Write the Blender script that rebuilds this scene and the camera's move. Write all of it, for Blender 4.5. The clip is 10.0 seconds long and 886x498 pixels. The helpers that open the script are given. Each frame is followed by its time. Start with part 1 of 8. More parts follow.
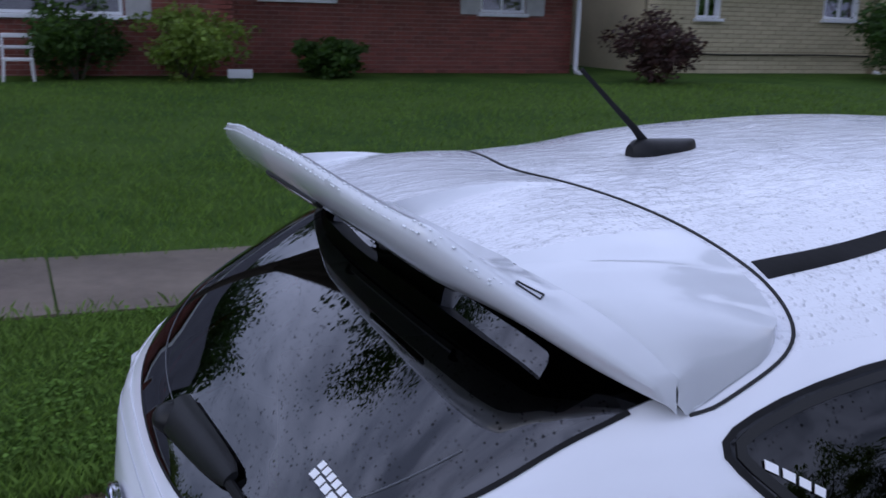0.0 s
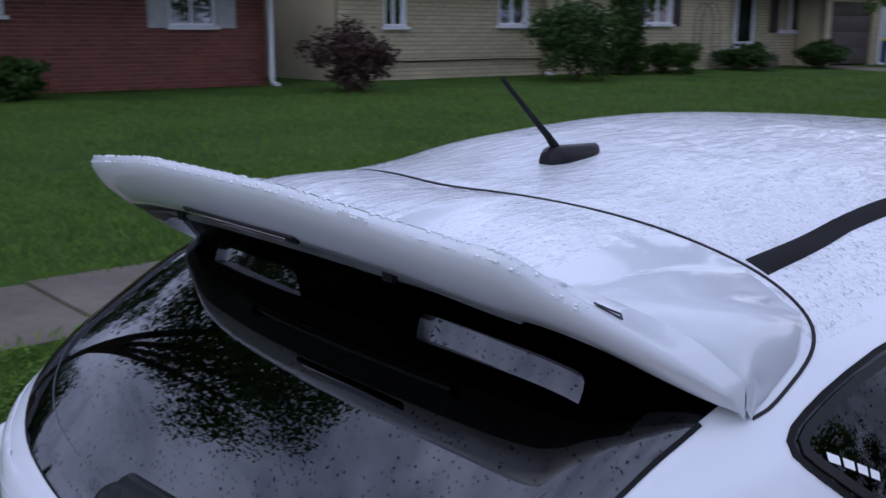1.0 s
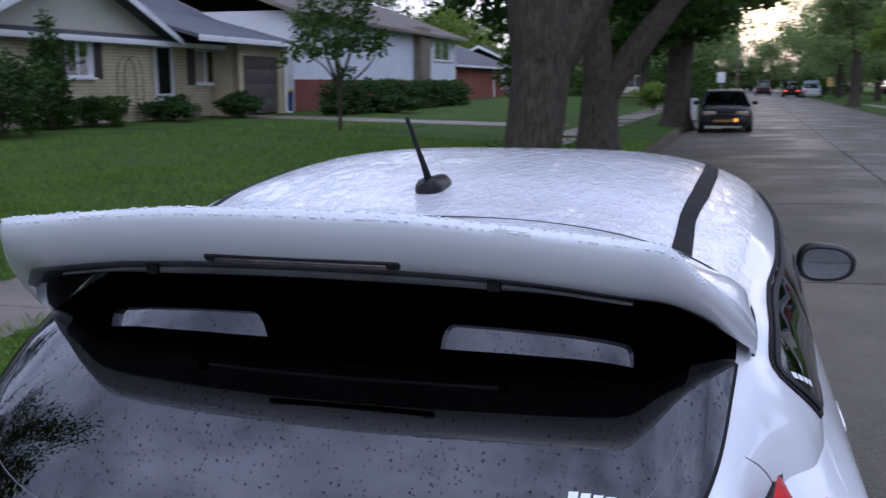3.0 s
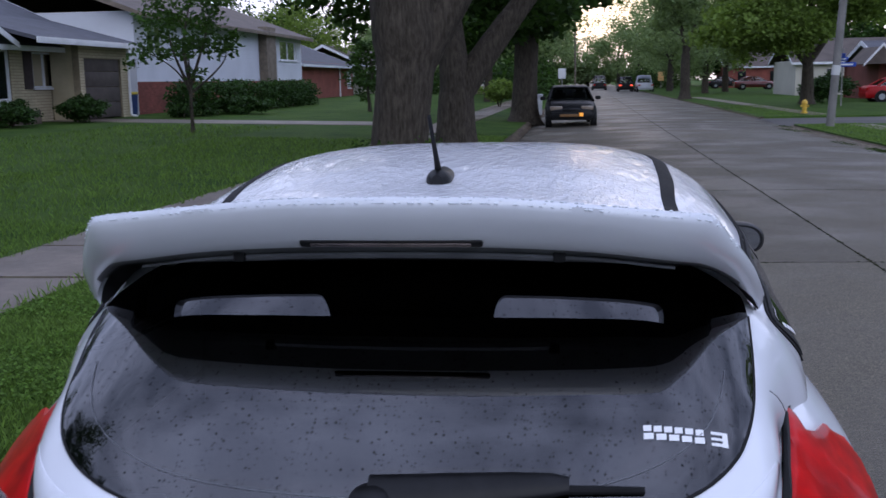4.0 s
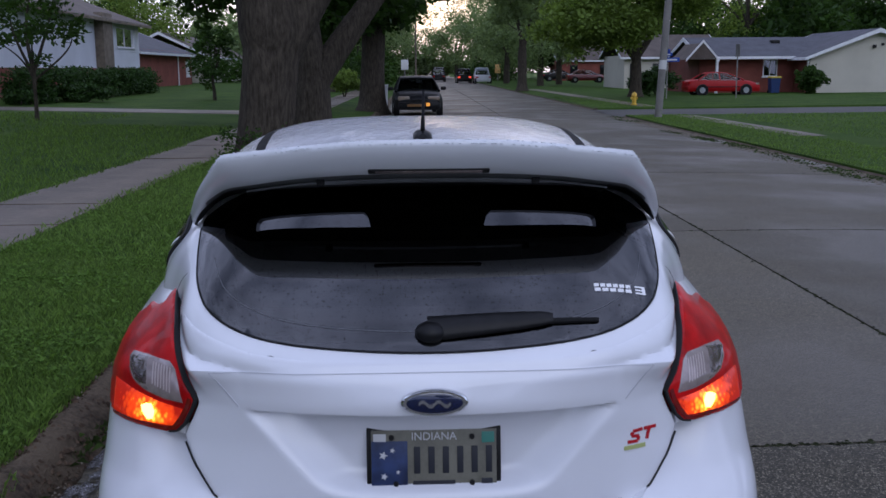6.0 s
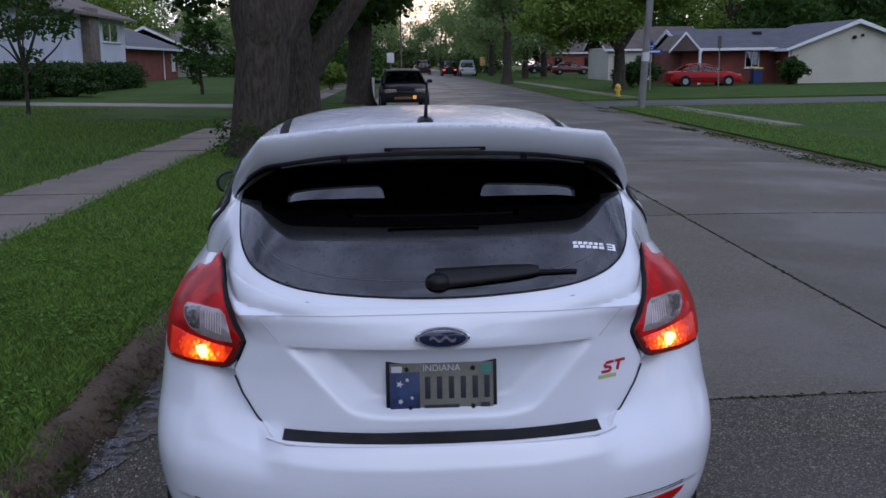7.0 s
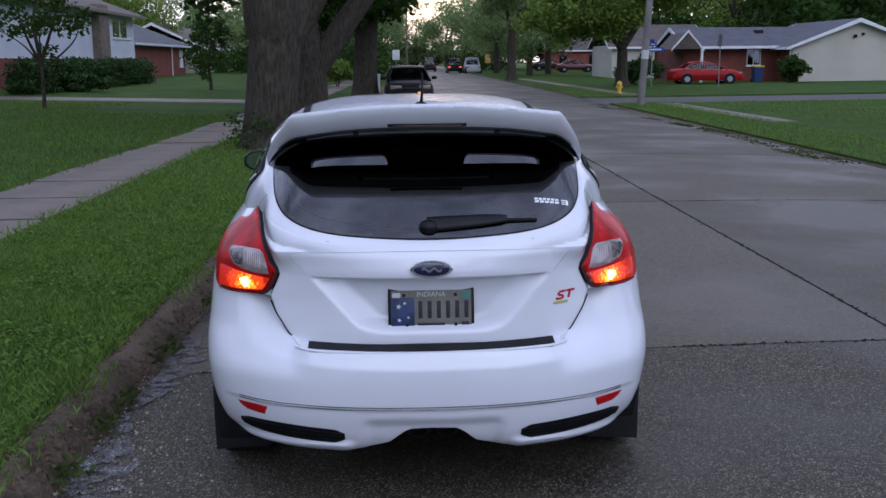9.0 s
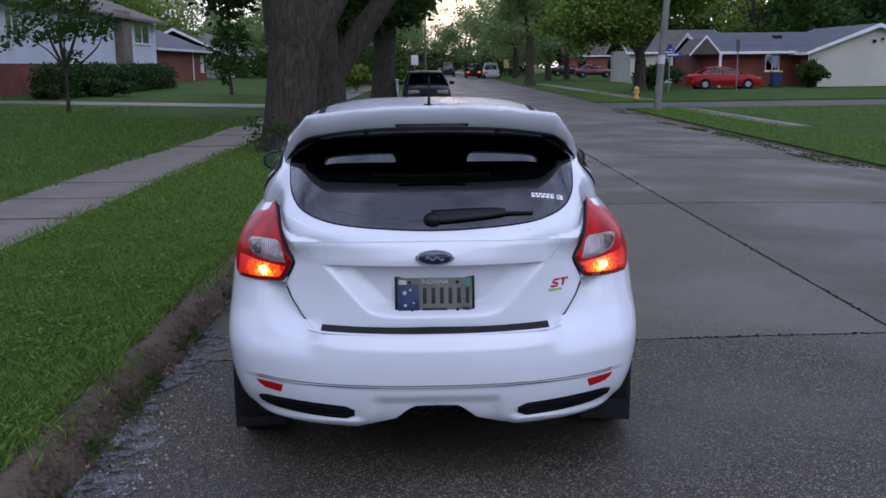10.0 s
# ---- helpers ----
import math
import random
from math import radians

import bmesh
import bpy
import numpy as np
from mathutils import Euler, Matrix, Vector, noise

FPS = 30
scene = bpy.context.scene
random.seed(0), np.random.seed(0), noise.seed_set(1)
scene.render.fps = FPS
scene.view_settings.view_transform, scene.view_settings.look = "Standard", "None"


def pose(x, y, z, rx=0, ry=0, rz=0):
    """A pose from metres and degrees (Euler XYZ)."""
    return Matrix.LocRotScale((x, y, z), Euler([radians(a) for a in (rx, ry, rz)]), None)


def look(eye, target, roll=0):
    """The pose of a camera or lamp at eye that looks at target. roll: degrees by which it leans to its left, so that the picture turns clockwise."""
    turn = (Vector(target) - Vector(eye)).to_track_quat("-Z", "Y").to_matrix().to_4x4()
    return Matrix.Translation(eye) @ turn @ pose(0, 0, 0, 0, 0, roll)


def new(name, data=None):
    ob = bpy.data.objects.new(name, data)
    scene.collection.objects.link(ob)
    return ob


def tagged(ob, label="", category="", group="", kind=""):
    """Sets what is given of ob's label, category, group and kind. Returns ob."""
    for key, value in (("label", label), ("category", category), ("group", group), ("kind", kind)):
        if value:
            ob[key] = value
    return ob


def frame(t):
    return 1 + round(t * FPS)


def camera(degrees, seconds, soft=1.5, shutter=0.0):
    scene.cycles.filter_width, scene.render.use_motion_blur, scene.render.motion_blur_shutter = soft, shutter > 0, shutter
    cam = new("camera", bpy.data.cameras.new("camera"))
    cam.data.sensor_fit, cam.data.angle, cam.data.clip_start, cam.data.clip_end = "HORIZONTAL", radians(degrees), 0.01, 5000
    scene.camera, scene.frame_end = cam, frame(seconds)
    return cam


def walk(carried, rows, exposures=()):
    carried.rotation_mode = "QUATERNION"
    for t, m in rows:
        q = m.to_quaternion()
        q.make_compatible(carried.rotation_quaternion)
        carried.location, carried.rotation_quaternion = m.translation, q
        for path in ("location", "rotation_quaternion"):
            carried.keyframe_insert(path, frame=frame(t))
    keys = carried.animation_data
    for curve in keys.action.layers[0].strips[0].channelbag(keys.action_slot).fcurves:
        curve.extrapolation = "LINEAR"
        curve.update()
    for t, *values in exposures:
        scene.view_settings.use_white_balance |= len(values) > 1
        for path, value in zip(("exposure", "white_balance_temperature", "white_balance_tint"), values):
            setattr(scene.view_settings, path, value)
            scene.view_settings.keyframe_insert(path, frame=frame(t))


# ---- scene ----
cam = camera(47.6, 10.0, shutter=0.35)
PATH = [
    (0, (1.509, -0.209, 1.673), (-0.273, 0.576, 1.217), 1.6),
    (0.5, (1.383, -0.367, 1.665), (-0.282, 0.661, 1.252), 1.7),
    (1, (1.209, -0.494, 1.665), (-0.254, 0.801, 1.239), 0.3),
    (1.5, (0.992, -0.673, 1.646), (-0.182, 0.894, 1.238), 1.7),
    (2, (0.85, -0.834, 1.651), (-0.083, 0.896, 1.284), 2.8),
    (2.5, (0.768, -1.005, 1.655), (-0.044, 0.781, 1.268), 0.8),
    (3, (0.573, -1.102, 1.651), (0.043, 0.799, 1.326), -0.2),
    (4.5, (0.106, -1.563, 1.662), (-0.004, 0.405, 1.321), -0.7),
    (5, (-0.056, -1.766, 1.655), (-0.008, 0.202, 1.304), -0.2),
    (6.5, (-0.081, -2.521, 1.647), (0.011, -0.554, 1.294), -0.5),
    (7, (-0.144, -2.758, 1.654), (-0.035, -0.795, 1.288), -0.7),
    (7.5, (-0.133, -2.952, 1.65), (-0.05, -0.985, 1.298), -0.8),
    (8, (-0.082, -3.195, 1.642), (-0.025, -1.231, 1.267), -0.9),
    (8.5, (-0.085, -3.375, 1.645), (-0.032, -1.408, 1.287), -0.4),
    (9, (-0.136, -3.604, 1.645), (-0.037, -1.642, 1.274), -0.5),
    (9.5, (-0.127, -3.784, 1.654), (-0.034, -1.817, 1.305), -0.6),
    (10, (-0.089, -3.91, 1.644), (-0.027, -1.944, 1.283), -0.5),
]
EXPOSURES = [(0, -0.02), (1.5, 0.02), (3.0, 0.35), (4.5, 0.05), (6.4, -0.16), (7.5, -0.05), (8.5, 0.10), (10.0, 0.15)]
walk(cam, [(t, look(eye, target, roll)) for t, eye, target, roll in PATH], EXPOSURES)

# ---- sky and light: a bright overcast dusk with the sunset glow ahead ----
world = bpy.data.worlds.new("sky")
scene.world = world
world.use_nodes = True
wn, wl = world.node_tree.nodes, world.node_tree.links
wn.clear()
w_out = wn.new("ShaderNodeOutputWorld")
w_bg = wn.new("ShaderNodeBackground")
w_sky = wn.new("ShaderNodeTexSky")
w_sky.sky_type = "NISHITA"
w_sky.sun_disc = False
w_sky.sun_elevation = radians(7)
w_sky.sun_rotation = radians(4)
w_sky.air_density, w_sky.dust_density, w_sky.ozone_density = 1.0, 3.0, 2.0
w_tc = wn.new("ShaderNodeTexCoord")
w_map = wn.new("ShaderNodeMapping")
w_map.inputs["Scale"].default_value = (1.6, 1.0, 2.4)
w_noise = wn.new("ShaderNodeTexNoise")
w_noise.inputs["Scale"].default_value = 2.6
w_noise.inputs["Detail"].default_value = 7.0
w_noise.inputs["Roughness"].default_value = 0.55
w_ramp = wn.new("ShaderNodeValToRGB")
w_ramp.color_ramp.elements[0].position, w_ramp.color_ramp.elements[0].color = 0.36, (2.9, 3.4, 5.35, 1)
w_ramp.color_ramp.elements[1].position, w_ramp.color_ramp.elements[1].color = 0.66, (8.5, 9.6, 14.2, 1)
w_mix = wn.new("ShaderNodeMix")
w_mix.data_type = "RGBA"
w_mix.inputs["Factor"].default_value = 0.8
wl.new(w_tc.outputs["Generated"], w_map.inputs["Vector"])
wl.new(w_map.outputs["Vector"], w_noise.inputs["Vector"])
wl.new(w_noise.outputs["Fac"], w_ramp.inputs["Fac"])
wl.new(w_sky.outputs["Color"], w_mix.inputs["A"])
wl.new(w_ramp.outputs["Color"], w_mix.inputs["B"])
wl.new(w_mix.outputs["Result"], w_bg.inputs["Color"])
w_bg.inputs["Strength"].default_value = 0.15
wl.new(w_bg.outputs["Background"], w_out.inputs["Surface"])

# Soft fill lamp from behind, added to brighten the car's rear.
sun = new("sun", bpy.data.lights.new("sun", "SUN"))
sun.data.energy, sun.data.angle, sun.data.color = 0.55, radians(50), (0.95, 0.97, 1.0)
sun.matrix_world = look((3.0, -12.0, 8.0), (0, 0, 0))

# ---- materials ----
def material(name, color, rough=0.6, metal=0.0, coat=0.0, coat_rough=0.05, noise_scale=0.0, vary=0.2, fine=0.0, bump=0.0, bump_scale=60.0,
             second=None, spec=0.5, random_vary=0.0, emission=None, strength=0.0, transmission=0.0, ior=1.45, sheen=0.0, space="Object"):
    """A node material: a base colour varied at two scales, with relief."""
    m = bpy.data.materials.new(name)
    m.use_nodes = True
    nt = m.node_tree
    b = nt.nodes["Principled BSDF"]
    b.inputs["Roughness"].default_value = rough
    b.inputs["Metallic"].default_value = metal
    b.inputs["Coat Weight"].default_value = coat
    b.inputs["Coat Roughness"].default_value = coat_rough
    b.inputs["Specular IOR Level"].default_value = spec
    b.inputs["Transmission Weight"].default_value = transmission
    b.inputs["IOR"].default_value = ior
    base = (*color, 1)
    b.inputs["Base Color"].default_value = base
    if emission:
        b.inputs["Emission Color"].default_value = (*emission, 1)
        b.inputs["Emission Strength"].default_value = strength
    tc = nt.nodes.new("ShaderNodeTexCoord")
    out = None
    if noise_scale:
        n1 = nt.nodes.new("ShaderNodeTexNoise")
        n1.inputs["Scale"].default_value, n1.inputs["Detail"].default_value = noise_scale, 6
        n2 = nt.nodes.new("ShaderNodeTexNoise")
        n2.inputs["Scale"].default_value, n2.inputs["Detail"].default_value = noise_scale * 11, 4
        nt.links.new(tc.outputs[space], n1.inputs["Vector"])
        nt.links.new(tc.outputs[space], n2.inputs["Vector"])
        add = nt.nodes.new("ShaderNodeMath")
        add.operation = "MULTIPLY_ADD"
        add.inputs[1].default_value = fine
        nt.links.new(n2.outputs["Fac"], add.inputs[0])
        nt.links.new(n1.outputs["Fac"], add.inputs[2])
        ramp = nt.nodes.new("ShaderNodeValToRGB")
        lo, hi = 0.34 + fine * 0.4, 0.66 + fine * 0.6
        ramp.color_ramp.elements[0].position, ramp.color_ramp.elements[1].position = min(lo, 0.9), min(hi, 1.0)
        dark = second or tuple(c * (1 - vary) for c in color)
        light = color if second else tuple(min(1, c * (1 + vary)) for c in color)
        ramp.color_ramp.elements[0].color, ramp.color_ramp.elements[1].color = (*dark, 1), (*light, 1)
        nt.links.new(add.outputs[0], ramp.inputs["Fac"])
        out = ramp.outputs["Color"]
    if random_vary:
        info = nt.nodes.new("ShaderNodeObjectInfo")
        geo = nt.nodes.new("ShaderNodeNewGeometry")
        s = nt.nodes.new("ShaderNodeMath")
        s.operation = "ADD"
        nt.links.new(info.outputs["Random"], s.inputs[0])
        nt.links.new(geo.outputs["Random Per Island"], s.inputs[1])
        fr = nt.nodes.new("ShaderNodeMath")
        fr.operation = "FRACT"
        nt.links.new(s.outputs[0], fr.inputs[0])
        mr = nt.nodes.new("ShaderNodeMapRange")
        mr.inputs["To Min"].default_value, mr.inputs["To Max"].default_value = 1 - random_vary, 1 + random_vary
        nt.links.new(fr.outputs[0], mr.inputs["Value"])
        mul = nt.nodes.new("ShaderNodeVectorMath")
        mul.operation = "SCALE"
        if out:
            nt.links.new(out, mul.inputs[0])
        else:
            mul.inputs[0].default_value = color
        nt.links.new(mr.outputs["Result"], mul.inputs["Scale"])
        out = mul.outputs["Vector"]
    if out:
        nt.links.new(out, b.inputs["Base Color"])
    if bump:
        n3 = nt.nodes.new("ShaderNodeTexNoise")
        n3.inputs["Scale"].default_value, n3.inputs["Detail"].default_value = bump_scale, 5
        nt.links.new(tc.outputs[space], n3.inputs["Vector"])
        bp = nt.nodes.new("ShaderNodeBump")
        bp.inputs["Strength"].default_value, bp.inputs["Distance"].default_value = bump, 0.01
        nt.links.new(n3.outputs["Fac"], bp.inputs["Height"])
        nt.links.new(bp.outputs["Normal"], b.inputs["Normal"])
    return m


def beads(m, scale, size, strength, target="Coat Normal", cover=0.6, distance=0.0015):
    """Adds rain drops to a material: round bumps of uneven size, in patches."""
    nt = m.node_tree
    b = nt.nodes["Principled BSDF"]
    tc = nt.nodes.new("ShaderNodeTexCoord")
    vo = nt.nodes.new("ShaderNodeTexVoronoi")
    vo.inputs["Scale"].default_value = scale
    vo.inputs["Randomness"].default_value = 1.0
    nt.links.new(tc.outputs["Object"], vo.inputs["Vector"])
    mr = nt.nodes.new("ShaderNodeMapRange")
    mr.interpolation_type = "SMOOTHSTEP"
    mr.inputs["From Min"].default_value, mr.inputs["From Max"].default_value = size, 0.0
    nt.links.new(vo.outputs["Distance"], mr.inputs["Value"])
    keep = nt.nodes.new("ShaderNodeMath")
    keep.operation = "LESS_THAN"
    keep.inputs[1].default_value = cover
    sep = nt.nodes.new("ShaderNodeSeparateColor")
    nt.links.new(vo.outputs["Color"], sep.inputs["Color"])
    nt.links.new(sep.outputs["Red"], keep.inputs[0])
    mu = nt.nodes.new("ShaderNodeMath")
    mu.operation = "MULTIPLY"
    nt.links.new(mr.outputs["Result"], mu.inputs[0])
    nt.links.new(keep.outputs[0], mu.inputs[1])
    bp = nt.nodes.new("ShaderNodeBump")
    bp.inputs["Strength"].default_value, bp.inputs["Distance"].default_value = strength, distance
    nt.links.new(mu.outputs[0], bp.inputs["Height"])
    nt.links.new(bp.outputs["Normal"], b.inputs[target])
    return m, mu


M_paint = material("white_paint", (0.74, 0.75, 0.80), 0.35, coat=1.0, coat_rough=0.03, noise_scale=2.2, vary=0.03)
M_wet_paint = material("white_paint_wet", (0.74, 0.75, 0.80), 0.4, coat=1.0, coat_rough=0.05, noise_scale=2.2, vary=0.03)
beads(M_wet_paint, 150, 0.5, 1.0, "Coat Normal", 0.8, 0.0018)
beads(M_wet_paint, 95, 0.5, 1.0, "Normal", 0.6, 0.0022)


def water_film(m, size, distance):
    """Rain running off in uneven streaks along the roof, over the beads."""
    nt = m.node_tree
    b = nt.nodes["Principled BSDF"]
    tc = nt.nodes.new("ShaderNodeTexCoord")
    mp = nt.nodes.new("ShaderNodeMapping")
    mp.inputs["Scale"].default_value = size
    nz = nt.nodes.new("ShaderNodeTexNoise")
    nz.inputs["Scale"].default_value, nz.inputs["Detail"].default_value, nz.inputs["Roughness"].default_value = 1.0, 4, 0.65
    nt.links.new(tc.outputs["Object"], mp.inputs["Vector"])
    nt.links.new(mp.outputs["Vector"], nz.inputs["Vector"])
    mr = nt.nodes.new("ShaderNodeMapRange")
    mr.interpolation_type = "SMOOTHSTEP"
    mr.inputs["From Min"].default_value, mr.inputs["From Max"].default_value = 0.44, 0.60
    nt.links.new(nz.outputs["Fac"], mr.inputs["Value"])
    bp = nt.nodes.new("ShaderNodeBump")
    bp.inputs["Strength"].default_value, bp.inputs["Distance"].default_value = 1.0, distance
    nt.links.new(mr.outputs["Result"], bp.inputs["Height"])
    nt.links.new(b.inputs["Coat Normal"].links[0].from_socket, bp.inputs["Normal"])
    nt.links.new(bp.outputs["Normal"], b.inputs["Coat Normal"])


water_film(M_wet_paint, (34, 13, 34), 0.0022)
M_spoiler = material("white_spoiler_paint", (0.68, 0.70, 0.745), 0.4, coat=1.0, coat_rough=0.06, noise_scale=2.5, vary=0.04)
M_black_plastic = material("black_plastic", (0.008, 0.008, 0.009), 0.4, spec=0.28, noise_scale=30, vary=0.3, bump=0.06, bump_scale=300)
# Dark grey for white paint: the underside's shade is put into the colour.
M_shade_grey = material("grey_underside", (0.11, 0.114, 0.122), 0.45, noise_scale=12, vary=0.2)
M_gap = material("panel_gap", (0.01, 0.01, 0.011), 0.7)
M_rubber = material("rubber", (0.012, 0.012, 0.013), 0.75, noise_scale=9, vary=0.3, bump=0.1, bump_scale=90, spec=0.2)
M_chrome = material("chrome", (0.75, 0.76, 0.78), 0.12, metal=1.0)
M_rim = material("wheel_alloy", (0.35, 0.36, 0.38), 0.3, metal=0.9)
M_red_lens = material("red_lens", (0.42, 0.004, 0.006), 0.3, coat=0.22, coat_rough=0.03, noise_scale=14, vary=0.35, spec=0.12)
M_dark_red = material("dark_red_lens", (0.16, 0.004, 0.006), 0.12, coat=1.0, coat_rough=0.02, noise_scale=14, vary=0.2)
M_clear_lens = material("clear_lens", (0.34, 0.275, 0.27), 0.18, metal=0.3, coat=0.8, coat_rough=0.02, noise_scale=30, vary=0.18, fine=0.3)
M_smoke_lens = material("smoky_lens", (0.11, 0.085, 0.08), 0.15, metal=0.3, coat=1.0, coat_rough=0.02, noise_scale=26, vary=0.4)
M_rib_lens = material("lens_rib", (0.55, 0.47, 0.46), 0.25, metal=0.3, coat=0.8)
M_reflector = material("red_reflector", (0.42, 0.008, 0.010), 0.35, noise_scale=60, vary=0.25, spec=0.12)
M_drop = material("rain_drop", (0.70, 0.73, 0.78), 0.06, coat=1.0, coat_rough=0.02)
M_blue_badge = material("blue_enamel", (0.006, 0.012, 0.05), 0.15, coat=1.0)
M_red_mark = material("red_enamel", (0.45, 0.01, 0.02), 0.25, coat=1.0)
M_green_mark = material("green_mark", (0.38, 0.42, 0.16), 0.4)
M_white_vinyl = material("white_vinyl", (0.82, 0.82, 0.84), 0.5)
M_black_vinyl = material("black_vinyl", (0.012, 0.012, 0.013), 0.6, noise_scale=20, vary=0.4, spec=0.2)
M_plate_face = material("plate_face", (0.15, 0.145, 0.115), 0.45, noise_scale=12, vary=0.25, fine=0.3)
M_plate_blue = material("plate_blue", (0.02, 0.035, 0.10), 0.4, noise_scale=20, vary=0.5)
M_plate_ink = material("plate_ink", (0.015, 0.017, 0.025), 0.5)
M_plate_white = material("plate_white", (0.55, 0.55, 0.56), 0.5)
M_plate_green = material("plate_sticker", (0.05, 0.22, 0.18), 0.5)
M_interior = material("interior_cloth", (0.02, 0.02, 0.022), 0.9, noise_scale=40, vary=0.3)
# Dimmed tint: the reflection of dark trees behind is put into the colour.
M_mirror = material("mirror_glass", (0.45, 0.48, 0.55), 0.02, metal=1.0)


def lit_lens():
    """The running lamp behind its red lens: light falls off from the bulb, broken up by the reflector's facets."""
    m = material("lit_lens", (0.45, 0.02, 0.008), 0.25, coat=0.3)
    nt = m.node_tree
    b = nt.nodes["Principled BSDF"]
    ge = nt.nodes.new("ShaderNodeNewGeometry")
    ab = nt.nodes.new("ShaderNodeVectorMath")
    ab.operation = "ABSOLUTE"
    nt.links.new(ge.outputs["Position"], ab.inputs[0])
    ma = nt.nodes.new("ShaderNodeVectorMath")
    ma.operation = "MULTIPLY_ADD"
    ma.inputs[1].default_value, ma.inputs[2].default_value = (1.0, 0.0, 1.5), (-0.69, 0.0, -0.828 * 1.5)
    nt.links.new(ab.outputs["Vector"], ma.inputs[0])
    ln = nt.nodes.new("ShaderNodeVectorMath")
    ln.operation = "LENGTH"
    nt.links.new(ma.outputs["Vector"], ln.inputs[0])
    vo = nt.nodes.new("ShaderNodeTexVoronoi")
    vo.inputs["Scale"].default_value = 70
    nt.links.new(ge.outputs["Position"], vo.inputs["Vector"])
    mu = nt.nodes.new("ShaderNodeMath")
    mu.operation = "MULTIPLY_ADD"
    mu.inputs[1].default_value = 0.045
    nt.links.new(vo.outputs["Distance"], mu.inputs[0])
    nt.links.new(ln.outputs["Value"], mu.inputs[2])
    mr = nt.nodes.new("ShaderNodeMapRange")
    mr.inputs["From Min"].default_value, mr.inputs["From Max"].default_value = 0.02, 0.115
    nt.links.new(mu.outputs[0], mr.inputs["Value"])
    ramp = nt.nodes.new("ShaderNodeValToRGB")
    e = ramp.color_ramp.elements
    e[0].position, e[0].color = 0.0, (3.6, 2.0, 0.30, 1)
    e[1].position, e[1].color = 1.0, (0.26, 0.004, 0.002, 1)
    for pos, c in ((0.25, (2.6, 0.75, 0.05, 1)), (0.52, (1.2, 0.09, 0.008, 1))):
        e.new(pos).color = c
    nt.links.new(mr.outputs["Result"], ramp.inputs["Fac"])
    nt.links.new(ramp.outputs["Color"], b.inputs["Emission Color"])
    b.inputs["Emission Strength"].default_value = 1.0
    return m


M_bulb = material("lit_bulb", (0.8, 0.5, 0.1), 0.3, emission=(1.0, 0.72, 0.18), strength=4.5)
M_lit = lit_lens()



def tinted_glass(name, tint, wet=True, ior=1.85):
    """Window glass with a dark film: a clear reflection over a view through that is nearly black."""
    m = bpy.data.materials.new(name)
    m.use_nodes = True
    nt = m.node_tree
    nt.nodes.remove(nt.nodes["Principled BSDF"])
    outp = nt.nodes["Material Output"]
    fre = nt.nodes.new("ShaderNodeFresnel")
    fre.inputs["IOR"].default_value = ior
    tr = nt.nodes.new("ShaderNodeBsdfTransparent")
    tr.inputs["Color"].default_value = (*tint, 1)
    gl = nt.nodes.new("ShaderNodeBsdfGlossy")
    gl.inputs["Roughness"].default_value = 0.012
    gl.inputs["Color"].default_value = (0.97, 0.97, 1.0, 1)
    mx = nt.nodes.new("ShaderNodeMixShader")
    nt.links.new(fre.outputs[0], mx.inputs["Fac"])
    nt.links.new(tr.outputs[0], mx.inputs[1])
    nt.links.new(gl.outputs[0], mx.inputs[2])
    nt.links.new(mx.outputs[0], outp.inputs["Surface"])
    if wet:
        tc = nt.nodes.new("ShaderNodeTexCoord")
        total = None
        for scale, size, cover in ((85, 0.28, 0.32), (150, 0.34, 0.36), (40, 0.14, 0.24)):
            vo = nt.nodes.new("ShaderNodeTexVoronoi")
            vo.inputs["Scale"].default_value = scale
            nt.links.new(tc.outputs["Object"], vo.inputs["Vector"])
            mr = nt.nodes.new("ShaderNodeMapRange")
            mr.interpolation_type = "SMOOTHSTEP"
            mr.inputs["From Min"].default_value, mr.inputs["From Max"].default_value = size, size * 0.3
            nt.links.new(vo.outputs["Distance"], mr.inputs["Value"])
            sep = nt.nodes.new("ShaderNodeSeparateColor")
            nt.links.new(vo.outputs["Color"], sep.inputs["Color"])
            keep = nt.nodes.new("ShaderNodeMath")
            keep.operation = "LESS_THAN"
            keep.inputs[1].default_value = cover
            nt.links.new(sep.outputs["Green"], keep.inputs[0])
            mu = nt.nodes.new("ShaderNodeMath")
            mu.operation = "MULTIPLY"
            nt.links.new(mr.outputs["Result"], mu.inputs[0])
            nt.links.new(keep.outputs[0], mu.inputs[1])
            if total:
                ad = nt.nodes.new("ShaderNodeMath")
                ad.operation = "MAXIMUM"
                nt.links.new(total, ad.inputs[0])
                nt.links.new(mu.outputs[0], ad.inputs[1])
                total = ad.outputs[0]
            else:
                total = mu.outputs[0]
        inv = nt.nodes.new("ShaderNodeMath")
        inv.operation = "MULTIPLY_ADD"
        inv.inputs[1].default_value, inv.inputs[2].default_value = -0.75, 1.0
        nt.links.new(total, inv.inputs[0])
        mul = nt.nodes.new("ShaderNodeMath")
        mul.operation = "MULTIPLY"
        nt.links.new(fre.outputs[0], mul.inputs[0])
        nt.links.new(inv.outputs[0], mul.inputs[1])
        nt.links.new(mul.outputs[0], mx.inputs["Fac"])
    return m


M_glass = tinted_glass("tinted_rear_glass", (0.06, 0.06, 0.07))
M_side_glass = tinted_glass("tinted_side_glass", (0.03, 0.03, 0.032), ior=1.5)
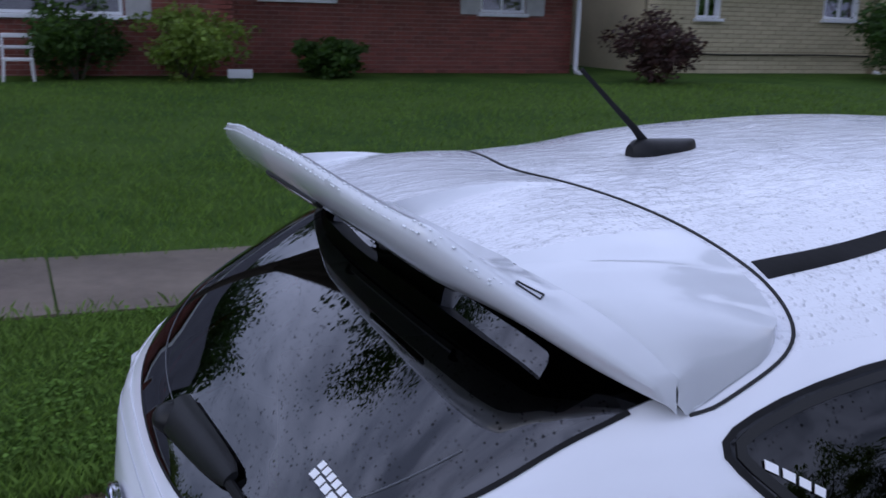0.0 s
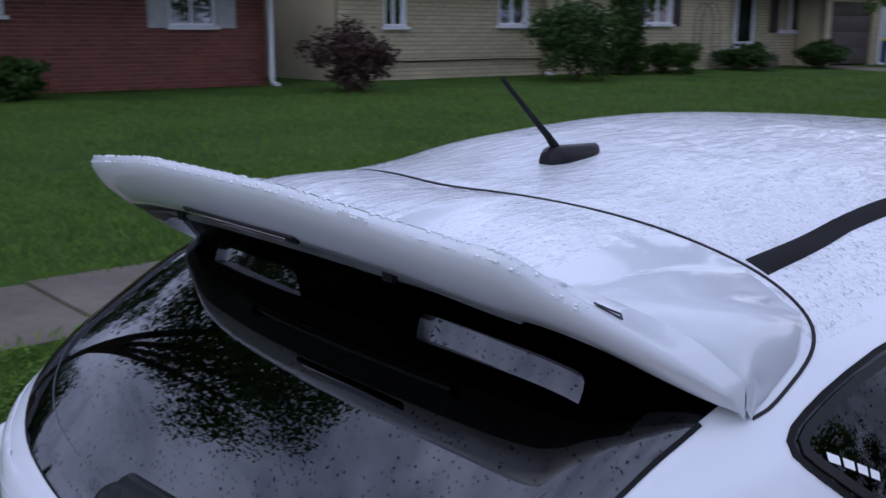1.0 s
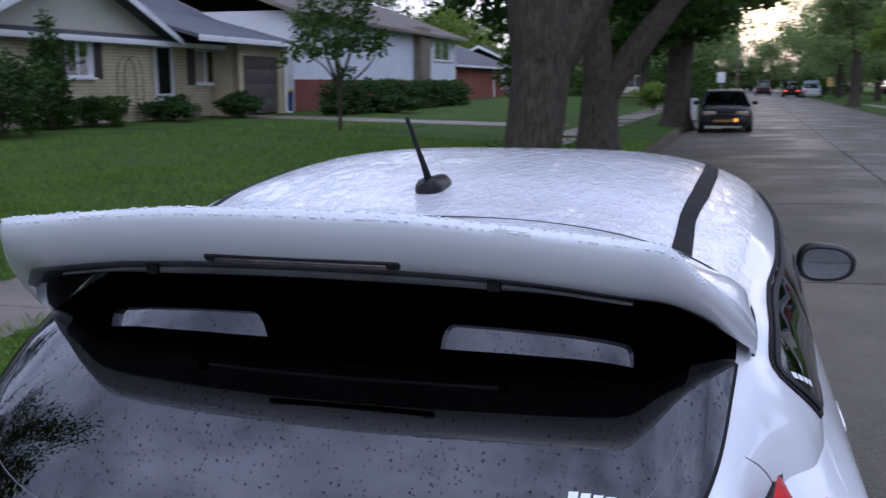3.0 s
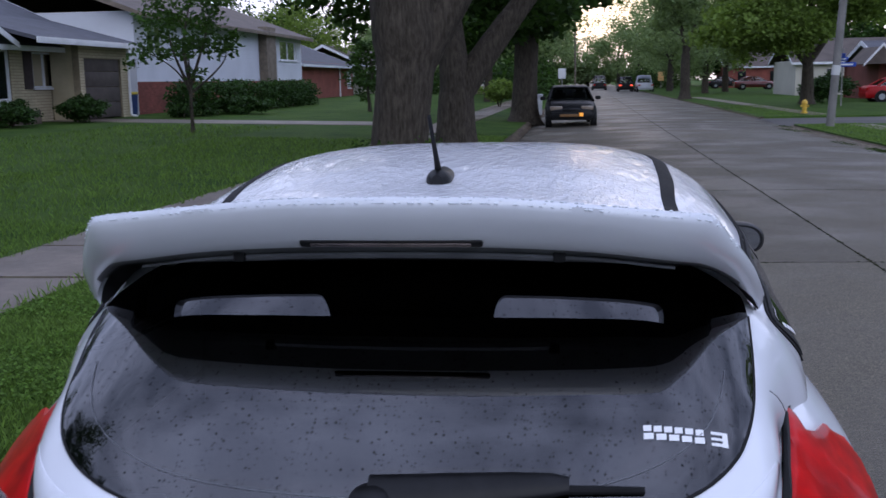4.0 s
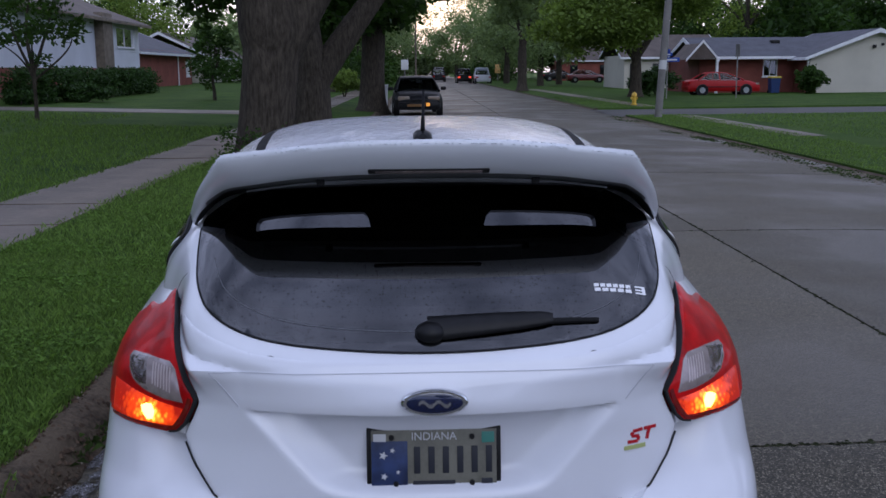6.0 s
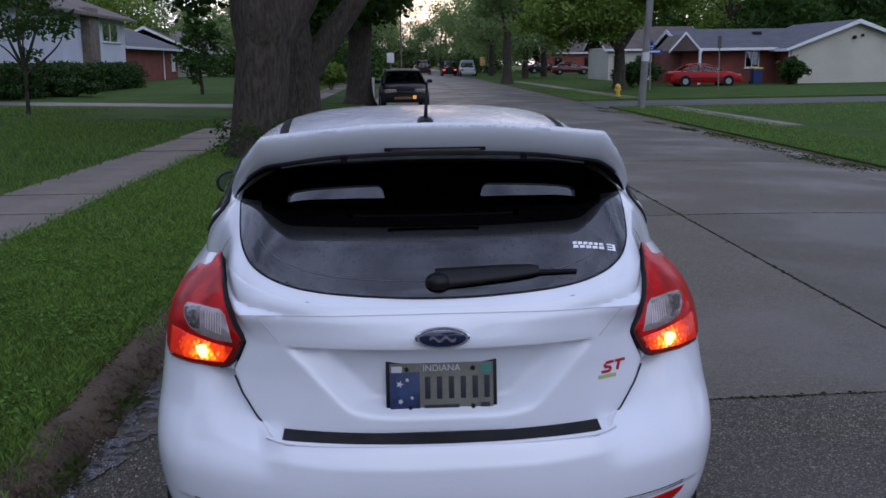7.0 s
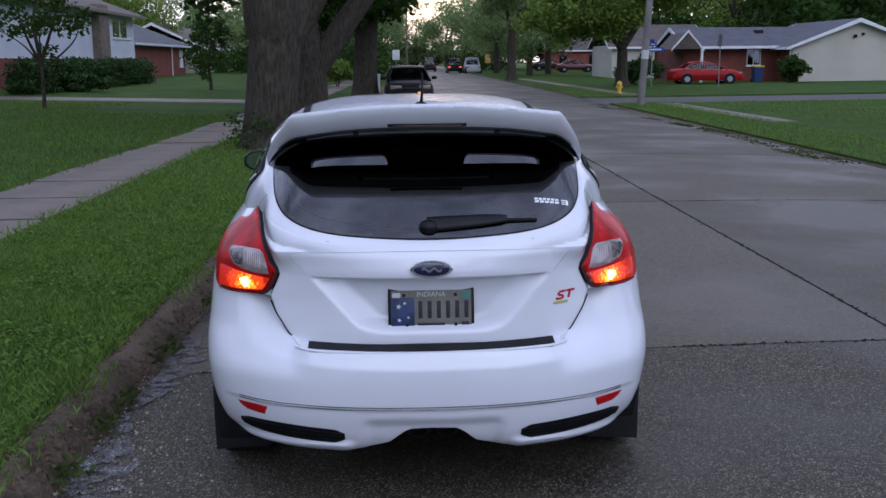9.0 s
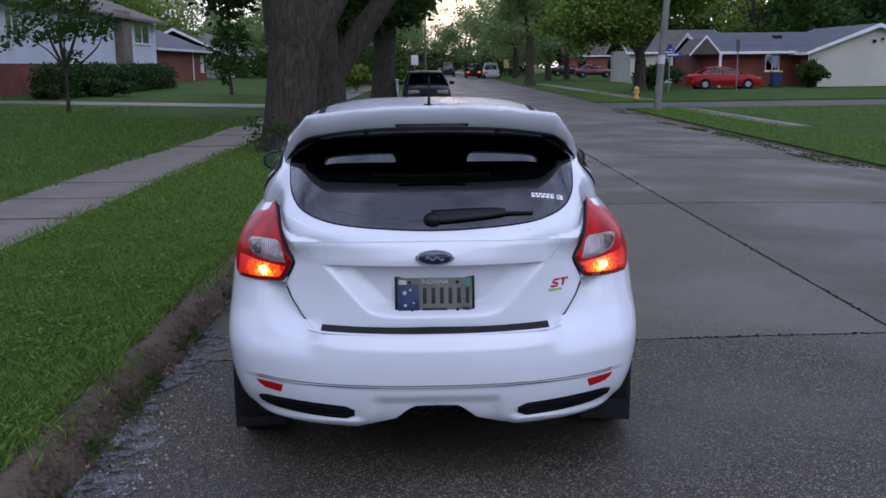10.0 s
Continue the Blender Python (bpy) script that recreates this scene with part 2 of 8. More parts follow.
M_pane = tinted_glass("house_pane", (0.35, 0.37, 0.38), wet=False)

def road_material(name, grit_scale, tone, rough):
    """Exposed aggregate: pale and dark grit in a grey ground, with wet and worn patches."""
    m = material(name, (0.06, 0.055, 0.05), 0.5, spec=0.35)
    nt = m.node_tree
    b = nt.nodes["Principled BSDF"]
    tc = nt.nodes.new("ShaderNodeTexCoord")
    ge = nt.nodes.new("ShaderNodeNewGeometry")
    vo = nt.nodes.new("ShaderNodeTexVoronoi")
    vo.inputs["Scale"].default_value = grit_scale
    nt.links.new(ge.outputs["Position"], vo.inputs["Vector"])
    sep = nt.nodes.new("ShaderNodeSeparateColor")
    nt.links.new(vo.outputs["Color"], sep.inputs["Color"])
    grit = nt.nodes.new("ShaderNodeValToRGB")
    g = grit.color_ramp.elements
    g[0].position, g[0].color = 0.0, (*tone[0], 1)
    g[1].position, g[1].color = 1.0, (*tone[3], 1)
    for pos, c in ((0.45, (*tone[1], 1)), (0.82, (*tone[2], 1))):
        g.new(pos).color = c
    nt.links.new(sep.outputs["Red"], grit.inputs["Fac"])
    big = nt.nodes.new("ShaderNodeTexNoise")
    big.inputs["Scale"].default_value, big.inputs["Detail"].default_value = 0.55, 8
    nt.links.new(ge.outputs["Position"], big.inputs["Vector"])
    br = nt.nodes.new("ShaderNodeMapRange")
    br.inputs["From Min"].default_value, br.inputs["From Max"].default_value = 0.35, 0.65
    br.inputs["To Min"].default_value, br.inputs["To Max"].default_value = 0.72, 1.35
    nt.links.new(big.outputs["Fac"], br.inputs["Value"])
    sc = nt.nodes.new("ShaderNodeVectorMath")
    sc.operation = "SCALE"
    nt.links.new(grit.outputs["Color"], sc.inputs[0])
    nt.links.new(br.outputs["Result"], sc.inputs["Scale"])
    info = nt.nodes.new("ShaderNodeObjectInfo")
    ir = nt.nodes.new("ShaderNodeMapRange")
    ir.inputs["To Min"].default_value, ir.inputs["To Max"].default_value = 0.88, 1.14
    nt.links.new(info.outputs["Random"], ir.inputs["Value"])
    sc2 = nt.nodes.new("ShaderNodeVectorMath")
    sc2.operation = "SCALE"
    nt.links.new(sc.outputs["Vector"], sc2.inputs[0])
    nt.links.new(ir.outputs["Result"], sc2.inputs["Scale"])
    nt.links.new(sc2.outputs["Vector"], b.inputs["Base Color"])
    rr = nt.nodes.new("ShaderNodeMapRange")
    rr.inputs["From Min"].default_value, rr.inputs["From Max"].default_value = 0.38, 0.62
    rr.inputs["To Min"].default_value, rr.inputs["To Max"].default_value = rough
    nt.links.new(big.outputs["Fac"], rr.inputs["Value"])
    nt.links.new(rr.outputs["Result"], b.inputs["Roughness"])
    bp = nt.nodes.new("ShaderNodeBump")
    bp.inputs["Strength"].default_value, bp.inputs["Distance"].default_value = 0.7, 0.004
    nt.links.new(vo.outputs["Distance"], bp.inputs["Height"])
    bp.invert = True
    nt.links.new(bp.outputs["Normal"], b.inputs["Normal"])
    return m


M_road = road_material("damp_concrete_road", 130, ((0.046, 0.040, 0.030), (0.073, 0.064, 0.048), (0.094, 0.083, 0.062), (0.150, 0.132, 0.098)), (0.42, 0.75))
M_road_coarse = road_material("wet_coarse_concrete", 165, ((0.014, 0.0125, 0.009), (0.036, 0.032, 0.023), (0.072, 0.063, 0.046), (0.24, 0.21, 0.155)), (0.46, 0.78))
M_side_street = material("side_street_asphalt", (0.062, 0.058, 0.055), 0.75, noise_scale=0.5, vary=0.25, fine=0.4, bump=0.4, bump_scale=40)
M_joint = material("joint_filler", (0.018, 0.02, 0.014), 0.8, noise_scale=6, vary=0.5, second=(0.03, 0.045, 0.012))
M_curb = material("worn_curb", (0.115, 0.086, 0.057), 0.85, noise_scale=3.5, vary=0.4, fine=0.8, bump=1.0, bump_scale=70, second=(0.036, 0.025, 0.017), spec=0.3)
M_walk = material("sidewalk_concrete", (0.185, 0.146, 0.112), 0.58, noise_scale=0.9, vary=0.25, fine=0.35, second=(0.072, 0.053, 0.039), bump=0.4, bump_scale=50)
M_lawn = material("lawn", (0.050, 0.092, 0.015), 0.9, noise_scale=0.7, vary=0.45, fine=0.8, bump=1.0, bump_scale=45, second=(0.022, 0.055, 0.009), spec=0.1)
M_blade = material("grass_blade", (0.118, 0.195, 0.048), 0.6, random_vary=0.5, spec=0.25)
# Darker blade for the lawn: the trees' shade is put into the colour.
M_shaded_blade = material("lawn_grass_blade", (0.100, 0.170, 0.038), 0.6, random_vary=0.45, spec=0.25)
M_clover = material("clover_leaf", (0.105, 0.185, 0.040), 0.85, random_vary=0.5, spec=0.08)
# Pale lilac tones: the sky's glints on the wet gutter are put into the colour.
M_water = road_material("wet_gutter_concrete", 165, ((0.05, 0.048, 0.05), (0.095, 0.092, 0.098), (0.16, 0.155, 0.165), (0.40, 0.39, 0.42)), (0.05, 0.22))


def patchy(m, scale, lo, hi):
    """Lets a thin film break up into patches."""
    nt = m.node_tree
    ge = nt.nodes.new("ShaderNodeNewGeometry")
    nz = nt.nodes.new("ShaderNodeTexNoise")
    nz.inputs["Scale"].default_value, nz.inputs["Detail"].default_value = scale, 7
    nt.links.new(ge.outputs["Position"], nz.inputs["Vector"])
    mr = nt.nodes.new("ShaderNodeMapRange")
    mr.inputs["From Min"].default_value, mr.inputs["From Max"].default_value = lo, hi
    nt.links.new(nz.outputs["Fac"], mr.inputs["Value"])
    mr.inputs["To Max"].default_value = 0.85
    nt.links.new(mr.outputs["Result"], nt.nodes["Principled BSDF"].inputs["Alpha"])


patchy(M_water, 14, 0.40, 0.56)
M_soil = material("soil", (0.05, 0.035, 0.022), 0.9, noise_scale=5, vary=0.4, fine=0.5, bump=0.8, bump_scale=40)
def bark():
    """Upright furrows, broken and dark, on grey-brown bark."""
    m = material("bark", (0.05, 0.04, 0.03), 0.95, spec=0.2)
    nt = m.node_tree
    b = nt.nodes["Principled BSDF"]
    ge = nt.nodes.new("ShaderNodeNewGeometry")
    mp = nt.nodes.new("ShaderNodeMapping")
    mp.inputs["Scale"].default_value = (20, 20, 4.5)
    nz = nt.nodes.new("ShaderNodeTexNoise")
    nz.inputs["Scale"].default_value, nz.inputs["Detail"].default_value, nz.inputs["Roughness"].default_value = 1.0, 9, 0.68
    nt.links.new(ge.outputs["Position"], mp.inputs["Vector"])
    nt.links.new(mp.outputs["Vector"], nz.inputs["Vector"])
    ramp = nt.nodes.new("ShaderNodeValToRGB")
    e = ramp.color_ramp.elements
    e[0].position, e[0].color = 0.34, (0.030, 0.025, 0.019, 1)
    e[1].position, e[1].color = 0.70, (0.108, 0.090, 0.071, 1)
    nt.links.new(nz.outputs["Fac"], ramp.inputs["Fac"])
    nt.links.new(ramp.outputs["Color"], b.inputs["Base Color"])
    bp = nt.nodes.new("ShaderNodeBump")
    bp.inputs["Strength"].default_value, bp.inputs["Distance"].default_value = 1.0, 0.05
    nt.links.new(nz.outputs["Fac"], bp.inputs["Height"])
    nt.links.new(bp.outputs["Normal"], b.inputs["Normal"])
    return m


M_bark = bark()
M_leaf = material("leaf_deep", (0.036, 0.075, 0.016), 0.6, random_vary=0.45, spec=0.25)
M_leaf_light = material("leaf_light", (0.135, 0.200, 0.044), 0.6, random_vary=0.4, spec=0.25)
# Paler leaves for the distance: haze is put into the colour.
M_leaf_hazed = material("leaf_distant", (0.165, 0.225, 0.105), 0.7, random_vary=0.3, spec=0.2)
M_leaf_red = material("leaf_maroon", (0.040, 0.016, 0.014), 0.6, random_vary=0.4)
M_hedge = material("leaf_hedge", (0.026, 0.06, 0.012), 0.6, random_vary=0.5, spec=0.25)
M_brick = material("red_brick", (0.190, 0.055, 0.041), 0.85, noise_scale=1.2, vary=0.2, fine=0.3, random_vary=0.22, bump=0.3, bump_scale=60)
M_mortar = material("mortar", (0.27, 0.19, 0.165), 0.9, noise_scale=4, vary=0.2)
M_yellow_brick = material("buff_brick", (0.50, 0.43, 0.29), 0.85, noise_scale=0.9, vary=0.12, fine=0.2, random_vary=0.08, bump=0.25, bump_scale=60)
M_yellow_mortar = material("buff_mortar", (0.26, 0.215, 0.145), 0.9, noise_scale=4, vary=0.2)
M_siding = material("white_siding", (0.66, 0.68, 0.74), 0.6, noise_scale=0.6, vary=0.06, fine=0.1)
M_cream_siding = material("cream_siding", (0.52, 0.49, 0.42), 0.6, noise_scale=0.6, vary=0.07, fine=0.1)
M_trim = material("white_trim", (0.72, 0.73, 0.76), 0.5, noise_scale=2, vary=0.06)
M_shutter = material("dark_shutter", (0.05, 0.035, 0.035), 0.6, noise_scale=6, vary=0.2)
M_grey_shutter = material("grey_shutter", (0.45, 0.44, 0.44), 0.6, noise_scale=6, vary=0.1)
M_shingle = material("roof_shingle", (0.075, 0.077, 0.092), 0.85, noise_scale=1.4, vary=0.2, fine=0.6, bump=0.5, bump_scale=30)
M_brown_roof = material("brown_shingle", (0.10, 0.08, 0.07), 0.85, noise_scale=1.4, vary=0.2, fine=0.6, bump=0.5, bump_scale=30)
M_garage = material("garage_door", (0.075, 0.06, 0.055), 0.6, noise_scale=3, vary=0.2)
M_wood = material("weathered_wood", (0.16, 0.13, 0.10), 0.8, noise_scale=3, vary=0.3, fine=0.4, bump=0.4, bump_scale=30)
M_pole = material("grey_pole", (0.20, 0.19, 0.18), 0.75, noise_scale=2, vary=0.2, fine=0.4)
M_sign_blue = material("sign_blue", (0.01, 0.05, 0.32), 0.45)
M_sign_white = material("sign_white", (0.6, 0.6, 0.6), 0.5)
M_orange = material("sign_orange", (0.75, 0.42, 0.16), 0.5)
M_hydrant = material("hydrant_yellow", (0.65, 0.40, 0.05), 0.5, noise_scale=8, vary=0.15)
M_bin_blue = material("bin_blue", (0.01, 0.035, 0.13), 0.5)
M_bin_yellow = material("bin_lid_yellow", (0.55, 0.42, 0.05), 0.5)
M_car_red = material("red_car_paint", (0.36, 0.006, 0.010), 0.45, coat=0.1, spec=0.25)
M_car_dark = material("black_car_paint", (0.008, 0.008, 0.009), 0.5, coat=0.10, spec=0.2)
M_car_tan = material("tan_car_paint", (0.42, 0.36, 0.25), 0.35, coat=0.8)
M_car_white = material("white_truck_paint", (0.62, 0.63, 0.66), 0.35, coat=0.8)
M_car_maroon = material("maroon_car_paint", (0.12, 0.008, 0.015), 0.3, coat=1.0)
M_car_window = material("far_car_glass", (0.01, 0.011, 0.012), 0.08, spec=0.4)
M_car_glass = tinted_glass("clear_car_glass", (0.62, 0.66, 0.66), wet=False, ior=1.45)
M_headlamp = material("headlamp_lens", (0.22, 0.17, 0.12), 0.3, coat=0.5)
M_amber = material("lit_amber_lens", (0.8, 0.3, 0.03), 0.3, emission=(1.0, 0.42, 0.08), strength=0.7)
M_stop = material("lit_stop_lamp", (0.8, 0.05, 0.03), 0.3, emission=(1.0, 0.10, 0.05), strength=1.6)
M_plate_lamp = material("lit_plate_lamp", (0.8, 0.7, 0.4), 0.3, emission=(1.0, 0.72, 0.32), strength=9.0)
M_plastic_white = material("white_plastic", (0.62, 0.62, 0.64), 0.5)


def let_light_through(m, share):
    """Leaves and blades glow a little where light falls on their other side."""
    nt = m.node_tree
    b = nt.nodes["Principled BSDF"]
    tr = nt.nodes.new("ShaderNodeBsdfTranslucent")
    src = b.inputs["Base Color"]
    if src.is_linked:
        sc = nt.nodes.new("ShaderNodeVectorMath")
        sc.operation = "MULTIPLY"
        sc.inputs[1].default_value = (1.5, 1.5, 0.9)
        nt.links.new(src.links[0].from_socket, sc.inputs[0])
        nt.links.new(sc.outputs["Vector"], tr.inputs["Color"])
    mx = nt.nodes.new("ShaderNodeMixShader")
    mx.inputs["Fac"].default_value = share
    nt.links.new(b.outputs[0], mx.inputs[1])
    nt.links.new(tr.outputs[0], mx.inputs[2])
    nt.links.new(mx.outputs[0], nt.nodes["Material Output"].inputs["Surface"])


for m in (M_leaf, M_leaf_hazed, M_leaf_light, M_blade, M_shaded_blade, M_clover):
    let_light_through(m, 0.4)
for m in (M_hedge, M_leaf_red):
    let_light_through(m, 0.2)

# ---- building tools ----
from mathutils.bvhtree import BVHTree
from mathutils.geometry import delaunay_2d_cdt


def smooth(ob, angle=40):
    for p in ob.data.polygons:
        p.use_smooth = True
    ob.data.set_sharp_from_angle(angle=radians(angle))


def obj(name, bm, mat, sharp=40):
    me = bpy.data.meshes.new(name)
    bm.normal_update()
    bm.to_mesh(me)
    bm.free()
    me.materials.append(mat)
    ob = new(name, me)
    smooth(ob, sharp)
    return ob


def part(name, bm, mat, parent, label="", sharp=40):
    ob = obj(name, bm, mat, sharp)
    ob.parent = parent
    ob.matrix_parent_inverse = parent.matrix_world.inverted()
    if label:
        ob["label"] = label
    return ob


def empty(name, at, label, category, group="", kind=""):
    ob = new(name)
    ob.matrix_world = Matrix.Translation(at)
    ob.empty_display_size = 0.1
    bpy.context.view_layer.update()
    return tagged(ob, label, category, group, kind)


def pydata(name, verts, faces, mat, parent=None, label="", smooth_it=False):
    me = bpy.data.meshes.new(name)
    me.from_pydata(verts, [], faces)
    me.materials.append(mat)
    ob = new(name, me)
    if smooth_it:
        smooth(ob, 50)
    if parent:
        ob.parent = parent
        ob.matrix_parent_inverse = parent.matrix_world.inverted()
    if label:
        ob["label"] = label
    return ob


def box(bm, c, s, bevel=0.0, m=None):
    """A box at c of size s, with bevelled edges."""
    t = Matrix.Translation(c) @ Matrix.Diagonal((*s, 1))
    r = bmesh.ops.create_cube(bm, size=1, matrix=(m or Matrix()) @ t)
    if bevel:
        es = list({e for v in r["verts"] for e in v.link_edges})
        bmesh.ops.bevel(bm, geom=es, offset=bevel, segments=2, affect="EDGES", profile=0.6)
    return bm


def boxed(c, s, bevel=0.0, m=None):
    return box(bmesh.new(), c, s, bevel, m)


def tube(bm, pts, radii, n=10, cap=True):
    """A tapered tube along points."""
    rings, prev = [], None
    pts = [Vector(p) for p in pts]
    for i, p in enumerate(pts):
        d = (pts[min(i + 1, len(pts) - 1)] - pts[max(i - 1, 0)]).normalized()
        a = d.orthogonal().normalized() if prev is None else (prev - d * prev.dot(d)).normalized()
        prev = a
        b = d.cross(a)
        rings.append([bm.verts.new(p + (a * math.cos(t) + b * math.sin(t)) * radii[i]) for t in (2 * math.pi * k / n for k in range(n))])
    for r0, r1 in zip(rings, rings[1:]):
        for k in range(n):
            bm.faces.new((r0[k], r0[(k + 1) % n], r1[(k + 1) % n], r1[k]))
    if cap:
        bm.faces.new(rings[0][::-1])
        bm.faces.new(rings[-1])
    return bm


def loft(bm, rings, closed=True, cap=True):
    vs = [[bm.verts.new(p) for p in r] for r in rings]
    n = len(vs[0])
    for a, b in zip(vs, vs[1:]):
        for k in range(n if closed else n - 1):
            bm.faces.new((a[k], a[(k + 1) % n], b[(k + 1) % n], b[k]))
    if cap and closed:
        bm.faces.new(vs[0][::-1])
        bm.faces.new(vs[-1])
    return bm


def prism(bm, pts, push):
    """A flat outline of 3D points, pushed along a vector."""
    a = [bm.verts.new(p) for p in pts]
    b = [bm.verts.new(Vector(p) + Vector(push)) for p in pts]
    n = len(a)
    bm.faces.new(a)
    bm.faces.new(b[::-1])
    for k in range(n):
        bm.faces.new((a[k], b[k], b[(k + 1) % n], a[(k + 1) % n]))
    bmesh.ops.recalc_face_normals(bm, faces=bm.faces[:])
    return bm


def curve(xs, ys):
    """A smooth function through points that does not overshoot."""
    xs, ys = np.array(xs, float), np.array(ys, float)
    h = np.diff(xs)
    d = np.diff(ys) / h
    m = np.zeros(len(xs))
    m[0], m[-1] = d[0], d[-1]
    for i in range(1, len(xs) - 1):
        m[i] = 0 if d[i - 1] * d[i] <= 0 else 3 * (h[i - 1] + h[i]) / ((2 * h[i] + h[i - 1]) / d[i - 1] + (h[i] + 2 * h[i - 1]) / d[i])

    def f(x):
        x = min(max(x, xs[0]), xs[-1])
        i = min(int(np.searchsorted(xs, x, side="right")) - 1, len(h) - 1)
        t = (x - xs[i]) / h[i]
        return float(ys[i] * (1 + 2 * t) * (1 - t) ** 2 + h[i] * m[i] * t * (1 - t) ** 2 + ys[i + 1] * t * t * (3 - 2 * t) + h[i] * m[i + 1] * t * t * (t - 1))

    return f


def inside(p, poly):
    x, y = p
    hit = False
    for (x0, y0), (x1, y1) in zip(poly, poly[1:] + poly[:1]):
        if (y0 > y) != (y1 > y) and x < (x1 - x0) * (y - y0) / (y1 - y0) + x0:
            hit = not hit
    return hit


def soften_outline(poly, rounds=2):
    for _ in range(rounds):
        out = []
        for a, b in zip(poly, poly[1:] + poly[:1]):
            out += [(a[0] * 0.75 + b[0] * 0.25, a[1] * 0.75 + b[1] * 0.25), (a[0] * 0.25 + b[0] * 0.75, a[1] * 0.25 + b[1] * 0.75)]
        poly = out
    return poly


def patch(poly, S, step, thick=0.012, lift=0.0, round_edge=0.0015, steps=None):
    """A sheet-metal panel: the part of the surface S(u, v) inside an outline, with a rounded rim and a return of its thickness.
    steps: the grid's spacing in u and in v."""
    su, sv = steps or (step, step)
    edge = []
    for a, b in zip(poly, poly[1:] + poly[:1]):
        k = max(1, int(math.ceil(max(abs(b[0] - a[0]) / su, abs(b[1] - a[1]) / sv))))
        edge += [(a[0] + (b[0] - a[0]) * i / k, a[1] + (b[1] - a[1]) * i / k) for i in range(k)]
    us, vs_ = [p[0] for p in poly], [p[1] for p in poly]
    ins = []
    e_arr = np.array(edge)
    u = min(us) + su / 2
    while u < max(us):
        v = min(vs_) + sv / 2
        while v < max(vs_):
            if inside((u, v), poly) and np.min(((e_arr[:, 0] - u) / su) ** 2 + ((e_arr[:, 1] - v) / sv) ** 2) > 0.2:
                ins.append((u, v))
            v += sv
        u += su
    pts = [Vector((a / su, b / sv)) for a, b in edge + ins]
    ne = len(edge)
    res = delaunay_2d_cdt(pts, [(i, (i + 1) % ne) for i in range(ne)], [], 1, 1e-5)
    bm = bmesh.new()
    co, nor = [], []
    for p in res[0]:
        a, b = p[0] * su, p[1] * sv
        q = Vector(S(a, b))
        e = 0.004
        du = Vector(S(a + e * su / max(su, sv) * 2, b)) - q
        dv = Vector(S(a, b + e * sv / max(su, sv) * 2)) - q
        n = du.cross(dv)
        n = n.normalized() if n.length > 1e-12 else Vector((0, 0, 1))
        co.append(q + n * lift)
        nor.append(n)
    vs3 = [bm.verts.new(c) for c in co]
    for f in res[2]:
        try:
            bm.faces.new([vs3[i] for i in f])
        except ValueError:
            pass
    bm.normal_update()
    # face the sheet along the surface's own normal
    flip = sum(f.normal.dot(nor[f.verts[0].index] if f.verts[0].index >= 0 else f.normal) for f in bm.faces)
    bm.verts.index_update()
    flip = sum(f.normal.dot(nor[f.verts[0].index]) for f in bm.faces)
    if flip < 0:
        bmesh.ops.reverse_faces(bm, faces=bm.faces[:])
    rim = [e for e in bm.edges if len(e.link_faces) == 1]
    down = {}
    for e in rim:
        for v in e.verts:
            if v not in down:
                n = nor[v.index]
                down[v] = bm.verts.new(v.co - n * (thick + round_edge))
    for v in list(down):
        v.co -= nor[v.index] * round_edge
    for e in rim:
        a, b = e.verts
        f = e.link_faces[0]
        order = [l.vert for l in f.loops]
        i = order.index(a)
        if order[(i + 1) % len(order)] == b:
            a, b = b, a
        try:
            bm.faces.new((a, b, down[b], down[a]))
        except ValueError:
            pass
    return bm

# ---- the white hatchback ----
Y_BUMP = curve([0.18, 0.24, 0.30, 0.40, 0.50, 0.58, 0.62, 0.66], [0.0, -0.09, -0.125, -0.152, -0.160, -0.156, -0.148, -0.130])
Y_TAIL = curve([0.64, 0.70, 0.78, 0.86, 0.90, 0.94, 0.975, 1.00, 1.03, 1.06, 1.10], [-0.050, -0.050, -0.058, -0.078, -0.085, -0.083, -0.068, -0.045, -0.005, 0.045, 0.12])
W_LOW = curve([0.18, 0.30, 0.40, 0.50, 0.60, 0.70, 0.80, 0.90, 0.95, 1.00, 1.04, 1.08, 1.10], [0.76, 0.835, 0.862, 0.875, 0.88, 0.874, 0.864, 0.848, 0.836, 0.812, 0.783, 0.753, 0.74])
N_LOW = curve([0.2, 0.70, 0.78, 0.86, 0.94, 1.0, 1.06, 1.10], [3.0, 2.8, 2.5, 2.3, 2.3, 2.6, 3.0, 3.0])
L_LOW = curve([0.2, 0.80, 0.88, 0.95, 1.0, 1.05, 1.10], [0.50, 0.50, 0.57, 0.70, 0.84, 0.90, 0.90])
Z_TOP = curve([-0.06, -0.03, 0.02, 0.118, 0.26, 0.43, 0.60, 0.82, 1.05, 1.5, 2.0, 2.45, 2.75, 3.4], [0.955, 1.003, 1.045, 1.131, 1.233, 1.347, 1.421, 1.433, 1.457, 1.475, 1.452, 1.408, 1.34, 0.99])
W_TOP = curve([-0.06, -0.03, 0.0, 0.04, 0.12, 0.26, 0.36, 0.48, 0.62, 1.0, 2.0, 2.8, 3.4], [0.28, 0.42, 0.51, 0.570, 0.615, 0.642, 0.685, 0.745, 0.765, 0.772, 0.778, 0.775, 0.75])
N_TOP = curve([-0.06, 0.12, 0.26, 0.38, 0.5, 0.75, 1.0, 1.5], [5.0, 5.0, 4.5, 3.3, 2.55, 2.75, 3.1, 3.4])
Z_BELT = 0.95
